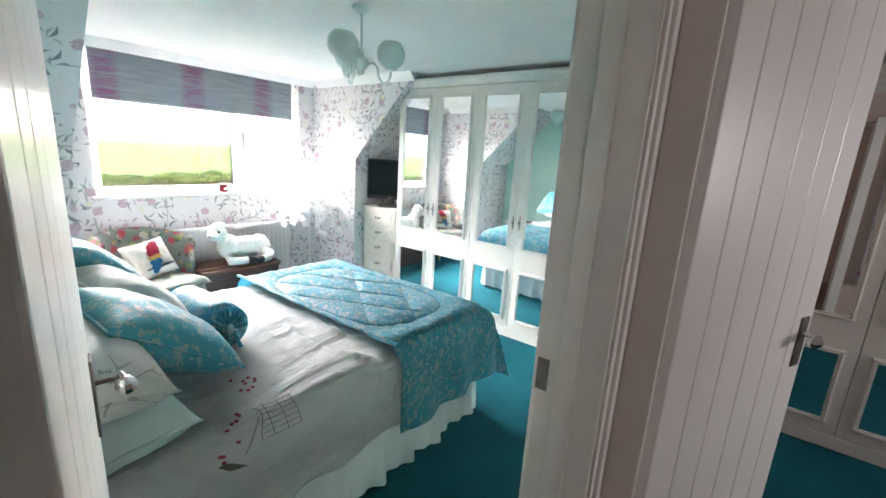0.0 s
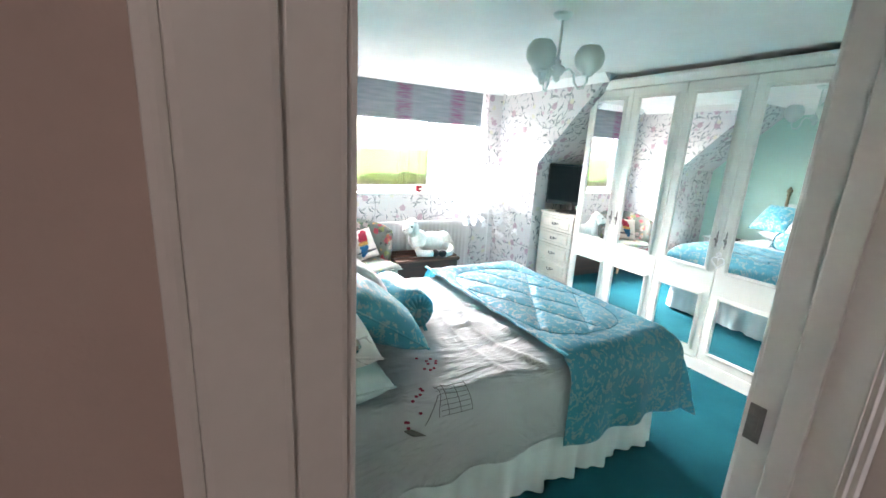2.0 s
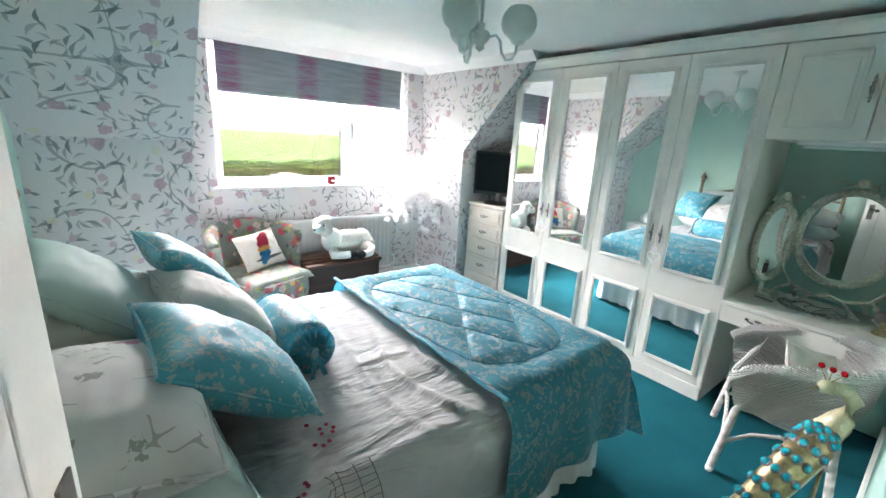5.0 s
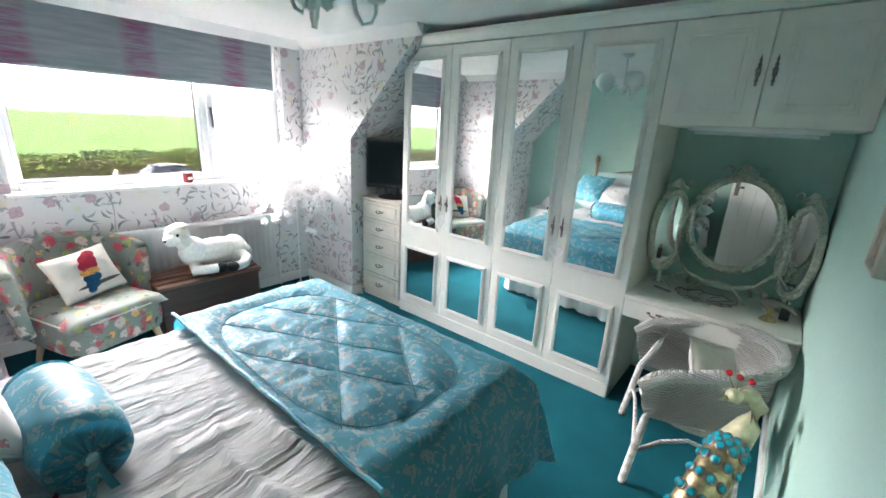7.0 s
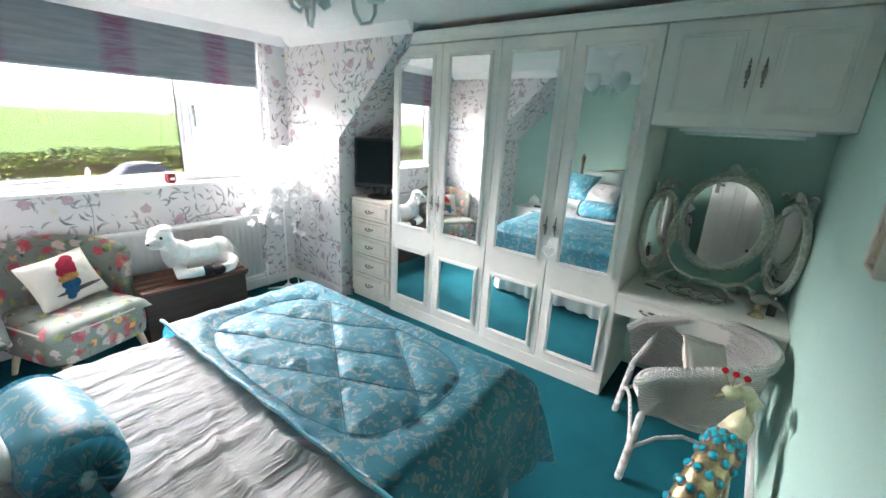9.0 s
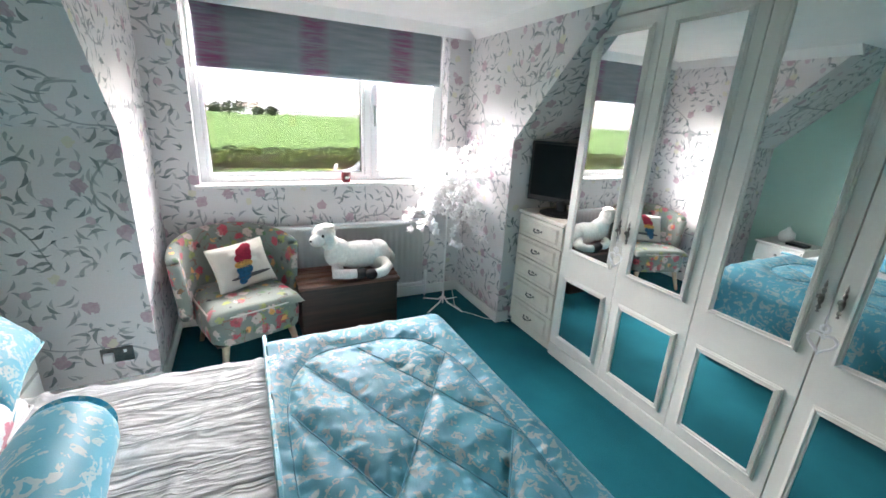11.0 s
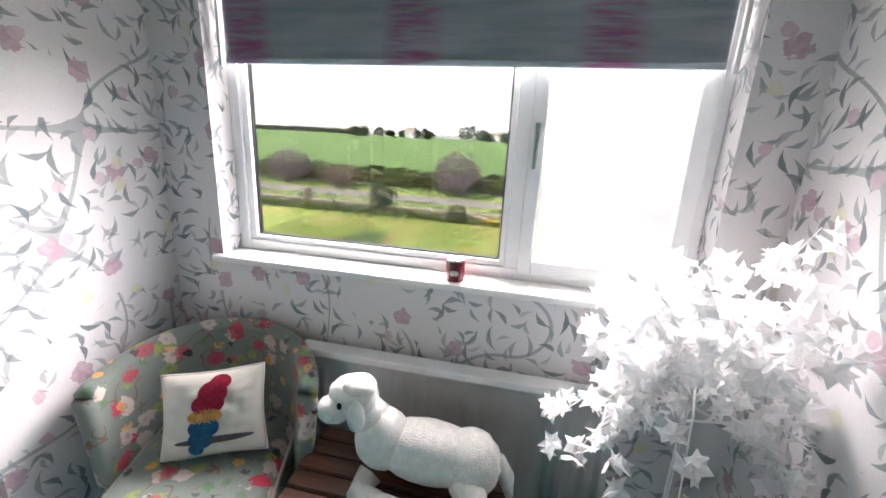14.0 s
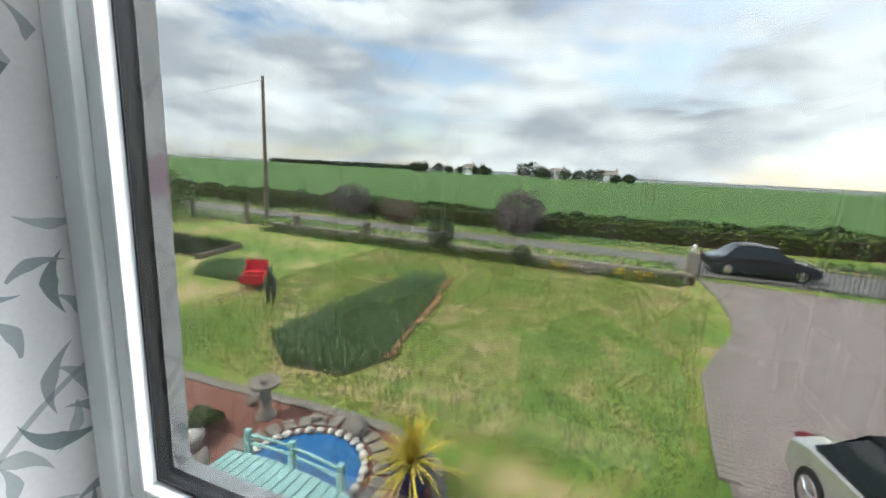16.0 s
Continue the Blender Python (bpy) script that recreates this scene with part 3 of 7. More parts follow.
def panel_door(name, at, turn, label, side):
    """A flush-boarded door leaf with grooves, hinged at its origin, its width along x."""
    d = thing(name, at, label, "door", turn=turn)
    d["kind"] = "structure"
    w, h, t = 0.70, 1.965, 0.036
    bm = B()
    xs = [0.0, 0.11, 0.22, 0.34, 0.46, 0.58, w]
    for a, b in zip(xs, xs[1:]):
        box(bm, (a + 0.001, -t, 0.008), (b - 0.001, 0, h), 0.005)
    box(bm, (0.004, -t + 0.006, 0.01), (w - 0.004, -0.006, h - 0.004))
    part("door_leaf", bm, M["white"], d)
    for s, y in ((1, 0.0), (-1, -t)):
        bm = block((w - 0.075, y, 0.95), (w - 0.03, y + s * 0.005, 1.11), 0.002)
        hdl = part("handle_plate", bm, M["pewter"], d, "dark metal lock plate")
        bm = rod(B(), (w - 0.052, y + s * 0.004, 1.06), (w - 0.052, y + s * 0.045, 1.06), 0.011, 0.008)
        rod(bm, (w - 0.052, y + s * 0.043, 1.06), (w - 0.078, y + s * 0.05, 1.058), 0.008, 0.009)
        bm2 = bm
        ball(bm2, (w - 0.092, y + s * 0.05, 1.055), (0.024, 0.018, 0.018), 9, 6)
        part("knob", bm2, M["chrome"], hdl, "faceted chrome and glass lever knob")
    for z in (0.2, 1.7):
        part("hinge", block((-0.006, -0.004, z), (0.008, 0.004, z + 0.09), 0.002), M["brass"], d)
    return d


panel_door("door_1", (XG - 0.012, DY0 + 0.006, 0.006), 168.5, "white gloss boarded door standing open into the bedroom", 1)
panel_door("door_2", (XO + 0.05, 0.945, 0.006), 66, "white gloss boarded door of the second room, open", -1)

# ---- the window ----
win = tagged(new("window_1"), "white PVC casement window with misted opening light", "", "", "structure")
XF0, XF1 = -4.335, -4.265
bm = B()
box(bm, (XF0, WY0, WZ0), (XF1, WY0 + 0.045, WZ1), 0.005)
box(bm, (XF0, WY1 - 0.045, WZ0), (XF1, WY1, WZ1), 0.005)
box(bm, (XF0, WY0 + 0.045, WZ0), (XF1, WY1 - 0.045, WZ0 + 0.045), 0.005)
box(bm, (XF0, WY0 + 0.045, WZ1 - 0.045), (XF1, WY1 - 0.045, WZ1), 0.005)
box(bm, (XF0, 2.005, WZ0 + 0.045), (XF1, 2.065, WZ1 - 0.045), 0.005)
part("window_frame", bm, M["pvc"], win)
bm = B()  # glazing bead of the fixed light
for a, b in (((WY0 + 0.045, WZ0 + 0.045), (WY0 + 0.075, WZ1 - 0.045)), ((1.983, WZ0 + 0.045), (2.004, WZ1 - 0.045)), ((WY0 + 0.075, WZ0 + 0.045), (1.983, WZ0 + 0.066))):
    box(bm, (XF0 + 0.02, a[0], a[1]), (XF1 - 0.012, b[0], b[1]), 0.004)
part("glazing_bead", bm, M["pvc"], win)
bm = B()
for a, b in (((0.903, WZ0 + 0.067), (0.909, WZ1)), ((0.909, WZ0 + 0.067), (1.982, WZ0 + 0.072)), ((1.976, WZ0 + 0.072), (1.982, WZ1))):
    box(bm, (XF0 + 0.018, a[0], a[1]), (XF1 - 0.03, b[0], b[1] - (0.04 if b[1] == WZ1 else 0)))
part("gasket", bm, M["black"], win, "black rubber glazing gasket")
bm = B()  # casement sash
box(bm, (XF0 + 0.01, 2.055, WZ0 + 0.03), (XF1 + 0.014, 2.108, WZ1 - 0.03), 0.006)
box(bm, (XF0 + 0.01, 2.575, WZ0 + 0.03), (XF1 + 0.014, 2.635, WZ1 - 0.03), 0.006)
box(bm, (XF0 + 0.01, 2.108, WZ0 + 0.03), (XF1 + 0.014, 2.575, WZ0 + 0.085), 0.006)
box(bm, (XF0 + 0.01, 2.108, WZ1 - 0.085), (XF1 + 0.014, 2.575, WZ1 - 0.03), 0.006)
sash = part("sash", bm, M["pvc"], win)
bm = block((XF1 + 0.014, 2.072, 1.56), (XF1 + 0.024, 2.09, 1.63), 0.003)
box(bm, (XF1 + 0.022, 2.073, 1.47), (XF1 + 0.036, 2.088, 1.61), 0.005)
part("window_handle", bm, M["chrome"], sash, "grey metal window handle")
for nm, y0, y1, mt in (("pane", 0.905, 1.98, "glass"), ("pane", 2.106, 2.577, "misted")):
    p = part(nm, block((-4.302, y0, WZ0 + 0.06), (-4.296, y1, WZ1 - 0.05)), M[mt], win, "glass pane tinted dark to dim the view outside" if mt == "glass" else "misted glass pane")
    # no shadow, so daylight comes in without the dimming tint
    p.visible_shadow = False
bm = block((XF1, WY0 - 0.035, WZ0 - 0.024), (XW + 0.035, WY1 + 0.035, WZ0 + 0.004), 0.01)
part("window_sill", bm, M["white"], win, "white painted sill board")
bm = block((-4.44, WY0 - 0.1, WZ0 - 0.13), (XF0, WY1 + 0.1, WZ0 - 0.05), 0.01)
part("outer_sill", bm, plain("weathered_stone_sill", (0.34, 0.33, 0.32), 0.8, vary=0.15, bump=0.3), win, "weathered outer sill")

blind = thing("roller_blind", (-4.2, 1.75, 2.2), "blue-grey roller blind with magenta ikat streaks, half down", "blind")


def blind_cloth(u, v):
    return Vector((0.004 * math.sin(u * 9) * v, -0.86 + 1.72 * u, 0.0 - 0.385 * v))


part("fabric", grid(B(), 24, 10, blind_cloth, 0.0015), M["blind"], blind)
# added sheet, unseen, keeps the window lamp from shining through the fabric
part("lining", block((-0.014, -0.856, -0.38), (-0.008, 0.856, 0.0)), M["white_metal"], blind, "unseen opaque white sheet added to block light through the blind")
part("bottom_bar", block((-0.008, -0.86, -0.40), (0.008, 0.86, -0.38), 0.004), M["blind"], blind)
bm = rod(B(), (-0.012, -0.87, 0.0), (-0.012, 0.87, 0.0), 0.018, seg=14)
part("roller", bm, M["white_metal"], blind)
for s in (-1, 1):
    part("bracket", block((-0.03, s * 0.872, -0.03), (0.015, s * 0.882, 0.012), 0.003), M["white_metal"], blind)
    part("side_channel", block((-0.018, s * 0.884, -0.41), (0.0, s * 0.898, -0.03), 0.003), M["white"], blind)

# ---- radiator ----
rad = thing("radiator", (-4.07, 1.845, 0.14), "white panel radiator below the window", "radiator")


def rad_face(u, v):
    return Vector((0.018 + 0.005 * (0.5 + 0.5 * math.cos(u * math.tau * 24)) * (1 if 0.06 < v < 0.9 else 0.3), -0.61 + 1.22 * u, 0.02 + 0.55 * v))


part("panel", grid(B(), 290, 12, rad_face, 0.004), M["white_metal"], rad)
bm = block((-0.04, -0.615, 0.555), (0.032, 0.615, 0.59), 0.008)
part("top_grille", bm, M["white_metal"], rad)
part("back_panel", block((-0.06, -0.6, 0.0), (0.012, 0.6, 0.56), 0.006), M["white_metal"], rad)
part("bottom_rail", block((-0.03, -0.612, 0.0), (0.03, 0.612, 0.026), 0.006), M["white_metal"], rad)
bm = rod(B(), (0, 0.615, 0.03), (0, 0.66, 0.03), 0.01)
rod(bm, (0, 0.65, -0.12), (0, 0.65, 0.05), 0.008)
rod(bm, (0, 0.65, 0.05), (0, 0.65, 0.12), 0.018, 0.015)
part("valve", bm, M["white_metal"], rad, "white thermostatic valve")

# ---- wardrobes ----
YF = 2.965


def bevel_frame(bm, y, x0, x1, z0, z1):
    """A stepped moulding round a door mirror."""
    moulding(bm, y, x0, x1, z0, z1, [(0, 0), (0.001, 0.006), (0.006, 0.007), (0.008, 0.012), (0.014, 0.013), (0.016, 0.008), (0.02, 0.007), (0.022, 0.01), (0.027, 0.01), (0.03, 0.0)])


def ornate_pull(bm, x, y, z, h=0.11):
    """A slim cast handle: a spindle of beads with a knob."""
    lathe(bm, [(0.0, 0), (0.006, 0.004), (0.003, 0.012), (0.008, 0.02), (0.004, 0.032), (0.009, 0.045), (0.009, 0.06), (0.004, 0.075), (0.008, 0.088), (0.003, 0.098), (0.006, 0.106), (0, h)], (x, y - 0.012, z - h / 2), 8)
    rod(bm, (x, y, z + 0.02), (x, y - 0.014, z + 0.02), 0.003)
    rod(bm, (x, y, z - 0.02), (x, y - 0.014, z - 0.02), 0.003)
    ball(bm, (x, y - 0.026, z), 0.011, 8, 6)
    return bm


DOORS = [(-2.90, -2.445), (-2.445, -1.985), (-1.985, -1.525), (-1.525, -1.07)]
for k, (a, b) in enumerate(((-2.90, -1.985), (-1.985, -1.07))):
    w = thing("wardrobe", ((a + b) / 2, YF, 0), "ivory fitted double wardrobe with mirrored panelled doors", "wardrobe", "fitted wardrobes")
    c = (a + b) / 2
    bm = block((a - c, 0.021, 0.0), (b - c, YB - YF - 0.004, 2.115), 0.002)
    part("body", bm, M["cream"], w)
    bm = block((a - c, -0.004, 0.0), (b - c, 0.02, 0.09), 0.004)
    part("plinth", bm, M["cream"], w)
    for (p, q) in DOORS[2 * k:2 * k + 2]:
        p, q = p - c, q - c
        bm = B()
        box(bm, (p + 0.002, 0, 0.095), (q - 0.002, 0.02, 2.112), 0.003)
        mx0, mx1 = p + 0.066, q - 0.062
        bevel_frame(bm, 0.0, mx0 - 0.012, mx1 + 0.012, 0.775, 2.05)
        bevel_frame(bm, 0.0, mx0 - 0.016, mx1 + 0.016, 0.15, 0.61)
        door = part("door", bm, M["cream"], w)
        for z0, z1, e in ((0.795, 2.03, 0.008), (0.172, 0.588, 0.006)):
            bm = block((mx0 + e, -0.004, z0), (mx1 - e, -0.0005, z1), 0.0)
            part("mirror", bm, M["mirror"], door, "bevelled mirror panel")
        hx = (q - 0.03) if (p + q) < 0 else (p + 0.03)
        part("handle", ornate_pull(B(), hx, 0.0, 1.02, 0.13), M["pewter"], door, "ornate pewter handle")
    if True:
        # little hanging heart on the handles' string
        heart = thing("heart_ornament", (c - 0.01 + 0.03 * k, YF - 0.03, 0.86), "white beaded hanging heart on a wardrobe handle", "ornament", "hanging hearts")
        pts = []
        for i in range(25):
            th = i / 24 * math.tau
            pts.append((0.0027 * 16 * math.sin(th) ** 3, 0.0, 0.0027 * (13 * math.cos(th) - 5 * math.cos(2 * th) - 2 * math.cos(3 * th) - math.cos(4 * th))))
        part("heart", tube(B(), pts, 0.0055, 6), M["white_flower"], heart)
        bm = tube(B(), [(0, 0, 0.02), (-0.006, 0, 0.08), (-0.012, 0.004, 0.16)], 0.0014, 5)
        part("string", bm, M["white_flower"], heart)
        bm = B()
        for i in range(9):
            th = i / 9 * math.tau
            ball(bm, (0.012 * math.cos(th), -0.004, 0.055 + 0.013 * math.sin(th)), (0.008, 0.004, 0.006), 6, 5)
        part("bow", bm, M["white_flower"], heart)

bm = B()
prism(bm, [(YF - 0.012, 2.118), (YB - 0.005, 2.118), (YB - 0.005, 2.19), (YF - 0.04, 2.19), (YF - 0.04, 2.17), (YF - 0.028, 2.155), (YF - 0.018, 2.13)], -2.915, XG - 0.003, 0)
tagged(part("cornice", bm, M["cream"]), "ivory moulded cornice running over the fitted units", "cornice")

cab = thing("wall_cabinet", (-0.675, YF, 1.64), "ivory two-door cabinet bridging the dressing table", "cabinet")
part("body", block((-0.392, 0.021, 0), (0.392, 0.5, 0.475), 0.002), M["cream"], cab)
for s in (-1, 1):
    p, q = (-0.391, -0.002) if s < 0 else (0.002, 0.391)
    bm = block((p, 0, 0.002), (q, 0.02, 0.474), 0.004)
    ring_frame(bm, 0.0, p + 0.06, q - 0.06, 0.06, 0.415, 0.016, 0.005)
    box(bm, (p + 0.095, -0.006, 0.095), (q - 0.095, 0.0, 0.38), 0.005)
    d = part("door", bm, M["cream"], cab)
    part("handle", ornate_pull(B(), s * 0.03, 0.0, 0.24, 0.13), M["pewter"], d, "ornate pewter handle")
bm = block((-0.25, 0.1, -0.03), (0.27, 0.14, -0.012), 0.006)
strip = thing("strip_light", (-0.675, YF + 0.1, 1.62), "slim white strip light under the cabinet", "strip light")
part("tube", rod(B(), (-0.24, 0.0, -0.008), (0.24, 0.0, -0.008), 0.009), M["frosted_shade"], strip)
part("base", block((-0.27, -0.018, 0.0), (0.27, 0.018, 0.02), 0.004), M["white_metal"], strip)
bm.free()

desk = thing("dressing_table", (-0.675, 2.95, 0), "ivory built-in dressing table with a slim drawer", "dressing table")
part("top", block((-0.393, -0.005, 0.685), (0.393, 0.545, 0.71), 0.006), M["cream"], desk)
part("apron", block((0.35, 0.02, 0.575), (0.392, 0.04, 0.684), 0.003), M["cream"], desk)
drw = part("drawer", block((-0.39, 0.004, 0.578), (0.348, 0.4, 0.682), 0.004), M["cream"], desk)


def drawer_pull(bm, x, y, z, w=0.05):
    tube(bm, [(x - w, y, z), (x - w * 0.8, y - 0.018, z - 0.006), (x, y - 0.024, z - 0.012), (x + w * 0.8, y - 0.018, z - 0.006), (x + w, y, z)], [0.004, 0.004, 0.006, 0.004, 0.004], 6)
    for s in (-1, 1):
        ball(bm, (x + s * w, y - 0.003, z), (0.011, 0.004, 0.008), 8, 5)
    ball(bm, (x, y - 0.002, z + 0.002), (0.02, 0.003, 0.008), 8, 5)
    return bm


part("handle", drawer_pull(B(), -0.2, 0.004, 0.635, 0.055), M["pewter"], drw, "ornate pewter handle")

# chest of drawers and television
chest = thing("chest_of_drawers", (-3.155, 2.965, 0), "washed-oak chest of five drawers in the alcove", "chest of drawers")
part("body", block((-0.245, 0.02, 0), (0.235, 0.47, 0.915), 0.003), M["washed"], chest)
part("top", block((-0.255, -0.008, 0.916), (0.245, 0.475, 0.942), 0.008), M["washed"], chest)
zs = [0.055, 0.245, 0.43, 0.60, 0.755, 0.912]
for i, (z0, z1) in enumerate(zip(zs, zs[1:])):
    bm = block((-0.243, 0.0, z0 + 0.003), (0.233, 0.019, z1 - 0.003), 0.004)
    box(bm, (-0.195, -0.009, z0 + 0.035), (0.185, 0.0, z1 - 0.035), 0.008)
    ring_frame(bm, 0.0, -0.205, 0.195, z0 + 0.025, z1 - 0.025, 0.008, 0.006, 0.002)
    d = part("drawer", bm, M["washed"], chest)
    part("handle", drawer_pull(B(), -0.005, -0.009, (z0 + z1) / 2, 0.04), M["pewter"], d, "ornate pewter handle")

tv = thing("television", (-3.175, 3.15, 0.942), "small black flat television on the chest", "television", turn=27)
bm = block((-0.27, -0.02, 0.075), (0.27, 0.03, 0.5), 0.012)
box(bm, (-0.2, 0.03, 0.12), (0.2, 0.08, 0.42), 0.02)
part("case", bm, M["black"], tv)
part("screen", block((-0.248, -0.0225, 0.115), (0.248, -0.019, 0.48), 0.0), M["screen"], tv, "dark glossy screen")
part("stand", lathe(B(), [(0, 0), (0.15, 0), (0.15, 0.008), (0.12, 0.018), (0.04, 0.026), (0.035, 0.1), (0, 0.1)], seg=28), M["black"], tv)
bm = block((0.16, -0.0235, 0.088), (0.22, -0.0205, 0.098))
part("badge", bm, M["chrome"], tv, "small pale maker's badge")

# ---- the bed ----
BX0, BX1, BY0, BY1 = -2.47, -1.14, -0.08, 1.87
bed = thing("double_bed", ((BX0 + BX1) / 2, 0.9, 0), "double bed with a brass-finished metal bedhead", "bed")
cx, cy = (BX0 + BX1) / 2, 0.9
part("base", block((BX0 - cx + 0.03, BY0 - cy, 0.08), (BX1 - cx - 0.03, BY1 - cy - 0.03, 0.34), 0.02), M["sheet"], bed)
part("mattress", block((BX0 - cx + 0.02, BY0 - cy, 0.341), (BX1 - cx - 0.02, BY1 - cy - 0.02, 0.57), 0.05), M["sheet"], bed)
for x in (-0.58, 0.58):
    for y in (-0.9, 0.85):
        part("leg", rod(B(), (x, y, 0), (x, y, 0.09), 0.025), M["black"], bed)


def skirt(u, v):
    """A gathered valance round three sides."""
    L = [BY1 - BY0, BX1 - BX0, BY1 - BY0]
    s = u * sum(L)
    wob = 0.02 * v * math.sin(s * 24 + 2 * math.sin(s * 5)) + 0.012 * v * math.sin(s * 61)
    if s < L[0]:
        p, nrm = Vector((BX1 - cx, BY0 - cy + s, 0)), Vector((1, 0, 0))
    elif s < L[0] + L[1]:
        p, nrm = Vector((BX1 - cx - (s - L[0]), BY1 - cy, 0)), Vector((0, 1, 0))
    else:
        p, nrm = Vector((BX0 - cx, BY1 - cy - (s - L[0] - L[1]), 0)), Vector((-1, 0, 0))
    p = p + nrm * (wob + 0.012 * v - 0.004)
    p.z = 0.345 - (0.325 + 0.008 * math.sin(s * 9)) * v
    return p


smooth(part("valance", grid(B(), 420, 8, skirt), M["sheet"], bed, "gathered white valance"))
head = B()
for s in (-1, 1):
    rod(head, (s * 0.62, -1.03, 0.02), (s * 0.62, -1.03, 1.2), 0.017)
    ball(head, (s * 0.62, -1.03, 1.215), (0.026, 0.026, 0.02))
    ball(head, (s * 0.62, -1.03, 1.26), (0.03, 0.03, 0.034))
    ball(head, (s * 0.62, -1.03, 1.30), 0.014)
rod(head, (-0.62, -1.03, 0.62), (0.62, -1.03, 0.62), 0.01)
tube(head, [(-0.62, -1.03, 1.08), (-0.45, -1.03, 1.09), (-0.3, -1.03, 1.13), (0, -1.03, 1.17), (0.3, -1.03, 1.13), (0.45, -1.03, 1.09), (0.62, -1.03, 1.08)], 0.011)
for s in (-1, 1):
    tube(head, [(s * (0.3 + 0.19 * math.cos(a)), -1.03, 0.8 + 0.22 * math.sin(a)) for a in [i * math.pi / 8 for i in range(9)]], 0.008)
for x in (-0.4, -0.2, 0, 0.2, 0.4):
    rod(head, (x, -1.03, 0.62), (x, -1.03, 1.09 + 0.07 * (1 - abs(x) / 0.4)), 0.007)
part("bedhead", head, M["brass"], bed, "tubular brass-finished bedhead with ball finials")


def over(s, half, r):
    """Where a cloth laid over an edge goes: sideways place and drop, for the length s from the middle."""
    flat = half - r
    a = abs(s)
    sg = 1 if s >= 0 else -1
    if a <= flat:
        return s, 0.0
    arc = r * math.pi / 2
    if a <= flat + arc:
        th = (a - flat) / r
        return sg * (flat + r * math.sin(th)), r * (1 - math.cos(th))
    rest = a - flat - arc
    return sg * (half + 0.07 * rest), r + rest


def cloth(half, y_head, y_foot_edge, length, top, side, foot_drop, wrinkle, fold, puff=None, r=0.1):
    """A cover that hangs over both sides and, by foot_drop, over the foot."""
    arc = r * math.pi / 2

    def f(u, v):
        S = half - r + arc + side
        s = (2 * u - 1) * S
        x, dx = over(s, half, r)
        L = (y_foot_edge - y_head)
        q = v * (L - r + arc + foot_drop) if foot_drop else v * L
        if foot_drop:
            yy, dy = over(max(q, 0.0), L, r)
        else:
            yy, dy = q, 0.0
        z = top - max(dx, dy) - 0.12 * min(dx, dy)
        w = wrinkle * (n3(x * 5, yy * 3, 3.1) + 0.6 * n3(x * 13 + yy * 4, yy * 9, 1.2)) + wrinkle * 1.1 * max(0.0, math.sin(x * 2.5 + yy * 42 + 5 * n3(x * 2, yy * 3, 5))) ** 3 * (0.6 + n3(x * 1.5, yy * 4, 8))
        lim = 1.0 if dx + dy < 0.02 else 0.3
        z += w * lim
        z += puff(x, yy) * lim if puff else 0
        hang = max(0.0, dx - r) + max(0.0, dy - r)
        flare = 0.28 * min(max(0.0, dx - r), max(0.0, dy - r))
        x += flare if x > 0 else -flare
        yy += flare
        if hang > 0:
            ph = (yy * 19 if dx > r else x * 15)
            o = fold * min(1, hang * 4) * math.sin(ph + 2.0 * n3(yy * 2, x * 2, 7))
            if dx > r:
                x += (1 if x > 0 else -1) * o
            if dy > r:
                yy += o
        return Vector((x, y_head + yy - cy, max(z, 0.03)))
    return f


duvet = tagged(smooth(part("duvet", grid(B(), 150, 170, cloth(0.7, 0.1, 1.87, 0, 0.655, 0.24, 0.0, 0.013, 0.02), 0.02), M["duvet"])), "white duvet cover with embroidered birdcage and blossoms", "duvet")
duvet.location = (cx, cy, 0)


LN = [((-0.46, 1.25), (0.28, 1.62)), ((-0.5, 1.45), (0.12, 1.78)), ((-0.2, 1.18), (0.5, 1.52)), ((0.44, 1.2), (-0.36, 1.76)), ((0.5, 1.46), (0.1, 1.76))]


def quilting(x, y):
    """The padding between the stitched lines: a deep tuck along each seam, with puckers beside it."""
    p, d = Vector((x, y + 1.13)), 1.0
    for a, b in LN:
        a, b = Vector(a), Vector(b)
        t = max(0.0, min(1.0, (p - a).dot(b - a) / (b - a).length_squared))
        d = min(d, (p - a - (b - a) * t).length)
    r = (abs((x - 0.01) / 0.54) ** 3.33 + abs((y - 0.345) / 0.31) ** 3.33) ** 0.3
    d = min(d, abs(r - 1) * 0.4)
    puck = 0.007 * math.exp(-d / 0.06) * n3(x * 34 + y * 12, y * 34 - x * 12, 2)
    return 0.022 * (1 - math.exp(-d / 0.035)) - 0.01 + puck + 0.005 * n3(x * 14, y * 14, 6)


quilt = tagged(smooth(part("bedspread", grid(B(), 240, 190, cloth(0.735, 1.13, 1.93, 0, 0.70, 0.29, 0.28, 0.004, 0.02, quilting, 0.13), 0.018), M["damask"])), "teal damask quilted throw across the foot of the bed", "bedspread")
quilt.location = (cx, cy, 0)
# stitched lines on the throw: a lattice of diamonds and a rounded border
bm = B()


def on_quilt(x, y):
    return (x, y - cy, 0.705 + quilting(x, y - 1.13) + 0.0035)


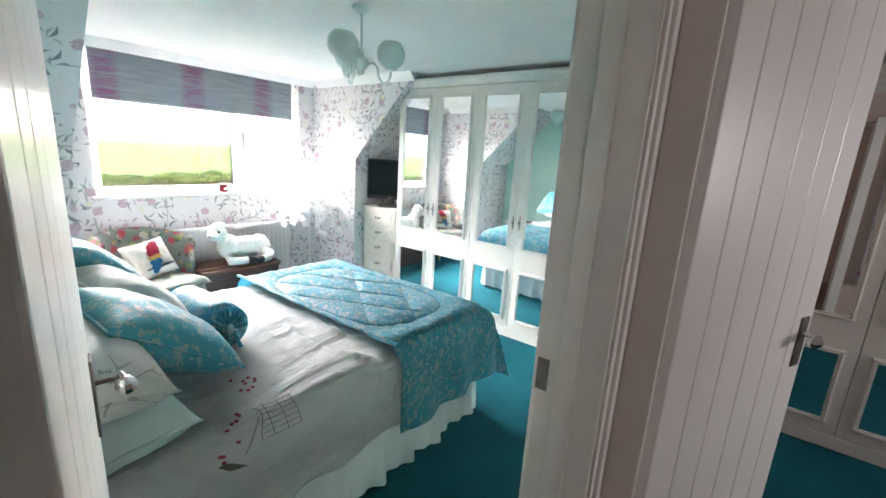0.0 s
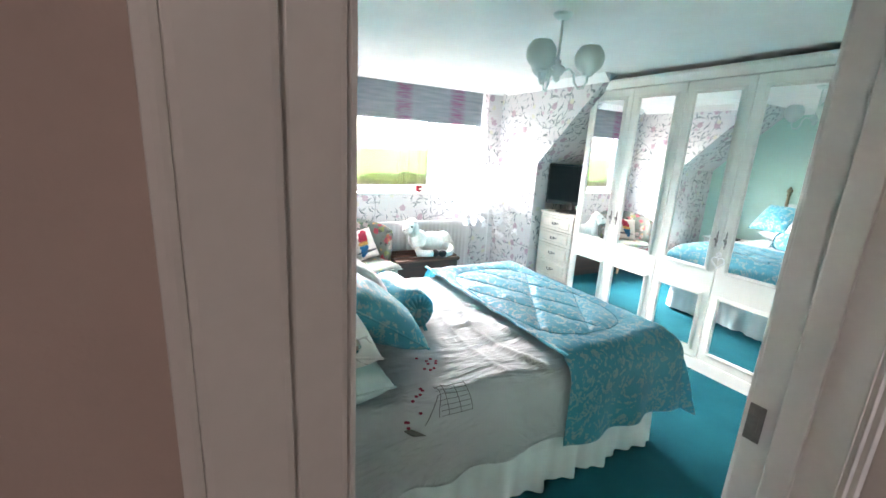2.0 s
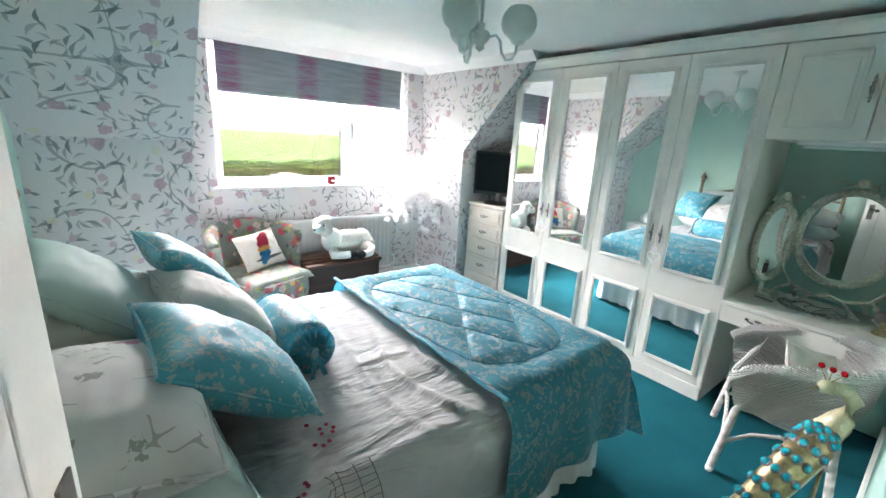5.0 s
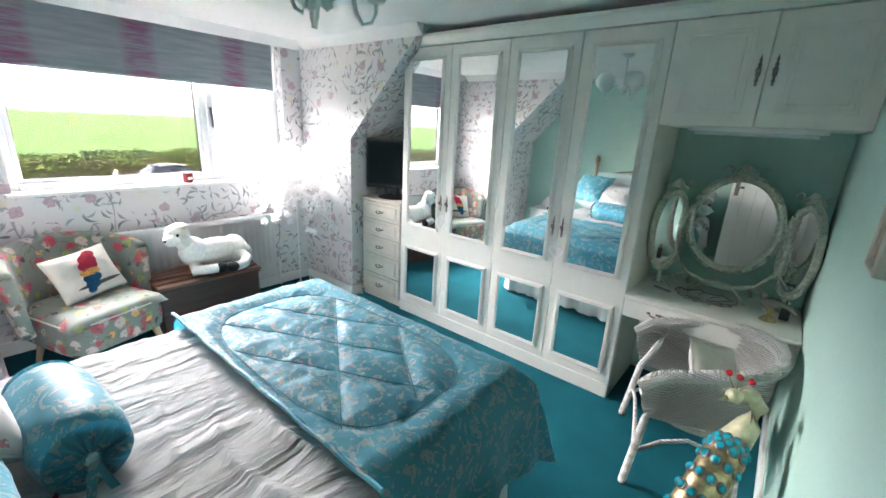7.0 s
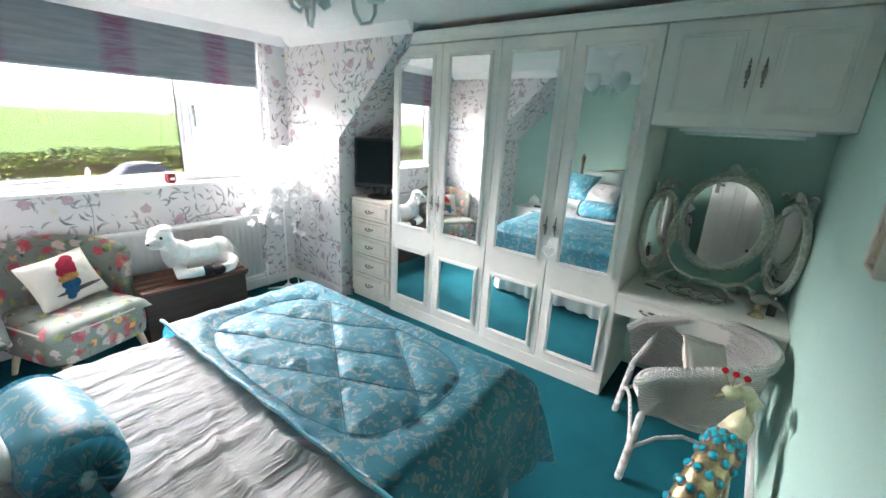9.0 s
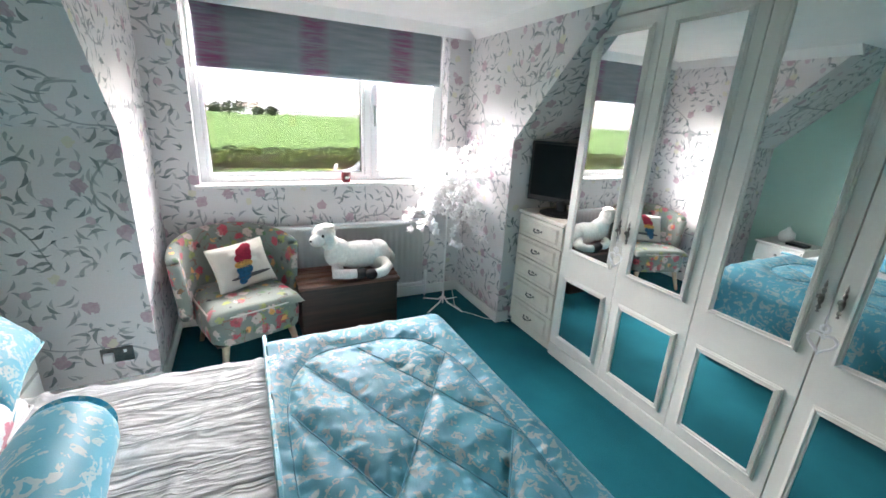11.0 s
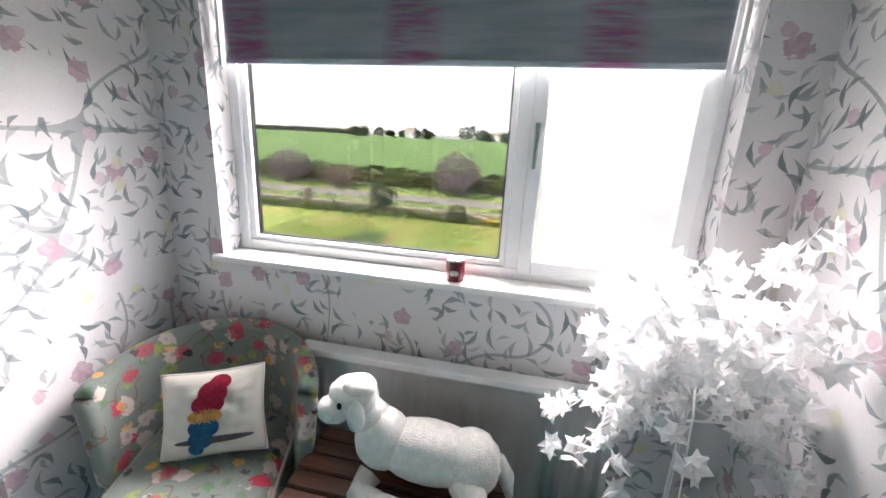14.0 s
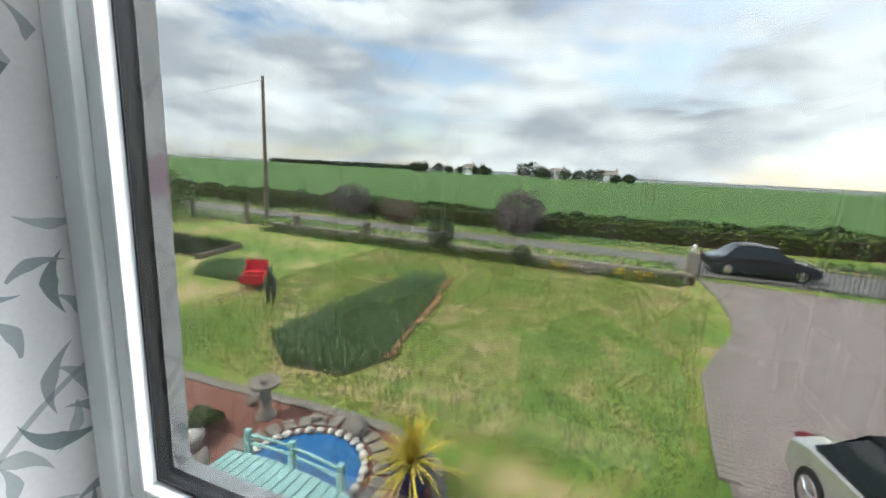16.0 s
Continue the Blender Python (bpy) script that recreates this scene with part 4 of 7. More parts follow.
for (x0, y0), (x1, y1) in LN:
    tube(bm, [on_quilt(x0 + (x1 - x0) * i / 16, y0 + (y1 - y0) * i / 16) for i in range(17)], 0.0022, 5)
rr = []
for i in range(49):
    th = i / 48 * math.tau
    sx, sy = math.copysign(abs(math.cos(th)) ** 0.6, math.cos(th)), math.copysign(abs(math.sin(th)) ** 0.6, math.sin(th))
    rr.append(on_quilt(0.01 + 0.54 * sx, 1.475 + 0.31 * sy))
tube(bm, rr, 0.0022, 5)
part("stitching", bm, M["seam"], quilt, "dark teal quilting seams")
tube_pts = [(-0.7 + 1.4 * i / 40, 1.128 - cy, 0.704 + 0.004 * math.sin(i)) for i in range(41)]
part("hem", tube(B(), tube_pts, 0.008, 6), M["damask"], quilt)

# embroidery on the side of the duvet towards the door
duvet_f = cloth(0.7, 0.1, 1.87, 0, 0.655, 0.24, 0.0, 0.013, 0.02)


def on_duvet(x, y):
    half, r = 0.7, 0.1
    S = half - r + r * math.pi / 2 + 0.24
    p = duvet_f((x / S + 1) / 2, (y - 0.1) / 1.77)
    return p + (Vector((0, 0, 0.012)) if x < 0.6 else Vector((0.012, 0, 0.012)))


bm = B()
for i in range(7):  # bars of the birdcage
    x = 0.62 + 0.018 * i
    tube(bm, [on_duvet(x, 0.52 + 0.13 * j / 5) for j in range(6)], 0.0012, 4)
for yv in (0.52, 0.55, 0.6, 0.65):
    tube(bm, [on_duvet(0.612 + 0.023 * j, yv + (0.0 if yv > 0.53 else 0.012 * math.sin(j))) for j in range(6)], 0.0012, 4)
part("birdcage_motif", bm, M["grey_thread"], duvet, "grey embroidered birdcage")
random.seed(3)
for c0 in ((0.62, 0.47), (0.66, 0.44), (0.5, 0.56), (0.46, 0.6), (0.42, 0.58), (0.72, 0.36), (-0.25, 0.62), (0.1, 0.62)):
    for j in range(3):
        p = on_duvet(c0[0] + random.uniform(-0.035, 0.035), c0[1] + random.uniform(-0.03, 0.03))
        bm = B()
        for k in range(5):
            ball(bm, p + Vector((0.0035 * math.cos(k * 1.2566), 0.0035 * math.sin(k * 1.2566), 0)), (0.004, 0.004, 0.0025), 6, 4)
        part("blossom", bm, M["red_thread"], duvet, "red embroidered blossom")
bm = B()
tube(bm, [on_duvet(0.74 + 0.006 * i, 0.37 + 0.012 * i) for i in range(8)], [0.002, 0.006, 0.01, 0.011, 0.009, 0.006, 0.003, 0.001], 5)
tube(bm, [on_duvet(0.74 - 0.012 * i, 0.45 + 0.01 * i) for i in range(8)], 0.0015, 4)
part("bird_motif", bm, M["grey_thread"], duvet, "grey embroidered bird")


def pillow(name, at, size, turn, material, label, category, group="", puff=1.0, seed=0):
    """A stuffed cushion with pinched corners: size is width, height, thickness."""
    w, h, t = size

    def f(side):
        def g(u, v):
            a, b = 2 * u - 1, 2 * v - 1
            e = (max(0.0, 1 - abs(a) ** 2.4) * max(0.0, 1 - abs(b) ** 2.4)) ** 0.42
            pin = 1 - 0.07 * (1 - abs(a) ** 2) * (abs(b) ** 2) - 0.07 * (1 - abs(b) ** 2) * (abs(a) ** 2)
            x, y = a * w / 2 * pin, b * h / 2 * pin
            crease = 0.012 * n3(a * 2.4 + seed, b * 2.4, side) + 0.007 * n3(a * 6, b * 6 + seed, side)
            return Vector((x, y, side * (t / 2 * e * puff + crease * e)))
        return g
    bm = grid(B(), 30, 30, f(1))
    grid(bm, 30, 30, f(-1))
    bmesh.ops.remove_doubles(bm, verts=bm.verts[:], dist=0.0008)
    bmesh.ops.recalc_face_normals(bm, faces=bm.faces[:])
    ob = smooth(part(name, bm, material))
    ob.matrix_world = pose(*at, *turn)
    pts = []
    for i in range(48):
        k = i / 48 * 4
        s, fr = int(k), k - int(k)
        a, b = [(-1 + 2 * fr, -1), (1, -1 + 2 * fr), (1 - 2 * fr, 1), (-1, 1 - 2 * fr)][s]
        pin = 1 - 0.07 * (1 - abs(a) ** 2) * (abs(b) ** 2) - 0.07 * (1 - abs(b) ** 2) * (abs(a) ** 2)
        pts.append((a * w / 2 * pin, b * h / 2 * pin, 0))
    part("piping", tube(B(), pts + pts[:1], 0.005, 5), material, ob)
    return tagged(ob, label, category, group)


# two stacks of pillows, then the scatter cushions leaning on them
pillow("pillow", (-1.43, 0.12, 0.74), (0.62, 0.42, 0.21), (4, 3, 4), M["linen"], "pale blue bed pillow lying flat", "pillow", "bed pillows", seed=1)
pillow("pillow", (-1.42, 0.10, 0.89), (0.62, 0.42, 0.22), (-6, -2, -4), M["blossom_cotton"], "white embroidered bed pillow on top of the pile", "pillow", "bed pillows", seed=2)
pillow("pillow", (-2.14, 0.12, 0.74), (0.62, 0.42, 0.21), (4, 0, 0), M["linen"], "pale blue bed pillow lying flat", "pillow", "bed pillows", seed=3)
pillow("pillow", (-2.14, 0.08, 0.88), (0.62, 0.42, 0.2), (-8, 2, 3), M["blossom_cotton"], "white embroidered bed pillow on top of the pile", "pillow", "bed pillows", seed=4)
pillow("pillow", (-2.1, 0.06, 0.98), (0.6, 0.38, 0.18), (-40, 0, 5), M["linen"], "pale blue pillow standing against the bedhead", "pillow", "bed pillows", seed=5)
pillow("cushion", (-1.57, 0.37, 0.87), (0.5, 0.46, 0.2), (-35, 0, 4), M["damask"], "teal damask cushion leaning on the pillows", "cushion", "bed cushions", seed=6)
pillow("cushion", (-1.98, 0.41, 0.87), (0.46, 0.38, 0.2), (-36, 0, 6), M["blossom_cotton"], "white floral cushion leaning on the pillows", "cushion", "bed cushions", seed=7)
pillow("cushion", (-2.27, 0.38, 0.95), (0.42, 0.4, 0.15), (-44, 0, 10), M["damask"], "teal damask cushion standing on the far pillows", "cushion", "bed cushions", seed=8)

bol = thing("bolster", (-1.9, 0.67, 0.745), "teal damask bolster cushion with gathered ends", "bolster", turn=4)
bm = B()


def bolster_skin(u, v):
    th = u * math.tau
    x = -0.22 + 0.44 * v
    e = max(0.0, 1 - abs(2 * v - 1) ** 7) ** 0.5
    r = 0.022 + 0.083 * e + 0.004 * math.sin(th * 14) * (1 - e) + 0.003 * n3(x * 20, th * 2, 0)
    return Vector((x, r * math.cos(th), r * math.sin(th)))


smooth(part("roll", grid(bm, 48, 30, bolster_skin, closed_u=True), M["damask"], bol))
for s in (-1, 1):
    bm = B()
    grid(bm, 108, 7, lambda u, v, s=s: Vector((s * (0.222 + 0.007 * math.sin(u * math.tau * 18) * math.sin(math.pi * min(1.0, v * 1.1)) - 0.012 * v * v), (0.008 + 0.084 * v) * math.cos(u * math.tau), (0.008 + 0.084 * v) * math.sin(u * math.tau))), 0.003, closed_u=True)
    ball(bm, (s * 0.222, 0, 0), (0.014, 0.02, 0.02), 8, 6)
    part("gathered_end", bm, M["damask"], bol)
    bm = B()
    for k in (-1, 1):
        grid(bm, 3, 6, lambda u, v, k=k, s=s: Vector((s * (0.236 + 0.03 * v), k * 0.03 * v + 0.02 * (u - 0.5), -0.1 * v)), 0.002)
    part("ribbon", bm, M["damask"], bol)

# bedside cabinet and wall lamp, seen in the mirrors
bs = thing("bedside_cabinet", (-2.95, -0.0, 0), "small ivory bedside cabinet beside the bed", "bedside cabinet")
part("body", block((-0.2, -0.2, 0), (0.2, 0.17, 0.53), 0.004), M["cream"], bs)
part("top", block((-0.215, -0.205, 0.531), (0.215, 0.195, 0.555), 0.006), M["cream"], bs)
for z in (0.06, 0.22, 0.38):
    d = part("drawer", block((-0.19, 0.17, z), (0.19, 0.188, z + 0.145), 0.005), M["cream"], bs)
    part("handle", ball(B(), (0, 0.2, z + 0.07), 0.012, 8, 6), M["pewter"], d)
jar = tagged(smooth(part("pot", lathe(B(), [(0, 0), (0.05, 0), (0.07, 0.04), (0.065, 0.09), (0.03, 0.12), (0.01, 0.15), (0, 0.155)]), M["white"])), "small white lidded pot on the bedside cabinet", "pot")
jar.location = (-3.0, -0.02, 0.555)
bk = tagged(part("book", block((-0.08, -0.06, 0), (0.08, 0.06, 0.025), 0.003), M["black"]), "dark closed book on the bedside cabinet", "book")
bk.location = (-2.86, 0.05, 0.555)
wl_ = thing("wall_lamp", (-1.0, YH, 1.35), "white wall lamp above the bed", "wall lamp")
part("back_plate", ball(B(), (0, 0.005, 0), (0.045, 0.012, 0.045)), M["white_metal"], wl_)
part("arm", tube(B(), [(0, 0, 0), (0, 0.07, -0.03), (0, 0.1, 0.02)], 0.007), M["white_metal"], wl_)
part("shade", lathe(B(), [(0.02, 0.0), (0.05, 0.05), (0.06, 0.1)], (0, 0.1, 0.01)), M["frosted_shade"], wl_)

# ---- the dormer corner ----
# parrot-print tub chair
ch = thing("tub_chair", (-3.72, 1.04, 0), "low tub chair in sage parrot-and-blossom print fabric", "armchair", turn=109)
# local: the seat faces +y... front towards -y before the turn


def seat_top(u, v):
    a, b = 2 * u - 1, 2 * v - 1
    e = (max(0, 1 - abs(a) ** 5) * max(0, 1 - abs(b) ** 5)) ** 0.3
    return Vector((a * (0.285 - 0.03 * v), b * 0.285, 0.36 + 0.065 * e + 0.006 * n3(a * 3, b * 3, 4)))


bm = grid(B(), 26, 26, seat_top)
smooth(part("seat_cushion", bm, M["chair_fabric"], ch))
bm = B()


def seat_side(u, v):
    th = u * math.tau
    c, s = math.cos(th), math.sin(th)
    x = math.copysign(abs(c) ** 0.35, c) * 0.285 * (1 - 0.05 * (s + 1) / 2)
    y = math.copysign(abs(s) ** 0.35, s) * 0.285
    k = 0.96 + 0.04 * math.sin(v * math.pi)
    return Vector((x * k, y * k, 0.19 + 0.185 * v))


smooth(part("seat_base", grid(bm, 56, 6, seat_side, closed_u=True), M["chair_fabric"], ch))
part("underside", block((-0.26, -0.26, 0.188), (0.25, 0.26, 0.2), 0.01), M["black"], ch)
pts = [seat_side(i / 56, 1.0) * 1.0 for i in range(57)]
part("piping", tube(B(), [(p.x * 1.01, p.y * 1.01, 0.374) for p in pts], 0.006, 5), M["canvas"], ch, "pale piping round the seat")


def back_skin(off):
    def f(u, v):
        th = math.pi * (0.02 + 0.96 * u)
        rx, ry = 0.30 + off, 0.30 + off
        lean = 0.05 * v
        x, y = (rx + lean * 0.6) * math.cos(th), (ry + lean) * math.sin(th) + 0.0
        top = 0.36 + 0.09 * math.sin(max(0, min(math.pi, math.pi * u))) ** 0.8
        return Vector((x, y, 0.3 + v * top))
    return f


bm = grid(B(), 40, 14, back_skin(0.0))
grid(bm, 40, 14, back_skin(0.07))
fi, fo = back_skin(0.0), back_skin(0.07)
rim = [(fi(i / 39, 1) + fo(i / 39, 1)) / 2 for i in range(40)]
tube(bm, rim, 0.036, 10)
for e in (0.0, 1.0):
    tube(bm, [(fi(e, i / 10) + fo(e, i / 10)) / 2 for i in range(11)], 0.036, 10)
smooth(part("backrest", bm, M["chair_fabric"], ch))
for x, y in ((-0.2, -0.22), (0.2, -0.22), (-0.19, 0.22), (0.19, 0.22)):
    part("leg", rod(B(), (x * 1.18, y * 1.2, 0.0), (x, y, 0.2), 0.014, 0.024, 12), M["pale_wood"], ch, "tapered pale wood leg")


def parrot_cushion():
    ob = pillow("cushion", (-3.79, 1.04, 0.565), (0.36, 0.3, 0.12), (62, -6, 112), M["canvas"], "square linen cushion with a printed red and blue parrot", "cushion", seed=11)

    def on_cushion(x, y):
        p, q = min(1, abs(x / 0.18)), min(1, abs(y / 0.15))
        return Vector((x, y, 0.06 * ((1 - p ** 2.4) * (1 - q ** 2.4)) ** 0.42 + 0.009))

    for nm, col, rows in (("red_plumage", (0.45, 0.02, 0.06), ((0.045, 0.105, 0.036, 0.026), (0.02, 0.07, 0.05, 0.042), (0.005, 0.035, 0.055, 0.036))),
                          ("orange_plumage", (0.72, 0.4, 0.12), ((-0.005, -0.004, 0.058, 0.026),)),
                          ("blue_plumage", (0.01, 0.13, 0.27), ((-0.01, -0.042, 0.052, 0.034), (-0.022, -0.08, 0.042, 0.03), (-0.04, -0.11, 0.026, 0.02))),
                          ("branch", (0.12, 0.11, 0.12), ((0.02, -0.085, 0.13, 0.012),))):
        bm = B()
        for x, y, a, b in rows:
            grid(bm, 20, 5, lambda u, v: on_cushion(x + a * v * math.cos(u * math.tau), y + b * v * math.sin(u * math.tau)), 0.0015, closed_u=True)
        part(nm, bm, plain(nm, col, 0.85, vary=0.35, scale=60, bump=0.3), ob, "printed " + nm.replace("_", " ") + " of the parrot")
    return ob


parrot_cushion()

# slatted wooden trunk
trunk = thing("wooden_trunk", (-3.83, 1.74, 0), "dark stained wooden chest with a slatted lid", "chest")
part("box", block((-0.14, -0.35, 0.0), (0.165, 0.35, 0.36), 0.006), M["dark_wood"], trunk)
for i in range(5):
    x0 = -0.155 + i * 0.07
    dz = -0.012 * max(0, i - 2)
    part("slat", block((x0, -0.365, 0.405 + dz), (x0 + 0.064, 0.365, 0.428 + dz), 0.006), M["slat_wood"], trunk)
part("lid_frame", block((-0.15, -0.358, 0.362), (0.18, 0.358, 0.392), 0.004), M["dark_wood"], trunk)

# toy lamb: one plain mesh
bm = B()
ball(bm, (0.0, 0.06, 0.125), (0.1, 0.2, 0.105), 20, 14)
ball(bm, (0.01, -0.1, 0.15), (0.088, 0.1, 0.11), 16, 12)
ball(bm, (0.0, 0.2, 0.115), (0.1, 0.1, 0.115), 16, 12)
tube(bm, [(0.0, -0.1, 0.17), (0.01, -0.15, 0.23), (0.02, -0.19, 0.28)], [0.075, 0.062, 0.06], 14)
ball(bm, (0.03, -0.2, 0.305), (0.07, 0.082, 0.07), 16, 12)
ball(bm, (0.07, -0.25, 0.275), (0.048, 0.055, 0.045), 14, 10)
ball(bm, (0.03, -0.18, 0.35), (0.055, 0.06, 0.035), 12, 8)
ball(bm, (0.085, -0.165, 0.275), (0.02, 0.032, 0.058), 10, 8)
ball(bm, (-0.03, -0.165, 0.275), (0.02, 0.032, 0.058), 10, 8)
tube(bm, [(0.08, -0.12, 0.06), (0.13, -0.14, 0.035), (0.16, -0.06, 0.035), (0.165, 0.0, 0.035)], [0.045, 0.04, 0.036, 0.034], 12)
tube(bm, [(0.06, 0.2, 0.08), (0.13, 0.24, 0.05), (0.18, 0.2, 0.035), (0.2, 0.13, 0.03)], [0.06, 0.045, 0.036, 0.034], 12)
tube(bm, [(-0.02, 0.28, 0.13), (-0.01, 0.32, 0.08), (0.0, 0.33, 0.02)], [0.03, 0.028, 0.015], 10)
for v in bm.verts:
    v.co += v.co.normalized() * 0.006 * n3(v.co.x, v.co.y, v.co.z, 55)
nb = len(bm.faces)
ball(bm, (0.167, 0.03, 0.035), (0.043, 0.046, 0.04), 12, 8)
ball(bm, (0.2, 0.1, 0.032), (0.042, 0.046, 0.039), 12, 8)
ball(bm, (0.095, -0.215, 0.31), (0.008, 0.01, 0.012), 8, 6)
ball(bm, (0.1, -0.3, 0.28), (0.012, 0.01, 0.008), 8, 6)
bm.faces.ensure_lookup_table()
for f in bm.faces[nb:]:
    f.material_index = 1
lamb = smooth(part("toy_lamb", bm, M["fur"]))
lamb.data.materials.append(M["hoof"])
lamb.matrix_world = pose(-3.83, 1.78, 0.428, 0, 0, 0)
tagged(lamb, "cream plush toy lamb lying on the wooden chest", "soft toy")

# white blossom tree on a metal stand
tree = thing("blossom_tree", (-3.84, 2.57, 0), "white artificial blossom tree on a thin metal stand", "artificial tree")
rod_bm = rod(B(), (0, 0, 0.03), (0, 0, 0.98), 0.008, 0.006)
part("stem", rod_bm, M["white_metal"], tree)
for i in range(4):
    a = 0.5 + i * math.tau / 4
    part("foot", tube(B(), [(0, 0, 0.1), (0.05 * math.cos(a), 0.05 * math.sin(a), 0.05), (0.21 * math.cos(a), 0.21 * math.sin(a), 0.012)], [0.007, 0.007, 0.006]), M["white_metal"], tree)
random.seed(21)
tips = []
for i in range(26):
    a = random.uniform(0, math.tau)
    el = random.uniform(-0.5, 1.25)
    L = random.uniform(0.26, 0.5)
    d = Vector((math.cos(a) * math.cos(el) * 0.8, math.sin(a) * math.cos(el), math.sin(el)))
    if d.x < -0.45:
        d.x = -0.45
    p0 = Vector((0, 0, random.uniform(0.8, 1.0)))
    mid = p0 + d * L * 0.5 + Vector((0, 0, 0.06))
    end = p0 + d * L + Vector((0, 0, -0.1 * (1 - el)))
    part("branch", tube(B(), [p0, mid, end], [0.004, 0.003, 0.0015], 5), M["white_metal"], tree)
    for k in range(9):
        t = random.uniform(0.25, 1.05)
        q = p0.lerp(mid, t * 2) if t < 0.5 else mid.lerp(end, t * 2 - 1)
        tips.append(q + Vector((random.gauss(0, 0.03), random.gauss(0, 0.03), random.gauss(0, 0.03))))
bm = B()


def leaf5(bm, c, r, m3):
    """A five-lobed silk leaf, folded a little along its middle."""
    ring = []
    for i in range(10):
        a = i / 10 * math.tau
        rr = r * (1.0 if i % 2 == 0 else 0.52) * random.uniform(0.85, 1.1)
        ring.append(bm.verts.new(c + m3 @ Vector((rr * math.cos(a), rr * math.sin(a), 0.3 * r * abs(math.sin(a))))))
    mid = bm.verts.new(c)
    for i in range(10):
        bm.faces.new((mid, ring[i], ring[(i + 1) % 10]))


protos = []
for i in range(6):
    b2 = B()
    for k in range(3):
        leaf5(b2, Vector((random.uniform(-0.035, 0.035), random.uniform(-0.035, 0.035), random.uniform(-0.035, 0.035))), random.uniform(0.03, 0.046), Euler([random.uniform(0, 6.3) for _ in range(3)]).to_matrix())
    protos.append(b2)
pm = []
for b2 in protos:
    me = bpy.data.meshes.new("blossom")
    b2.to_mesh(me)
    b2.free()
    me.materials.append(M["white_flower"])
    pm.append(me)
bm.free()
for i, q in enumerate(tips):
    ob = new("blossom", pm[i % 6])
    ob.parent = tree
    q.x = max(q.x, -0.2)
    ob.matrix_basis = Matrix.Translation(q) @ Euler([random.uniform(0, 6.3) for _ in range(3)]).to_matrix().to_4x4()

# candle jar on the sill
cj = thing("candle_jar", (-4.175, 1.83, WZ0 + 0.004), "dark red glass candle jar with a white heart", "candle")
part("jar", lathe(B(), [(0, 0), (0.034, 0), (0.036, 0.01), (0.036, 0.075), (0.033, 0.078), (0.031, 0.06), (0.0, 0.058)], seg=24), M["red_glass"], cj)
bm = B()
ball(bm, (0.036, -0.005, 0.035), (0.003, 0.011, 0.011), 8, 6)
ball(bm, (0.036, 0.008, 0.035), (0.003, 0.011, 0.011), 8, 6)
part("heart_motif", bm, M["white"], cj, "white heart on the jar")
part("lid", rod(B(), (0, 0, 0.077), (0, 0, 0.083), 0.034, seg=20), M["chrome"], cj)


def socket(at, turn):
    s = thing("wall_socket", at, "double wall socket with a white plug", "socket", turn=turn)
    part("plate", block((-0.073, 0.0, -0.043), (0.073, 0.009, 0.043), 0.004), M["pewter"], s)
    part("plug", block((0.012, 0.009, -0.03), (0.058, 0.04, 0.022), 0.008), M["white_metal"], s)
    part("switch", block((-0.045, 0.009, 0.012), (-0.03, 0.012, 0.03), 0.002), M["white_metal"], s)
    return s


socket((XK, 0.4, 0.24), -90)
cable = tagged(part("cable", tube(B(), [(-3.8, 2.6, 0.3), (-3.75, 2.64, 0.04), (-3.68, 2.68, 0.006), (-3.6, 2.74, 0.006), (-3.5, 2.8, 0.006), (-3.42, 2.9, 0.006), (-3.38, 2.95, 0.006)], 0.003, 6), M["white_metal"]), "thin white cable trailing over the carpet", "cable")
cable2 = tagged(part("cable", tube(B(), [(-4.05, 2.14, 0.2), (-3.95, 2.2, 0.22), (-3.93, 2.18, 0.16), (-4.0, 2.12, 0.13)], 0.004, 6), M["white_metal"]), "white cable loop behind the chest", "cable")

# ---- ceiling lamp ----
lampx, lampy = -1.748, 1.463
cl = thing("ceiling_lamp", (lampx, lampy, CEIL), "pale three-arm ceiling lamp with frosted globes", "ceiling lamp")
part("rose", lathe(B(), [(0, 0), (0.05, 0), (0.045, -0.014), (0.022, -0.03), (0, -0.032)]), M["frosted_shade"], cl)
part("rod", rod(B(), (0, 0, -0.03), (0, 0, -0.235), 0.0065), M["frosted_shade"], cl)
smooth(part("hub", lathe(B(), [(0, -0.215), (0.016, -0.22), (0.012, -0.24), (0.034, -0.25), (0.042, -0.265), (0.034, -0.285), (0.016, -0.3), (0.02, -0.315), (0, -0.33)]), M["frosted_shade"], cl))
for i in range(3):
    a = 0.78 + i * math.tau / 3
    c, s = math.cos(a), math.sin(a)
    arm = [(0.035, -0.27), (0.065, -0.262), (0.085, -0.285), (0.092, -0.33), (0.112, -0.358), (0.14, -0.352), (0.154, -0.325), (0.155, -0.29)]
    part("arm", tube(B(), [(r * c, r * s, z) for r, z in arm], 0.0065), M["frosted_shade"], cl)
    cup = part("cup", lathe(B(), [(0.008, 0.0), (0.026, 0.006), (0.034, 0.022), (0.03, 0.03)], (0.155 * c, 0.155 * s, -0.3)), M["frosted_shade"], cl)
    globe = [(0.03, -0.285)] + [(0.074 * math.sin(k), -0.215 - 0.074 * math.cos(k)) for k in (0.55, 0.85, 1.15, 1.45, 1.75, 2.05, 2.35)] + [(0.046, -0.156)]
    smooth(part("shade", lathe(B(), globe, (0.155 * c, 0.155 * s, 0), 24), M["frosted_shade"], cl, "frosted glass globe shade"))

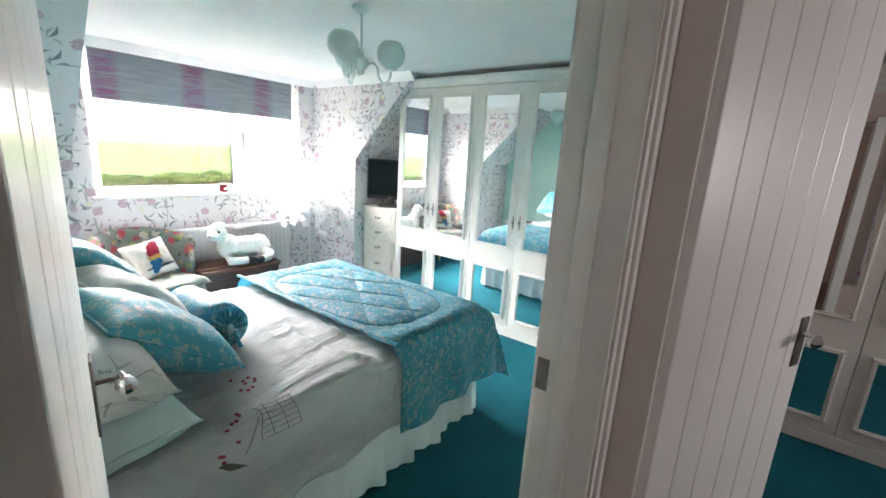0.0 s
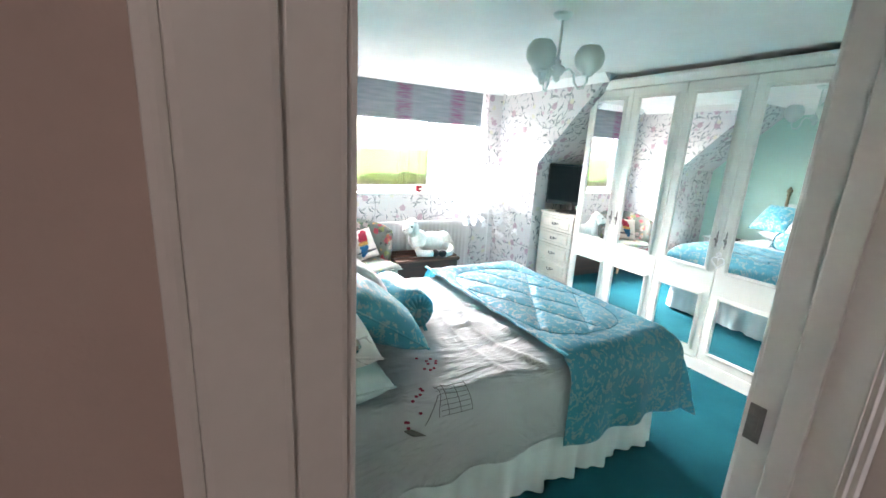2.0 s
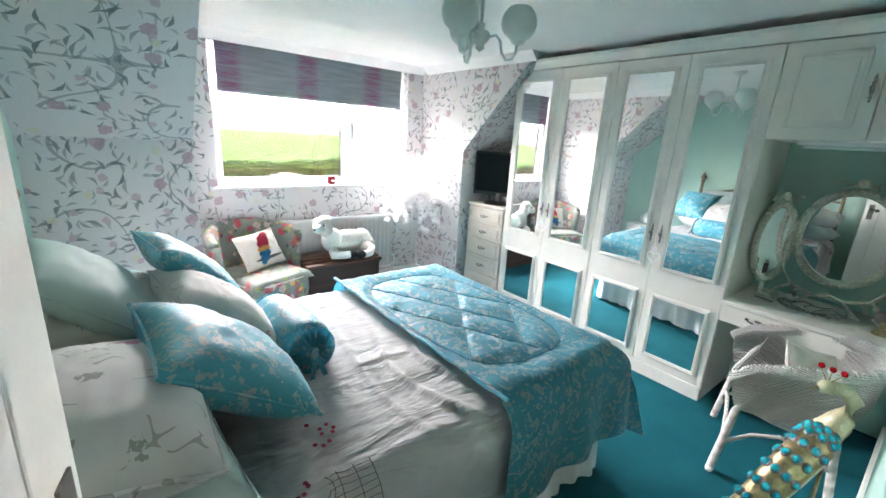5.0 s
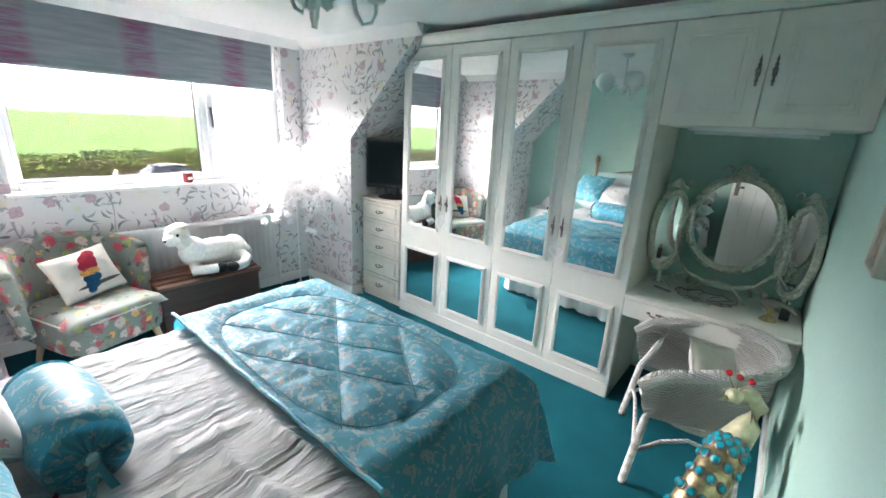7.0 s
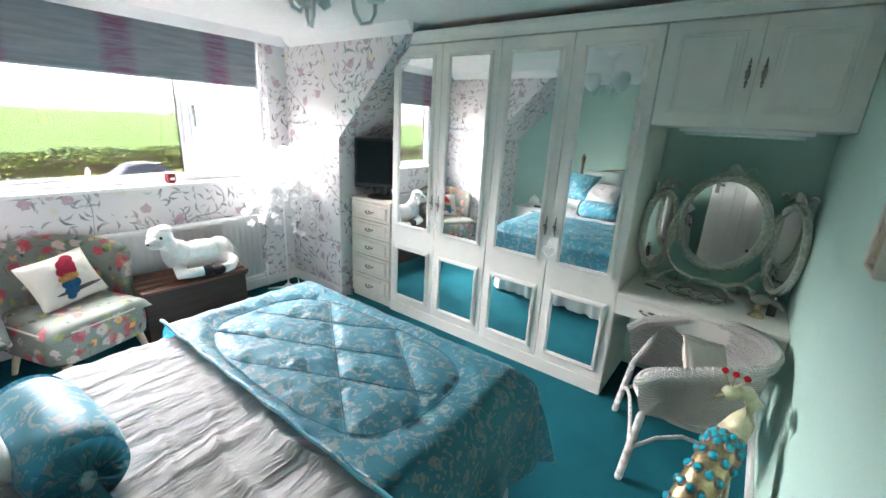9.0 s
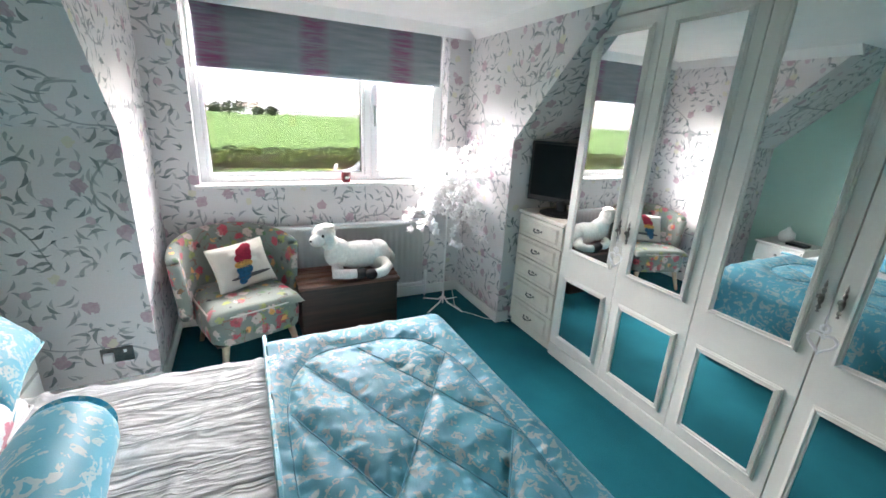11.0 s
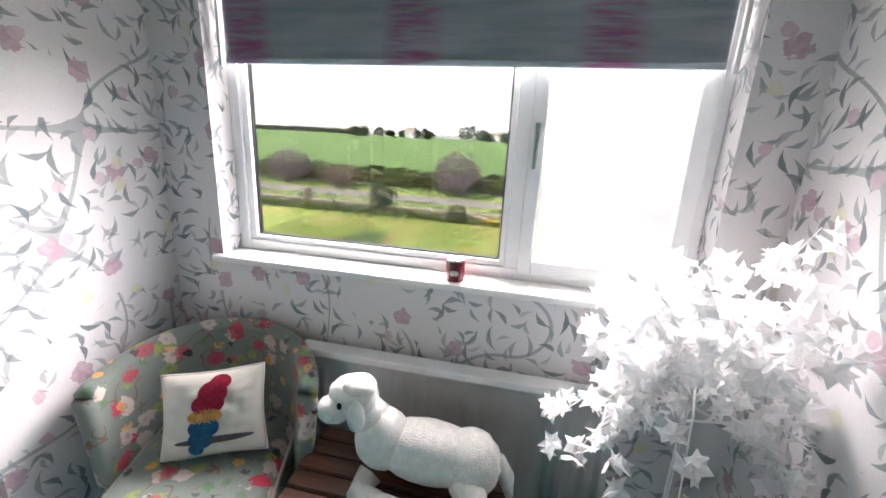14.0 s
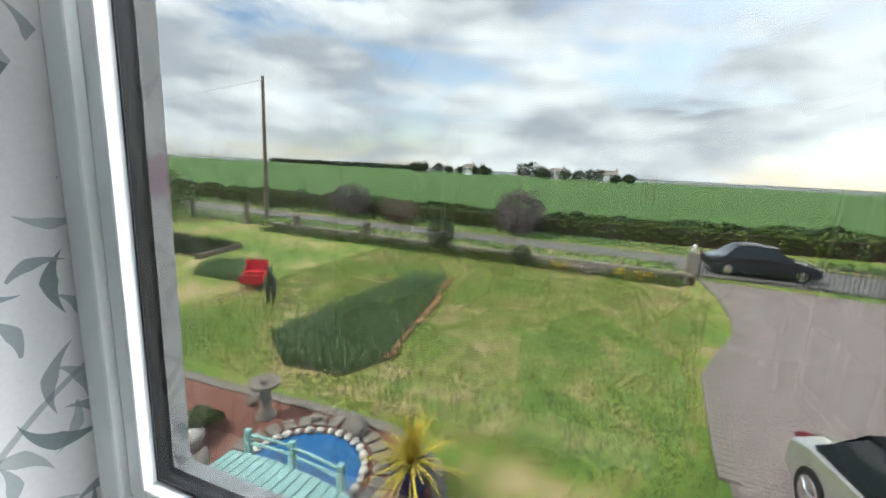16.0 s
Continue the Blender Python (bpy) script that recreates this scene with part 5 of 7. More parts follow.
# ---- dressing table mirror and small things ----
tm = thing("dressing_table_mirror", (-0.675, 3.33, 0.71), "antique white triple mirror with ornate scrolled frames", "mirror")
tm.scale = (1.15, 1.1, 1.13)


def oval_mirror(parent, c, rx, rz, turn, name):
    ob = new(name)
    ob.parent = parent
    ob.matrix_basis = pose(*c, 0, 0, turn)
    pts = [(rx * math.cos(i / 48 * math.tau), 0, rz * math.sin(i / 48 * math.tau)) for i in range(49)]
    bm = tube(B(), pts, 0.016, 8)
    tube(bm, [(p[0] * 0.9, -0.008, p[2] * 0.92) for p in pts], 0.006, 6)
    for i in range(40):
        a = i / 40 * math.tau
        ball(bm, (rx * 1.03 * math.cos(a), -0.014, rz * 1.03 * math.sin(a)), 0.007, 6, 4)
    for k in (-1, 1):
        tube(bm, [(k * (0.01 + 0.035 * t * math.cos(2.2 * t)), -0.005, rz + 0.02 + 0.03 * math.sin(2.2 * t)) for t in [i / 6 for i in range(10)]], 0.006, 6)
        tube(bm, [(k * (0.07 + 0.02 * math.cos(a)), -0.005, rz * 0.9 + 0.05 + 0.02 * math.sin(a)) for a in [i * 0.6 for i in range(8)]], 0.005, 6)
    ball(bm, (0, -0.008, rz + 0.04), (0.022, 0.01, 0.022), 8, 6)
    part("frame", bm, M["iron"], ob)
    bm = B()
    vs = [bm.verts.new((p[0] * 0.95, -0.002, p[2] * 0.95)) for p in pts[:-1]]
    bm.faces.new(vs)
    g = bmesh.ops.extrude_face_region(bm, geom=bm.faces[:])
    bmesh.ops.translate(bm, verts=[v for v in g["geom"] if isinstance(v, bmesh.types.BMVert)], vec=(0, 0.006, 0))
    bmesh.ops.recalc_face_normals(bm, faces=bm.faces[:])
    part("mirror_glass", bm, M["mirror"], ob)
    return ob


oval_mirror(tm, (0.0, 0.02, 0.37), 0.185, 0.235, 0, "centre_mirror")
oval_mirror(tm, (-0.265, -0.03, 0.3), 0.09, 0.21, 48, "side_mirror")
oval_mirror(tm, (0.265, -0.03, 0.3), 0.09, 0.21, -48, "side_mirror")
bm = B()
for k in (-1, 1):
    tube(bm, [(k * 0.19, 0.02, 0.42), (k * 0.225, 0.02, 0.3), (k * 0.21, 0.015, 0.17), (k * 0.15, 0.0, 0.09), (k * 0.06, 0.0, 0.06), (0, 0, 0.075)], 0.01, 7)
    tube(bm, [(k * 0.15, 0, 0.09), (k * 0.2, -0.02, 0.06), (k * 0.23, -0.04, 0.025), (k * 0.2, -0.06, 0.012), (k * 0.18, -0.05, 0.03)], 0.008, 6)
    tube(bm, [(k * 0.06, 0, 0.06), (k * 0.1, -0.03, 0.03), (k * 0.13, -0.06, 0.01), (k * 0.1, -0.07, 0.02)], 0.007, 6)
    tube(bm, [(k * 0.12, 0.0, 0.08), (k * 0.14, 0.06, 0.04), (k * 0.14, 0.1, 0.008)], 0.008, 6)
    rod(bm, (k * 0.265, -0.03, 0.0), (k * 0.265, -0.03, 0.09), 0.012, 0.008)
    ball(bm, (k * 0.265, -0.03, 0.008), (0.035, 0.03, 0.009), 8, 5)
    tube(bm, [(k * 0.21, 0.015, 0.17), (k * 0.24, 0.0, 0.15), (k * 0.265, -0.03, 0.12)], 0.006, 6)
part("stand", bm, M["iron"], tm, "scrolled cast stand")
tray = thing("wire_trinket_tray", (-0.71, 3.17, 0.711), "openwork wire trinket tray on the dressing table", "tray")
bm = B()
for i in range(12):
    a = i / 12 * math.tau
    tube(bm, [(0.02 * math.cos(a), 0.012 * math.sin(a), 0.006), (0.13 * math.cos(a + 0.3), 0.07 * math.sin(a + 0.3), 0.012), (0.15 * math.cos(a), 0.08 * math.sin(a), 0.03)], 0.0025, 5)
tube(bm, [(0.15 * math.cos(i / 24 * math.tau), 0.08 * math.sin(i / 24 * math.tau), 0.03 + 0.008 * math.sin(i * 2)) for i in range(25)], 0.0035, 5)
part("wirework", bm, M["pewter"], tray)
bird = thing("bird_ornament", (-0.42, 3.14, 0.711), "small dark bird figure on a gilt perch", "ornament")
part("perch", lathe(B(), [(0, 0), (0.04, 0), (0.03, 0.012), (0.012, 0.03), (0.02, 0.05), (0.01, 0.07), (0, 0.07)]), M["gold"], bird)
bm = ball(B(), (0, 0, 0.095), (0.045, 0.022, 0.028))
ball(bm, (-0.04, 0, 0.12), 0.017)
tube(bm, [(0.03, 0, 0.1), (0.07, 0, 0.085), (0.1, 0, 0.06)], [0.015, 0.012, 0.006])
part("body", bm, M["pewter"], bird)
bottle = thing("scent_bottle", (-0.36, 3.2, 0.711), "small black bottle on the dressing table", "bottle")
part("flask", block((-0.02, -0.015, 0), (0.02, 0.015, 0.08), 0.006), M["black"], bottle)
part("cap", rod(B(), (0, 0, 0.08), (0, 0, 0.105), 0.01), M["chrome"], bottle)
comb = tagged(part("comb", block((-0.05, -0.012, 0), (0.05, 0.012, 0.006), 0.002), M["pewter"]), "flat grey comb on the dressing table", "comb")
comb.matrix_world = pose(-0.93, 3.2, 0.711, 0, 0, -20)

# ---- wicker tub chair ----
wc = thing("wicker_chair", (-0.64, 2.7, 0), "white painted wicker tub chair at the dressing table", "chair", turn=-73)
# local: the front is -y


def horseshoe(u, r, front):
    """A U-shaped plan: straight arms and a round back."""
    if u < 0.27:
        return Vector((r, front + (0.02 - front) * u / 0.27, 0))
    if u > 0.73:
        return Vector((-r, front + (0.02 - front) * (1 - u) / 0.27, 0))
    th = math.pi * (u - 0.27) / 0.46
    return Vector((r * math.cos(th), 0.02 + r * math.sin(th), 0))


def wick_rim(u):
    p = horseshoe(u, 0.275, -0.24)
    e = min(u, 1 - u)
    p.z = 0.6 + 0.1 * math.sin(math.pi * u) ** 2 - 0.07 * max(0.0, 1 - e / 0.12) ** 2
    return p


def wick_seat(u):
    p = horseshoe(u, 0.235, -0.2)
    p.z = 0.36
    return p


bm = B()
NU, NV = 72, 30
vs = [[None] * NV for _ in range(NU)]
for i in range(NU):
    for j in range(NV):
        u, v = i / (NU - 1), j / (NV - 1)
        p = wick_seat(u).lerp(wick_rim(u), v)
        bul = 1 + 0.05 * math.sin(v * math.pi) + 0.012 * (1 if (i + j) % 2 else -1)
        vs[i][j] = bm.verts.new((p.x * bul, p.y * bul, p.z))
for i in range(NU - 1):
    for j in range(NV - 1):
        u, v = (i + 0.5) / (NU - 1), (j + 0.5) / (NV - 1)
        # the open arch low in the back
        if abs(u - 0.5) < 0.1 and v < 0.6 * math.sqrt(max(0, 1 - ((u - 0.5) / 0.1) ** 2)):
            continue
        bm.faces.new((vs[i][j], vs[i + 1][j], vs[i + 1][j + 1], vs[i][j + 1]))
bmesh.ops.solidify(bm, geom=bm.faces[:], thickness=0.008)
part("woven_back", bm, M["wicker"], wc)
bm = B()
rim = [wick_rim(i / 110) * 1.0 for i in range(111)]
rim = [Vector((p.x * 1.02, p.y * 1.02, p.z)) for p in rim]
tube(bm, rim, 0.026, 9)
for i in range(110):  # the braid bound over the rim
    p, d = rim[i], (rim[i + 1] - rim[i]).normalized()
    s = d.cross(Vector((0, 0, 1))).normalized()
    t = s.cross(d)
    tube(bm, [p + d * 0.012 * k / 3 + 0.029 * (math.cos(k * 0.9 + 0.2) * s + math.sin(k * 0.9 + 0.2) * t) for k in range(7)], 0.0045, 4)
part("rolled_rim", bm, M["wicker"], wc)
bm = B()


def wick_pad(u, v):
    a, b = 2 * u - 1, 2 * v - 1
    return Vector((a * 0.23 * math.sqrt(1 - b * b / 2), 0.02 + b * 0.22 * math.sqrt(1 - a * a / 2), 0.37 - 0.015 * (1 - a * a) * (1 - b * b)))


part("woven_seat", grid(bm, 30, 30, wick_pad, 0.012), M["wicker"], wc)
bm = tube(B(), [(0.24 * math.cos(i / 30 * math.tau), 0.02 + 0.22 * math.sin(i / 30 * math.tau), 0.355) for i in range(31)], 0.016, 8)
part("seat_ring", bm, M["wicker"], wc)
for x, y in ((-0.24, -0.22), (0.24, -0.22), (-0.17, 0.2), (0.17, 0.2)):
    bm = tube(B(), [(x * 1.12, y * 1.1, 0.0), (x, y * 0.9, 0.36)] + ([(x * 1.05, y * 0.6, 0.5), (x * 1.12, y * 0.3 - 0.02, 0.6)] if y < 0 else []), 0.016, 8)
    for k in range(40):
        z = 0.01 + 0.345 * k / 40
        f = z / 0.36
        ball(bm, (x * (1.12 - 0.12 * f), y * (1.1 - 0.2 * f), z), (0.019, 0.019, 0.0045), 8, 4)
    part("leg", bm, M["wicker"], wc, "cane-wrapped leg")
for x0, y0, x1, y1 in ((-0.25, -0.22, 0.25, -0.22), (-0.25, -0.22, -0.18, 0.2), (0.25, -0.22, 0.18, 0.2)):
    mx, my = (x0 + x1) / 2, (y0 + y1) / 2
    part("stretcher", tube(B(), [(x0, y0, 0.17), ((x0 + mx) / 2, (y0 + my) / 2, 0.25), (mx, my, 0.28), ((x1 + mx) / 2, (y1 + my) / 2, 0.25), (x1, y1, 0.17)], 0.009, 6), M["wicker"], wc)
pillow("cushion", (-0.56, 2.66, 0.53), (0.32, 0.32, 0.1), (62, 18, 60), M["canvas"], "cream linen cushion with a small blue bird, in the wicker chair", "cushion", seed=15)

# ---- metal peacock ----
pc = tagged(new("peacock_ornament"), "gilt metal peacock ornament set with turquoise stones", "ornament")
pc.matrix_world = pose(-0.46, 2.2, 0, 0, 0, -12)
bm = B()
tube(bm, [(0.0, 0.1, 0.5), (0.0, 0.02, 0.47), (-0.02, -0.1, 0.36), (-0.05, -0.22, 0.22), (-0.08, -0.34, 0.1), (-0.1, -0.45, 0.03)], [0.04, 0.066, 0.064, 0.055, 0.06, 0.045], 16)
smooth(part("body", bm, M["gold"], pc))
bm = tube(B(), [(0.0, 0.08, 0.5), (0.02, 0.14, 0.57), (0.03, 0.16, 0.64), (0.01, 0.12, 0.69), (-0.02, 0.07, 0.7)], [0.055, 0.04, 0.03, 0.026, 0.024], 12)
ball(bm, (-0.03, 0.05, 0.7), (0.028, 0.034, 0.026))
rod(bm, (-0.045, 0.025, 0.695), (-0.065, -0.01, 0.68), 0.01, 0.001)
smooth(part("neck", bm, M["green_gold"], pc, "pale green gilt neck and head"))
for dx in (-0.035, 0.0, 0.035):
    bm = rod(B(), (-0.03 + dx * 0.2, 0.055, 0.72), (-0.03 + dx, 0.06, 0.765), 0.0025, 0.002, 5)
    cr = part("crest", bm, M["gold"], pc)
    part("crest_stone", ball(B(), (-0.03 + dx, 0.06, 0.772), (0.012, 0.008, 0.012), 8, 6), M["ruby"], cr, "red glass crest stone")
random.seed(8)
spine = [Vector(p) for p in ((0.0, 0.06, 0.5), (0.0, 0.02, 0.47), (-0.02, -0.1, 0.36), (-0.05, -0.22, 0.22), (-0.08, -0.34, 0.1), (-0.1, -0.44, 0.04))]
rads = [0.053, 0.067, 0.064, 0.056, 0.06, 0.046]
for row in range(13):
    f = row / 12.01 * 5
    i, fr = int(f), f - int(f)
    c, r = spine[i].lerp(spine[i + 1], fr), rads[i] * (1 - fr) + rads[i + 1] * fr
    d = (spine[i + 1] - spine[i]).normalized()
    s = d.cross(Vector((0, 0, 1))).normalized()
    t = s.cross(d)
    for k in range(5):
        a = 0.15 + (k + 0.5 * (row % 2)) / 5 * math.pi * 0.95
        nrm = math.cos(a) * s + math.sin(a) * t
        m4 = Matrix.Translation(c + nrm * (r + 0.001)) @ nrm.to_track_quat("Z", "Y").to_matrix().to_4x4()
        bm = ball(B(), (0, 0, 0), (0.02, 0.022, 0.008), 10, 6)
        bmesh.ops.transform(bm, matrix=m4, verts=bm.verts[:])
        fe = part("feather_eye", bm, M["pewter"], pc)
        bm = ball(B(), (0, 0, 0.006), (0.0135, 0.015, 0.008), 9, 6)
        bmesh.ops.transform(bm, matrix=m4, verts=bm.verts[:])
        part("stone", bm, M["gem"], fe, "turquoise glass stone")
for s in (-1, 1):
    part("leg", tube(B(), [(s * 0.04, 0.03, 0.42), (s * 0.045, 0.03, 0.2), (s * 0.05, 0.05, 0.008), (s * 0.06, -0.02, 0.006)], 0.007, 6), M["gold"], pc)

# ---- pictures on the door wall ----
cv = thing("canvas_picture", (XG, 1.36, 1.74), "unframed canvas of a bird among pink blossom", "picture")
part("canvas", block((-0.035, -0.3, -0.21), (0, 0.3, 0.21), 0.004), M["linen"], cv)
bm = B()
random.seed(5)
for i in range(26):
    ball(bm, (-0.037, random.uniform(-0.26, 0.26), random.uniform(-0.18, 0.16)), (0.003, random.uniform(0.012, 0.035), random.uniform(0.01, 0.03)), 8, 5)
part("blossoms", bm, plain("pale_pink_paint", (0.5, 0.3, 0.36), 0.8), cv, "pink painted blossoms")
bm = tube(B(), [(-0.037, -0.25, -0.15), (-0.037, 0.0, 0.02), (-0.037, 0.25, 0.14)], 0.004, 5)
ball(bm, (-0.037, 0.08, -0.02), (0.004, 0.03, 0.07), 10, 8)
part("bird", bm, M["grey_thread"], cv, "dark painted bird and branch")
bf = thing("box_frame", (XG, 1.88, 1.47), "pale wooden box frame with carved driftwood figures", "picture")
part("frame", ring_frame(B(), 0.0, -0.06, 0.06, -0.16, 0.16, 0.014, 0.045), M["canvas"], bf)
part("backing", block((-0.055, -0.012, -0.155), (0.055, -0.001, 0.155)), M["canvas"], bf)
bm = B()
for i in range(3):
    tube(bm, [(-0.03 + 0.025 * i + 0.012 * math.sin(3 * k + i), -0.03, -0.13 + 0.05 * k) for k in range(6)], 0.008, 6)
part("carving", bm, M["pale_wood"], bf)
bf.matrix_world = pose(XG, 1.88, 1.47, 0, 0, -90)

# ---- second bedroom, seen past its door ----
w2 = thing("far_wardrobe", (1.031, 2.97, 0), "ivory fitted wardrobe with mirrored doors in the second bedroom", "wardrobe")
part("body", block((-0.85, 0.02, 0), (0.85, 0.6, 2.1), 0.003), M["cream"], w2)
part("plinth", block((-0.85, -0.002, 0), (0.85, 0.019, 0.085), 0.004), M["cream"], w2)
for i in range(4):
    p, q = -0.85 + i * 0.425, -0.85 + (i + 1) * 0.425
    bm = block((p + 0.002, 0, 0.09), (q - 0.002, 0.019, 2.09), 0.003)
    bevel_frame(bm, 0.0, p + 0.055, q - 0.055, 0.77, 2.03)
    bevel_frame(bm, 0.0, p + 0.05, q - 0.05, 0.15, 0.6)
    d = part("door", bm, M["cream"], w2)
    part("mirror", block((p + 0.075, -0.004, 0.79), (q - 0.075, -0.0005, 2.01)), M["mirror"], d)
    part("mirror", block((p + 0.07, -0.004, 0.17), (q - 0.07, -0.0005, 0.58)), M["mirror"], d)

ctn = thing("curtain", (1.02, 0.972, 0.62), "pleated white curtain with a dusky pink print", "curtain")
smooth(part("drape", grid(B(), 70, 6, lambda u, v: Vector((-0.2 + 0.4 * u, 0.025 * math.sin(u * 50) - 0.005, 1.4 * v)), 0.002), M["blossom_cotton"], ctn))
part("pole", rod(B(), (-0.3, 0.03, 1.41), (0.3, 0.03, 1.41), 0.012), M["white_metal"], ctn)

# ---- outside ----
GZ = -2.53
INDOORS = set(scene.objects)
m = Nodes("lawn_grass", 0.95)
big, mid, fine = m.noise(0.35, 4.0), m.noise(1.6, 5.0), m.noise(38, 4.0)
c = m.ramp(m.math("ADD", m.math("MULTIPLY", big, 0.5), m.math("MULTIPLY", mid, 0.5)), (0.38, (0.14, 0.26, 0.035)), (0.47, (0.23, 0.34, 0.05)), (0.54, (0.38, 0.38, 0.1)), (0.6, (0.58, 0.46, 0.22)))
m.color(m.mix(0.55, c, m.ramp(fine, (0.25, (0.3, 0.3, 0.3)), (0.75, (1, 1, 1))), "MULTIPLY"))
m.bump(fine, 0.8, 0.05)
M["lawn"] = m.mat
m = Nodes("young_crop", 0.95)
rowsn = m.noise(1.0, 4.0, m.make("ShaderNodeMapping", {"Vector": m.co, "Scale": (0.12, 0.01, 1)}).outputs[0])
m.color(m.mix(0.4, m.ramp(rowsn, (0.3, (0.06, 0.14, 0.024)), (0.7, (0.1, 0.2, 0.034))), m.ramp(m.noise(1.5, 5.0), (0.3, (0.5, 0.5, 0.5)), (0.7, (1, 1, 1))), "MULTIPLY"))
m.bump(m.noise(3.0, 5.0), 0.6, 0.2)
M["crop"] = m.mat
M["marsh"] = plain("far_marsh", (0.2, 0.22, 0.2), 0.9, vary=0.25, scale=0.01, fine=0.08, bump=0.0)
M["road"] = plain("worn_tarmac", (0.16, 0.15, 0.14), 0.9, vary=0.25, scale=0.7, fine=30, bump=0.4)
M["mulch"] = plain("red_bark_chips", (0.2, 0.085, 0.06), 0.95, vary=0.45, scale=20, fine=60, bump=1.0)
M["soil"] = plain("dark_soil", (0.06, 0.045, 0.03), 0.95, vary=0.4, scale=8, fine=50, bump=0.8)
M["stone"] = plain("field_stone", (0.24, 0.21, 0.18), 0.9, vary=0.35, scale=4, fine=40, bump=0.7)
M["pebble"] = plain("pale_pebble", (0.6, 0.57, 0.52), 0.7, vary=0.2, scale=7, bump=0.2)
M["blue_gravel"] = plain("blue_glass_gravel", (0.015, 0.13, 0.34), 0.3, vary=0.7, scale=30, fine=60, bump=1.0)
M["aqua"] = plain("aqua_painted_wood", (0.3, 0.52, 0.5), 0.6, vary=0.12, scale=9, bump=0.25)
M["red_paint"] = plain("red_painted_wood", (0.6, 0.02, 0.035), 0.45, vary=0.1, bump=0.1)
M["bronze"] = plain("dark_verdigris_bronze", (0.05, 0.06, 0.055), 0.5, 0.6, vary=0.3, scale=20, bump=0.3)
M["blue_glaze"] = plain("cobalt_glaze", (0.012, 0.02, 0.12), 0.12, vary=0.15)
M["car_navy"] = plain("navy_car_paint", (0.012, 0.015, 0.025), 0.12, 0.3, vary=0.1, bump=0.0, Coat_Weight=1.0)
M["car_silver"] = plain("silver_car_paint", (0.5, 0.5, 0.46), 0.22, 0.6, vary=0.05, bump=0.0, Coat_Weight=1.0)
M["car_glass"] = plain("tinted_car_glass", (0.02, 0.025, 0.03), 0.04, vary=0.1, bump=0.0)
M["soft_top"] = plain("black_hood_fabric", (0.012, 0.012, 0.014), 0.8, bump=0.2)
M["tyre"] = plain("tyre_rubber", (0.015, 0.015, 0.015), 0.8)
M["pole"] = grained("weathered_pole", (0.12, 0.1, 0.08), (0.24, 0.2, 0.16), 2, 0.9, 0.3)
M["galv"] = plain("galvanised_steel", (0.4, 0.41, 0.42), 0.5, 0.8, vary=0.15)
M["rail_black"] = plain("black_iron", (0.012, 0.012, 0.013), 0.45, bump=0.1)


def leafy(name, lo, hi):
    m = Nodes(name, 0.8)
    rnd = m.make("ShaderNodeNewGeometry").outputs["Random Per Island"]
    m.color(m.ramp(rnd, (0.0, lo), (1.0, hi)))
    return m.mat


M["hedge"] = leafy("hedge_leaves", (0.035, 0.07, 0.015), (0.15, 0.19, 0.04))
M["dark_leaf"] = leafy("dark_leaves", (0.018, 0.035, 0.014), (0.06, 0.09, 0.03))
M["lilac"] = leafy("lilac_bloom_and_leaf", (0.04, 0.08, 0.02), (0.3, 0.19, 0.27))
M["twig"] = leafy("dry_twigs", (0.09, 0.06, 0.045), (0.24, 0.18, 0.14))
M["blade"] = leafy("long_grass_blades", (0.07, 0.14, 0.04), (0.24, 0.34, 0.15))
M["yellow_blade"] = leafy("yellow_strap_leaves", (0.3, 0.26, 0.02), (0.62, 0.5, 0.07))
M["bloom"] = leafy("border_blooms", (0.55, 0.38, 0.42), (0.75, 0.65, 0.62))
M["yellow_bloom"] = leafy("yellow_blooms", (0.6, 0.42, 0.02), (0.75, 0.6, 0.05))


def mesh_object(name, verts, faces, material, parent=None):
    me = bpy.data.meshes.new(name)
    me.from_pydata(verts, [], faces)
    me.materials.append(material)
    ob = new(name, me)
    if parent is not None:
        ob.parent = parent
    return ob


def flat(name, outline, z, material, label, depth=0.05):
    bm = prism(B(), outline, z - depth, z, 2)
    return structure(name, bm, material, label)


structure("ground", prism(B(), [(-3800, -4200), (40, -4200), (40, 4200), (-3800, 4200)], GZ - 0.3, GZ, 2), M["lawn"], "mown lawn with yellowed patches, running out to rough grass")
flat("field", [(-420, -700), (-34.5, -700), (-34.5, -20), (-35, 0), (-40, 20), (-46, 700), (-420, 700)], GZ + 0.25, M["crop"], "green field of young crop", 0.3)
flat("marshland", [(-3700, -4100), (-421, -4100), (-421, 4100), (-3700, 4100)], GZ + 0.1, M["marsh"], "flat grey-green coastland to the horizon", 0.2)
flat("road", [(-29.3, -120), (-27.0, -120), (-26.8, -20), (-26.6, -10), (-26.8, 4), (-24.4, 5.4), (-24.3, 40), (-29.5, 40), (-29.3, 0)], GZ + 0.012, M["road"], "narrow worn tarmac lane")
structure("house_wall", block((XW - 0.24, -7, GZ - 0.2), (3.0, 9, -0.13)), plain("cream_render", (0.6, 0.57, 0.5), 0.9, bump=0.3), "rendered house wall below the window")

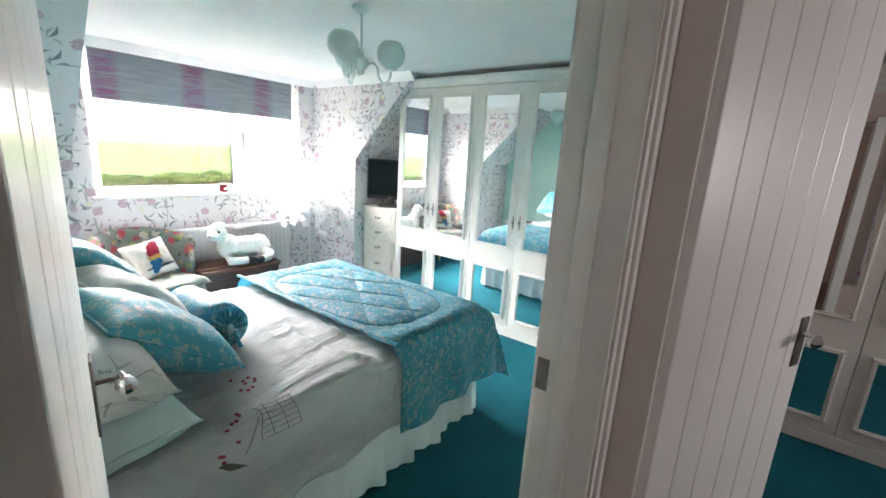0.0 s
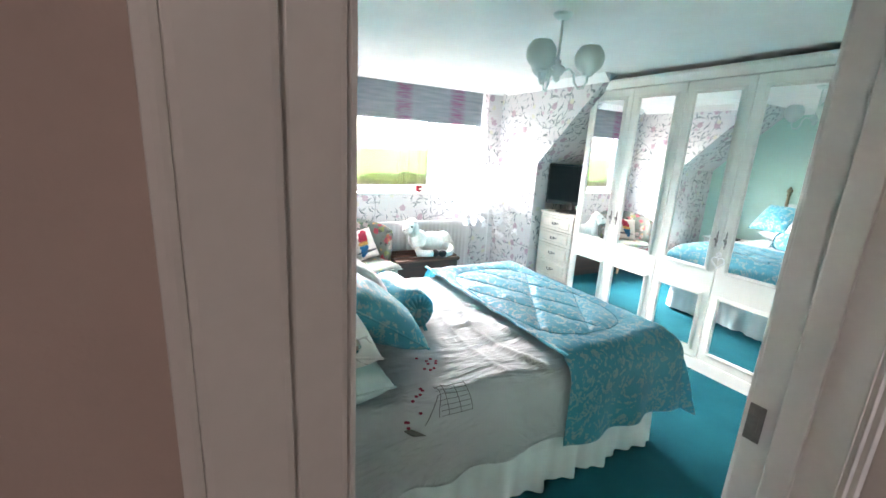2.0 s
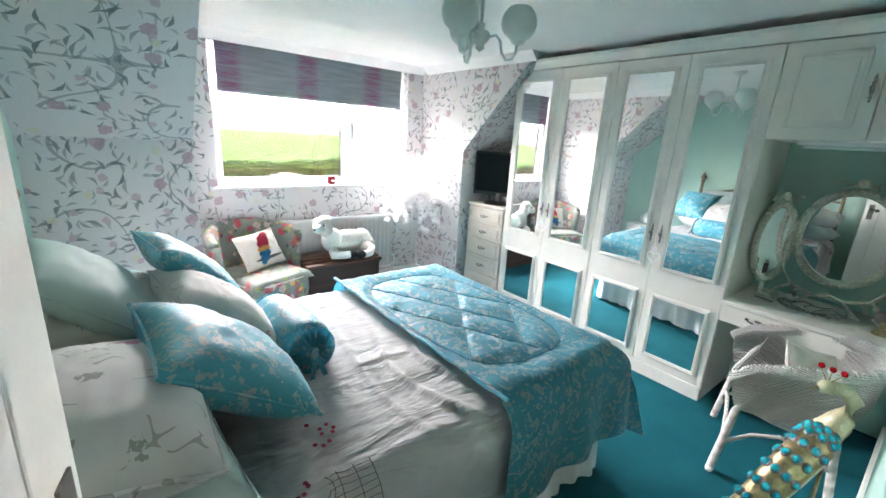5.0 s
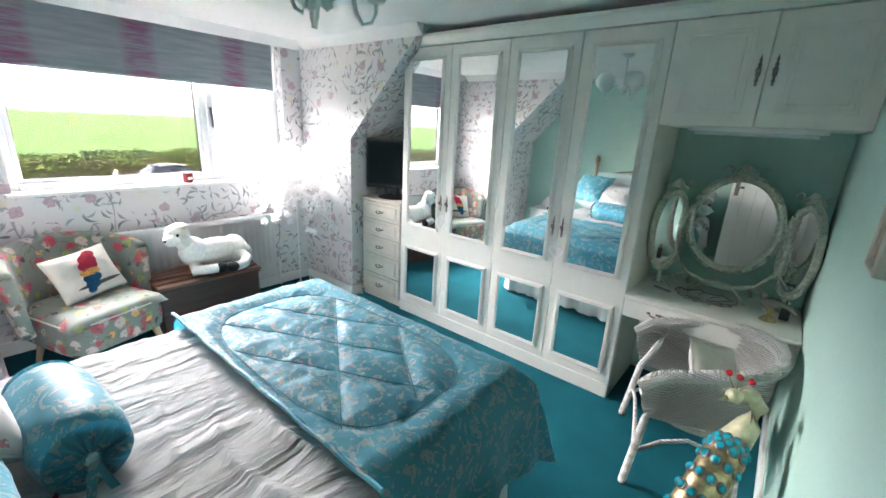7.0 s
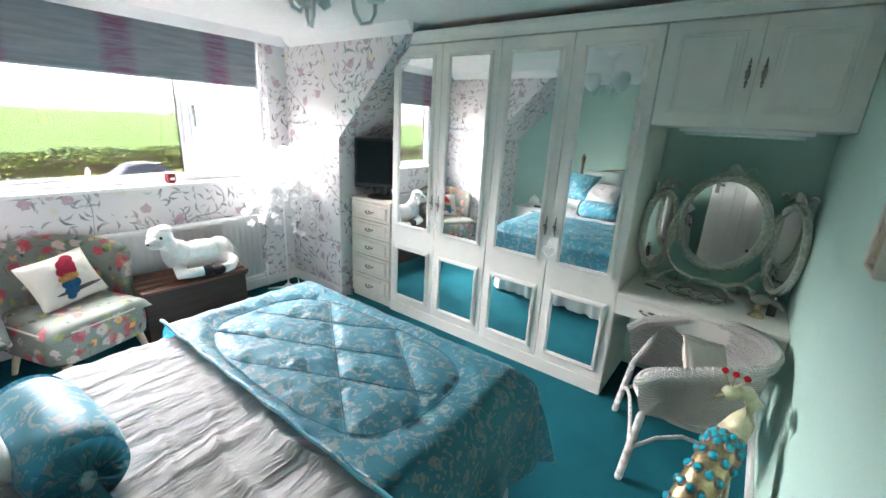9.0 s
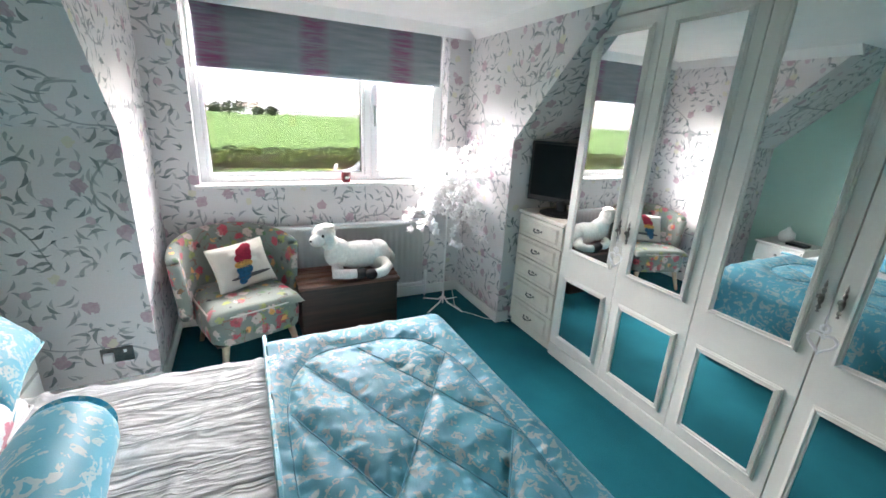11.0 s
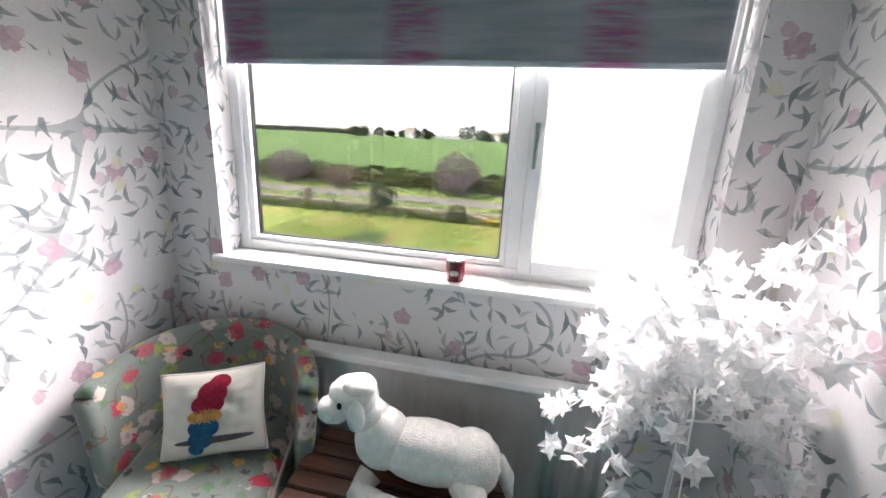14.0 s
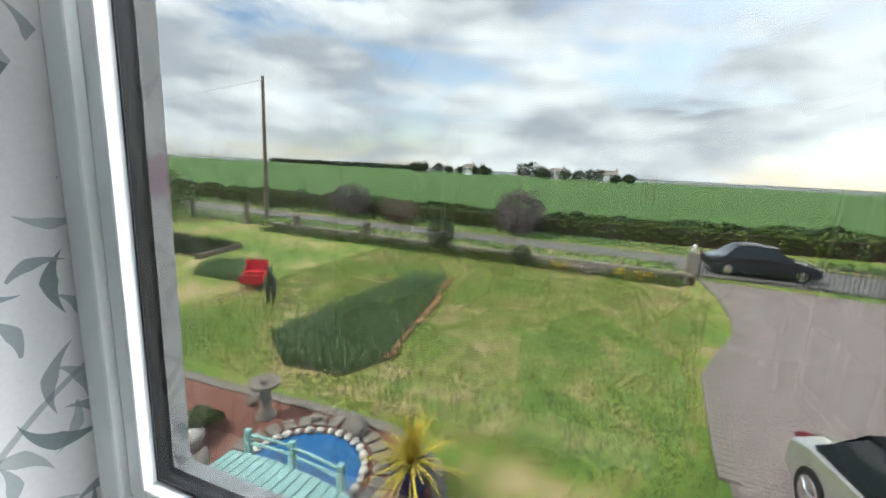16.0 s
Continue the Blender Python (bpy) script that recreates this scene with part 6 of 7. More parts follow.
# block-paved drive
KERB = [(-8.6, 3.3), (-10.1, 3.4), (-11.3, 3.5), (-13.5, 3.75), (-15.2, 4.4), (-16.6, 5.0), (-18.1, 5.3), (-20.5, 5.45), (-23.5, 5.3)]
drive = flat("driveway", KERB + [(-23.5, 22), (-4.6, 22), (-4.6, 3.0), (-7, 3.1)], GZ + 0.02, plain("jointing_sand", (0.2, 0.17, 0.15), 0.95, fine=80), "block-paved drive in weathered pink-grey bricks")
m = Nodes("paving_brick", 0.85)
rnd = m.make("ShaderNodeObjectInfo").outputs["Random"]
isl = m.make("ShaderNodeNewGeometry").outputs["Random Per Island"]
c = m.mix(0.5, m.ramp(rnd, (0.0, (0.22, 0.16, 0.15)), (1.0, (0.36, 0.3, 0.28))), m.ramp(isl, (0.0, (0.2, 0.15, 0.145)), (1.0, (0.36, 0.3, 0.28))))
m.color(m.mix(0.4, c, m.ramp(m.noise(25, 5.0), (0.3, (0.5, 0.5, 0.5)), (0.7, (1, 1, 1))), "MULTIPLY"))
m.bump(m.noise(70, 3.0), 0.4, 0.01)
M["brick"] = m.mat


def kerb_y(x):
    for (x0, y0), (x1, y1) in zip(KERB, KERB[1:]):
        if x1 <= x <= x0:
            return y0 + (y1 - y0) * (x - x0) / (x1 - x0)
    return 3.3 if x > -8.6 else 5.3


# ---- lane side, hedges and far things ----
def tuft_mesh(name, spots, size, material, parent=None, label="", flatten=1.0):
    """Many small bent leaves, two triangles each, at the spots given."""
    verts, faces = [], []
    for p in spots:
        r = Euler((random.uniform(-1.2, 1.2), random.uniform(-1.2, 1.2), random.uniform(0, 6.3))).to_matrix()
        s = size * random.uniform(0.6, 1.3)
        k = len(verts)
        for q in ((-0.5, 0, 0), (0, -0.32, 0.1), (0.5, 0, 0), (0, 0.32, 0.1)):
            verts.append(tuple(p + r @ Vector(q) * s))
        faces += [(k, k + 1, k + 2), (k, k + 2, k + 3)]
    ob = mesh_object(name, verts, faces, material, parent)
    if label:
        ob["label"] = label
    return ob


def hedge_spots(path, width, height, per_m):
    out = []
    for (x0, y0), (x1, y1) in zip(path, path[1:]):
        L = math.hypot(x1 - x0, y1 - y0)
        for _ in range(int(L * per_m)):
            t = random.random()
            x, y = x0 + (x1 - x0) * t, y0 + (y1 - y0) * t
            h = height * (0.8 + 0.35 * n3(x * 0.5, y * 0.5, 1) + 0.2 * n3(x, y * 1.7, 2))
            a = random.uniform(0, math.pi)
            out.append(Vector((x + width / 2 * math.cos(a) * random.uniform(0.7, 1.05), y + random.uniform(-0.1, 0.1), GZ + max(0.05, h * math.sin(a) ** 0.5 * random.uniform(0.75, 1.05)))))
    return out


random.seed(31)
HP = [(-33.2, -75), (-32.6, -30), (-32.6, -4), (-34.5, 10), (-38, 30), (-44, 60)]
hd = tuft_mesh("hedge", hedge_spots(HP, 1.5, 1.5, 130), 0.3, M["hedge"])
tagged(hd, "clipped hawthorn hedge along the lane", "hedge", "", "stuff")
hd2 = tuft_mesh("hedge", hedge_spots([(-36.5, -75), (-36, -30), (-37.5, 0), (-41, 15), (-60, 80)], 1.5, 1.3, 60), 0.4, M["dark_leaf"])
tagged(hd2, "darker second hedge behind", "hedge", "", "stuff")
# solid core in dark soil colour stands for the shade within the hedge
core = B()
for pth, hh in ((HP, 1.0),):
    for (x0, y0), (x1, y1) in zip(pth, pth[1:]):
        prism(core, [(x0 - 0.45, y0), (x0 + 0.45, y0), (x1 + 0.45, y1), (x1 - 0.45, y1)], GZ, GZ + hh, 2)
tagged(part("hedge_core", core, M["soil"]), "solid dark core put in as the shade inside the hedge", "hedge", "", "stuff")
rough = [Vector((random.uniform(-32, -29.6), random.uniform(-50, 30), GZ + random.uniform(0.02, 0.25))) for _ in range(5000)]
rough += [Vector((random.uniform(-26.5, -22.9), random.uniform(-30, 4.5), GZ + random.uniform(0.0, 0.12))) for _ in range(2500)]
tagged(tuft_mesh("verge_grass", rough, 0.22, M["blade"]), "rough grass of the lane verges", "grass", "", "stuff")


def bush(at, r, h, material, label, n=1400, leaf=0.14, twiggy=False):
    b = thing("bush", (at[0], at[1], GZ), label, "bush")
    bm = B()
    for i in range(9):
        a = i / 9 * math.tau
        tube(bm, [(0.08 * math.cos(a), 0.08 * math.sin(a), 0), (0.45 * r * math.cos(a), 0.45 * r * math.sin(a), h * 0.45), (0.7 * r * math.cos(a + 0.3), 0.7 * r * math.sin(a + 0.3), h * 0.8)], [0.05, 0.035, 0.012], 5)
    part("stems", bm, M["pole"], b)
    spots = []
    for i in range(n):
        v = Vector((random.gauss(0, 1), random.gauss(0, 1), random.gauss(0, 1))).normalized()
        k = random.uniform(0.55, 1.0) * (1 + 0.25 * n3(v.x * 2 + at[0], v.y * 2, v.z * 2 + at[1]))
        spots.append(Vector((v.x * r * k, v.y * r * k, h * 0.52 + v.z * h * 0.5 * k)))
    part_ob = tuft_mesh("crown", spots, leaf, material, b)
    part_ob["kind"] = "stuff"
    if twiggy:
        bm = B()
        for i in range(160):
            a, e = random.uniform(0, math.tau), random.uniform(0.2, 1.4)
            d = Vector((math.cos(a) * math.cos(e) * r * 1.1, math.sin(a) * math.cos(e) * r * 1.1, math.sin(e) * h))
            rod(bm, d * 0.2, d * random.uniform(0.8, 1.1), 0.012, 0.004, 4)
        part("twigs", bm, M["twig"], b)
    return b


bush((-30.7, -17.2), 1.7, 2.5, M["lilac"], "rounded lilac bush in purple bloom by the lane", 2200, 0.17)
bush((-29.9, -12.6), 1.7, 1.9, M["twig"], "bare brown twiggy bush by the lane", 1000, 0.12, True)
bush((-30.6, -4.0), 1.8, 3.0, M["lilac"], "tall dense lilac bush by the lane", 2600, 0.17)
bush((-22.3, -6.1), 0.75, 1.9, M["dark_leaf"], "upright dark shrub beside the garden wall", 1200, 0.12)
bush((-21.0, -25.5), 2.6, 3.2, M["hedge"], "large soft green bush beside the field gate", 3000, 0.2)
bush((-21.9, -2.0), 0.5, 0.9, M["dark_leaf"], "small evergreen shrub at the wall", 500, 0.1)
bush((-31, -25), 1.6, 1.6, M["hedge"], "low willow bush on the verge", 1200, 0.16)

pole = thing("utility_pole", (-25.9, -20.9, GZ), "tall weathered wooden utility pole by the lane", "utility pole")
part("shaft", rod(B(), (0, 0, 0), (0, 0, 9.4), 0.15, 0.1, 12), M["pole"], pole)
part("cap", rod(B(), (0, 0, 9.4), (0, 0, 9.46), 0.12, 0.06, 10), M["galv"], pole)
part("wire", tube(B(), [(0, 0, 9.2), (-4, -16, 8.7), (-8, -34, 9.0)], 0.012, 4), M["rail_black"], pole)

fg = thing("field_gate", (-22.85, -21.8, GZ), "galvanised five-bar field gate, closed", "gate")
for s in (-1, 1):
    part("post", block((-0.1, s * 2.4 - 0.1, 0), (0.1, s * 2.4 + 0.1, 1.3), 0.02), M["pole"], fg, "square timber post")
for i in range(6):
    part("bar", rod(B(), (0, -2.25, 0.2 + i * 0.18), (0, 2.25, 0.2 + i * 0.18), 0.022), M["galv"], fg)
for y in (-2.25, -1.1, 0, 1.1, 2.25):
    part("upright", rod(B(), (0, y, 0.18), (0, y, 1.13), 0.022), M["galv"], fg)

# drystone garden wall with planting
wall = thing("garden_wall", (-22.4, -6.2, GZ), "low mossy drystone garden wall", "wall")
part("core", block((-0.14, -10.8, 0), (0.14, 11.0, 0.36)), M["soil"], wall)
stone_meshes = []
for i in range(5):
    bm = block((-0.2, -0.19, -0.075), (0.2, 0.19, 0.075), 0.03)
    for v in bm.verts:
        v.co *= 1 + 0.22 * n3(v.co.x * 9 + i, v.co.y * 9, v.co.z * 9)
    me = bpy.data.meshes.new("stone")
    bm.to_mesh(me)
    bm.free()
    me.materials.append(M["stone"])
    stone_meshes.append(me)
random.seed(5)
k = 0
for lay in range(3):
    y = -10.8 + 0.15 * lay
    while y < 10.9:
        s = random.uniform(0.8, 1.25)
        if k < 240 or lay == 2:
            ob = new("stone", random.choice(stone_meshes))
            ob.parent = wall
            ob.matrix_basis = pose(random.uniform(-0.02, 0.02), y, 0.08 + 0.15 * lay, random.uniform(-6, 6), random.uniform(-6, 6), random.uniform(-10, 10)) @ Matrix.Diagonal((1, s * 0.8, 1, 1))
        k += 1
        y += 0.29 * s
for y in (-15.1, -10.4):
    p = thing("gate_pier", (-22.4, y, GZ), "short sawn timber post in the wall line", "post", "wall posts")
    part("shaft", rod(B(), (0, 0, 0), (0, 0, 1.0), 0.22, 0.2, 12), M["pole"], p)
    part("cap", rod(B(), (0, 0, 1.0), (0, 0, 1.04), 0.2, 0.17, 12), M["stone"], p)
random.seed(17)
tagged(tuft_mesh("border_plants", [Vector((-22.0 + random.gauss(0, 0.25), random.uniform(-17, 4.4), GZ + abs(random.gauss(0, 0.2)))) for _ in range(5200)], 0.16, M["hedge"]), "low border plants along the garden wall", "plants", "", "stuff")
tagged(tuft_mesh("border_flowers", [Vector((-21.9 + random.gauss(0, 0.25), random.choice((0.4, 0.8, 1.1, -1.0)) + random.gauss(0, 0.3), GZ + random.uniform(0.15, 0.5))) for _ in range(240)], 0.12, M["bloom"]), "pink and white border flowers", "flowers", "", "stuff")
tagged(tuft_mesh("yellow_flowers", [Vector((-21.7 + random.gauss(0, 0.15), random.choice((-0.3, 3.0, 2.2)) + random.gauss(0, 0.2), GZ + random.uniform(0.1, 0.45))) for _ in range(170)], 0.12, M["yellow_bloom"]), "yellow border flowers", "flowers", "", "stuff")

# iron gates
pier = thing("stone_gatepost", (-23.6, 4.9, GZ), "stone gatepost with a white lantern", "gatepost")
part("shaft", block((-0.22, -0.22, 0), (0.22, 0.22, 1.15), 0.03), M["stone"], pier)
part("lantern", ball(B(), (0, 0, 1.32), (0.1, 0.1, 0.2), 12, 8), M["white"], pier, "white globe lantern")
for gi, (y0, y1, x0, x1) in enumerate(((5.2, 8.7, -23.75, -24.1), (8.9, 12.4, -24.1, -23.7))):
    g = thing("iron_gate", ((x0 + x1) / 2, (y0 + y1) / 2, GZ), "black iron driveway gate with spear-topped bars", "gate", "driveway gates", turn=math.degrees(math.atan2(y1 - y0, x1 - x0)) - 90)
    L = (y1 - y0) / 2
    for z in (0.12, 0.85, 1.0):
        part("rail", block((-0.02, -L, z), (0.02, L, z + 0.04), 0.004), M["rail_black"], g)
    for i in range(25):
        y = -L + 2 * L * i / 24
        bm = rod(B(), (0, y, 0.1), (0, y, 1.08), 0.012 if i % 24 else 0.035, None, 6)
        rod(bm, (0, y, 1.08), (0, y, 1.17), 0.022, 0.002, 6)
        part("bar", bm, M["rail_black"], g)


def car(at, turn, length, paint, roof_mat, label, soft):
    """A small car along x: a shaped body, cabin, lights and four wheels."""
    c = thing("car", (*at, GZ + 0.02), label, "car", turn=turn)
    W, h = 0.84, 0.9
    L = length / 2
    prof = [(-L, 0.35), (-L + 0.05, 0.75), (-L + 0.5, 0.88), (-0.3 * L, h), (0.45 * L, h + 0.0), (L - 0.35, 0.78), (L, 0.55), (L - 0.02, 0.3), (L - 0.3, 0.2), (-L + 0.3, 0.2)]
    bm = B()
    cols = []
    for k in range(9):
        y = -W + 2 * W * k / 8
        e = 1 - 0.1 * abs(y / W) ** 4
        cols.append([bm.verts.new((x * (1 - 0.05 * abs(y / W) ** 4), y, 0.2 + (z - 0.2) * e)) for x, z in prof])
    for a, b in zip(cols, cols[1:]):
        for i in range(len(prof)):
            j = (i + 1) % len(prof)
            bm.faces.new((a[i], b[i], b[j], a[j]))
    bm.faces.new(cols[0][::-1])
    bm.faces.new(cols[-1])
    bmesh.ops.bevel(bm, geom=bm.edges[:], offset=0.02, segments=1, affect="EDGES")
    part("body", bm, paint, c)
    cab = [(-0.72 * L, h - 0.06), (-0.45 * L, 1.36), (-0.05 * L, 1.42), (0.2 * L, 1.34), (0.5 * L, h - 0.06)]
    bm = B()
    cols = []
    for k in range(7):
        y = -1 + 2 * k / 6
        cols.append([bm.verts.new((x, y * (W - 0.05 - 0.16 * (z - 0.84) / 0.5), z - 0.05 * y ** 4 * (z > 1))) for x, z in cab])
    for a, b in zip(cols, cols[1:]):
        for i in range(len(cab) - 1):
            bm.faces.new((a[i], b[i], b[i + 1], a[i + 1]))
    bm.faces.new(cols[0])
    bm.faces.new(cols[-1][::-1])
    part("cabin_glass", bm, M["car_glass"], c, "tinted windows")
    bm = B()
    rf = [(-0.7 * L, h), (-0.47 * L, 1.375), (-0.05 * L, 1.435), (0.22 * L, 1.355)] if soft else [(-0.47 * L, 1.37), (-0.25 * L, 1.425), (-0.05 * L, 1.435), (0.22 * L, 1.355)]
    grid(bm, len(rf), 7, lambda u, v: Vector((rf[round(u * 3)][0], (2 * v - 1) * (W - 0.1 - (0.14 if rf[round(u * 3)][1] > 1.2 else 0.0)), rf[round(u * 3)][1] + 0.012 - 0.04 * (2 * v - 1) ** 4)), 0.02)
    part("roof", bm, roof_mat, c)
    for sx in (-0.62, 0.62):
        for sy in (-1, 1):
            w = part("wheel", rod(B(), (sx * L, sy * (W - 0.17), 0.3), (sx * L, sy * (W + 0.01), 0.3), 0.3, None, 22), M["tyre"], c)
            bm = rod(B(), (sx * L, sy * (W + 0.005), 0.3), (sx * L, sy * (W + 0.02), 0.3), 0.2, None, 20)
            for i in range(5):
                a = i * math.tau / 5
                rod(bm, (sx * L, sy * (W + 0.018), 0.3), (sx * L + 0.17 * math.cos(a), sy * (W + 0.03), 0.3 + 0.17 * math.sin(a)), 0.03, 0.025, 6)
            part("rim", bm, M["chrome"], w, "alloy rim")
    for sy in (-1, 1):
        part("headlight", ball(B(), (L - 0.14, sy * 0.6, 0.62), (0.12, 0.14, 0.07), 10, 6), M["chrome"], c)
        part("tail_light", ball(B(), (-L + 0.06, sy * 0.62, 0.7), (0.05, 0.13, 0.07), 10, 6), M["red_glass"], c)
        part("wing_mirror", ball(B(), (0.42 * L, sy * (W + 0.08), 0.95), (0.06, 0.09, 0.06), 8, 6), paint, c)
    return c


car((-26.2, 7.9), 92, 4.35, M["car_navy"], M["car_navy"], "dark blue hatchback parked on the lane by the gates", False)
car((-8.9, 5.15), 8, 3.7, M["car_silver"], M["soft_top"], "silver convertible with a black soft top on the drive", True)

# ---- lawn ornaments and beds ----
BED = [(-10.1, -3.0), (-11.1, -2.6), (-14.0, -3.1), (-17.7, -3.8), (-17.4, -5.0), (-14.2, -5.3), (-10.8, -5.5), (-9.9, -4.3)]
flat("flower_bed", BED, GZ + 0.02, M["soil"], "bed of daffodil leaves in the lawn", 0.06)


def inside(p, poly):
    x, y = p
    hit = False
    for (x0, y0), (x1, y1) in zip(poly, poly[1:] + poly[:1]):
        if (y0 > y) != (y1 > y) and x < (x1 - x0) * (y - y0) / (y1 - y0) + x0:
            hit = not hit
    return hit


def blades(name, poly, n, h, w, material, label):
    xs, ys = [p[0] for p in poly], [p[1] for p in poly]
    verts, faces = [], []
    while n > 0:
        x, y = random.uniform(min(xs), max(xs)), random.uniform(min(ys), max(ys))
        if not inside((x, y), poly):
            continue
        n -= 1
        a = random.uniform(0, math.tau)
        hh, lean = h * random.uniform(0.5, 1.2), random.uniform(0.1, 0.5) * h
        dx, dy = math.cos(a), math.sin(a)
        k = len(verts)
        for t, ww in ((0, 1), (0.55, 0.9), (1, 0.1)):
            for s in (-1, 1):
                verts.append((x + dx * lean * t * t - dy * s * w * ww, y + dy * lean * t * t + dx * s * w * ww, GZ + 0.01 + hh * t))
        faces += [(k, k + 1, k + 3, k + 2), (k + 2, k + 3, k + 5, k + 4)]
    return tagged(mesh_object(name, verts, faces, material), label, "plants", "", "stuff")


random.seed(41)
blades("daffodil_leaves", BED, 9000, 0.36, 0.012, M["blade"], "long green daffodil leaves in the lawn bed")
blades("daffodil_leaves", [(-13.6, -9.4), (-15.6, -10.6), (-15.0, -12.4), (-13.4, -11.6)], 2600, 0.36, 0.012, M["blade"], "clump of long green leaves by the sleigh")
blades("lavender_bed", [(-15.2, -13.6), (-17.6, -14.2), (-17.4, -18.5), (-15.0, -18.0)], 2500, 0.4, 0.014, M["dark_leaf"], "raised bed of grey-green plants")
tagged(tuft_mesh("daffodils", [Vector((random.uniform(-17.4, -11), random.uniform(-5, -3.2), GZ + random.uniform(0.3, 0.42))) for _ in range(45)], 0.08, M["yellow_bloom"]), "scattered daffodil flowers", "flowers", "", "stuff")
flat("bed_edge", [(-15.0, -13.5), (-17.7, -14.1), (-17.7, -14.25), (-15.0, -13.65)], GZ + 0.2, M["pole"], "timber edge of the raised bed", 0.22)
edge = thing("stone_edging", (-14.4, -3.0, GZ), "orange-brown stones edging the flower bed", "edging")
M["ochre"] = plain("ochre_stone", (0.42, 0.24, 0.12), 0.9, vary=0.3, scale=8, bump=0.5)
for i in range(34):
    t = i / 33
    bm = ball(B(), (3.3 - 6.6 * t + random.uniform(-0.05, 0.05), 0.42 - 1.15 * t + random.uniform(-0.1, 0.1), 0.05), (random.uniform(0.08, 0.16), random.uniform(0.07, 0.12), 0.07), 8, 6)
    part("stone", bm, M["ochre"], edge)

sl = thing("garden_sleigh", (-13.5, -8.9, GZ), "red painted wooden sleigh on the lawn", "sleigh", turn=35)
part("floor_board", block((-0.45, -0.3, 0.2), (0.45, 0.3, 0.24), 0.01), M["red_paint"], sl)
for s in (-1, 1):
    part("side_panel", prism(B(), [(-0.5, 0.22), (0.42, 0.22), (0.5, 0.5), (0.1, 0.42), (-0.3, 0.5), (-0.58, 0.78)], s * 0.3, s * 0.34, 1), M["red_paint"], sl)
    part("runner", tube(B(), [(-0.6, s * 0.26, 0.03), (0.45, s * 0.26, 0.03), (0.6, s * 0.26, 0.1), (0.62, s * 0.26, 0.22)], 0.022, 6), M["rail_black"], sl)
part("back_panel", block((-0.56, -0.3, 0.22), (-0.5, 0.3, 0.78), 0.01), M["red_paint"], sl)
part("front_panel", block((0.42, -0.3, 0.22), (0.48, 0.3, 0.5), 0.01), M["red_paint"], sl)
part("bench", block((-0.5, -0.3, 0.42), (-0.1, 0.3, 0.46), 0.01), M["red_paint"], sl)

bm = B()  # reindeer figure, one plain mesh
ball(bm, (0, 0, 0.62), (0.34, 0.13, 0.15), 16, 10)
tube(bm, [(0.26, 0, 0.68), (0.38, 0, 0.88), (0.42, 0, 1.0)], [0.1, 0.07, 0.06], 10)
ball(bm, (0.5, 0, 1.02), (0.13, 0.055, 0.06), 12, 8)
for sx, sy in ((-0.24, -0.08), (-0.24, 0.08), (0.22, -0.08), (0.22, 0.08)):
    tube(bm, [(sx, sy, 0.58), (sx - 0.02, sy, 0.3), (sx + 0.01, sy, 0.0)], [0.06, 0.03, 0.025], 8)
for s in (-1, 1):
    tube(bm, [(0.42, s * 0.03, 1.06), (0.34, s * 0.12, 1.2), (0.3, s * 0.2, 1.34)], 0.013, 6)
    tube(bm, [(0.35, s * 0.11, 1.18), (0.44, s * 0.16, 1.28)], 0.011, 6)
    tube(bm, [(0.31, s * 0.18, 1.3), (0.2, s * 0.24, 1.32)], 0.011, 6)
    ball(bm, (0.4, s * 0.09, 1.05), (0.02, 0.05, 0.025), 8, 5)
deer = tagged(smooth(part("reindeer_statue", bm, M["bronze"])), "dark metal reindeer statue in front of the sleigh", "statue")
deer.matrix_world = pose(-12.75, -7.45, GZ, 0, 0, 40)

# mulched border with the pond
MUL = [(-8.6, -7.0), (-8.7, -4.6), (-8.9, -2.6), (-8.95, -1.3), (-8.5, -0.4), (-7.6, 0.1), (-4.6, 0.1), (-4.6, -7)]
flat("mulch_border", MUL, GZ + 0.015, M["mulch"], "border of red bark chips below the window", 0.06)
ed = thing("brick_edging", (-8.8, -3, GZ), "grey brick edging between lawn and border", "edging")
pts = [Vector((*p, 0)) for p in ((-8.7, -7.0), (-8.8, -4.6), (-9.0, -2.6), (-9.05, -1.3), (-8.6, -0.35), (-7.6, 0.15))]
for a, b in zip(pts, pts[1:]):
    n = max(1, int((b - a).length / 0.11))
    an = math.degrees(math.atan2(b.y - a.y, b.x - a.x))
    for i in range(n):
        p = a.lerp(b, (i + 0.5) / n) - Vector((-8.8, -3, 0))
        ob = part("brick", block((-0.05, -0.1, 0), (0.05, 0.1, 0.05), 0.008), M["stone"], ed)
        ob.matrix_basis = pose(p.x, p.y, 0.0, 0, 0, an + random.uniform(-3, 3))

PX, PY = -7.75, -1.95
pond = thing("pond", (PX, PY, GZ), "small round pond filled with blue gravel", "pond")
bm = B()
bmesh.ops.create_circle(bm, cap_ends=True, segments=40, radius=0.78, matrix=Matrix.Translation((0, 0, 0.03)))
part("blue_gravel", bm, M["blue_gravel"], pond, "bright blue glass gravel")
for i in range(32):
    a = i / 32 * math.tau
    r = random.uniform(0.06, 0.09)
    ob = part("pebble", ball(B(), (0.82 * math.cos(a), 0.82 * math.sin(a), 0.06), (r, r * 0.8, r * 0.6), 9, 6), M["pebble"], pond)
for i in range(28):
    a = i / 28 * math.tau
    ob = part("slab", block((-0.09, -0.12, 0), (0.09, 0.12, 0.06), 0.01), M["stone"], pond)
    ob.matrix_basis = pose(1.06 * math.cos(a), 1.06 * math.sin(a), 0.0, 0, 0, math.degrees(a) + 90 + random.uniform(-4, 4))

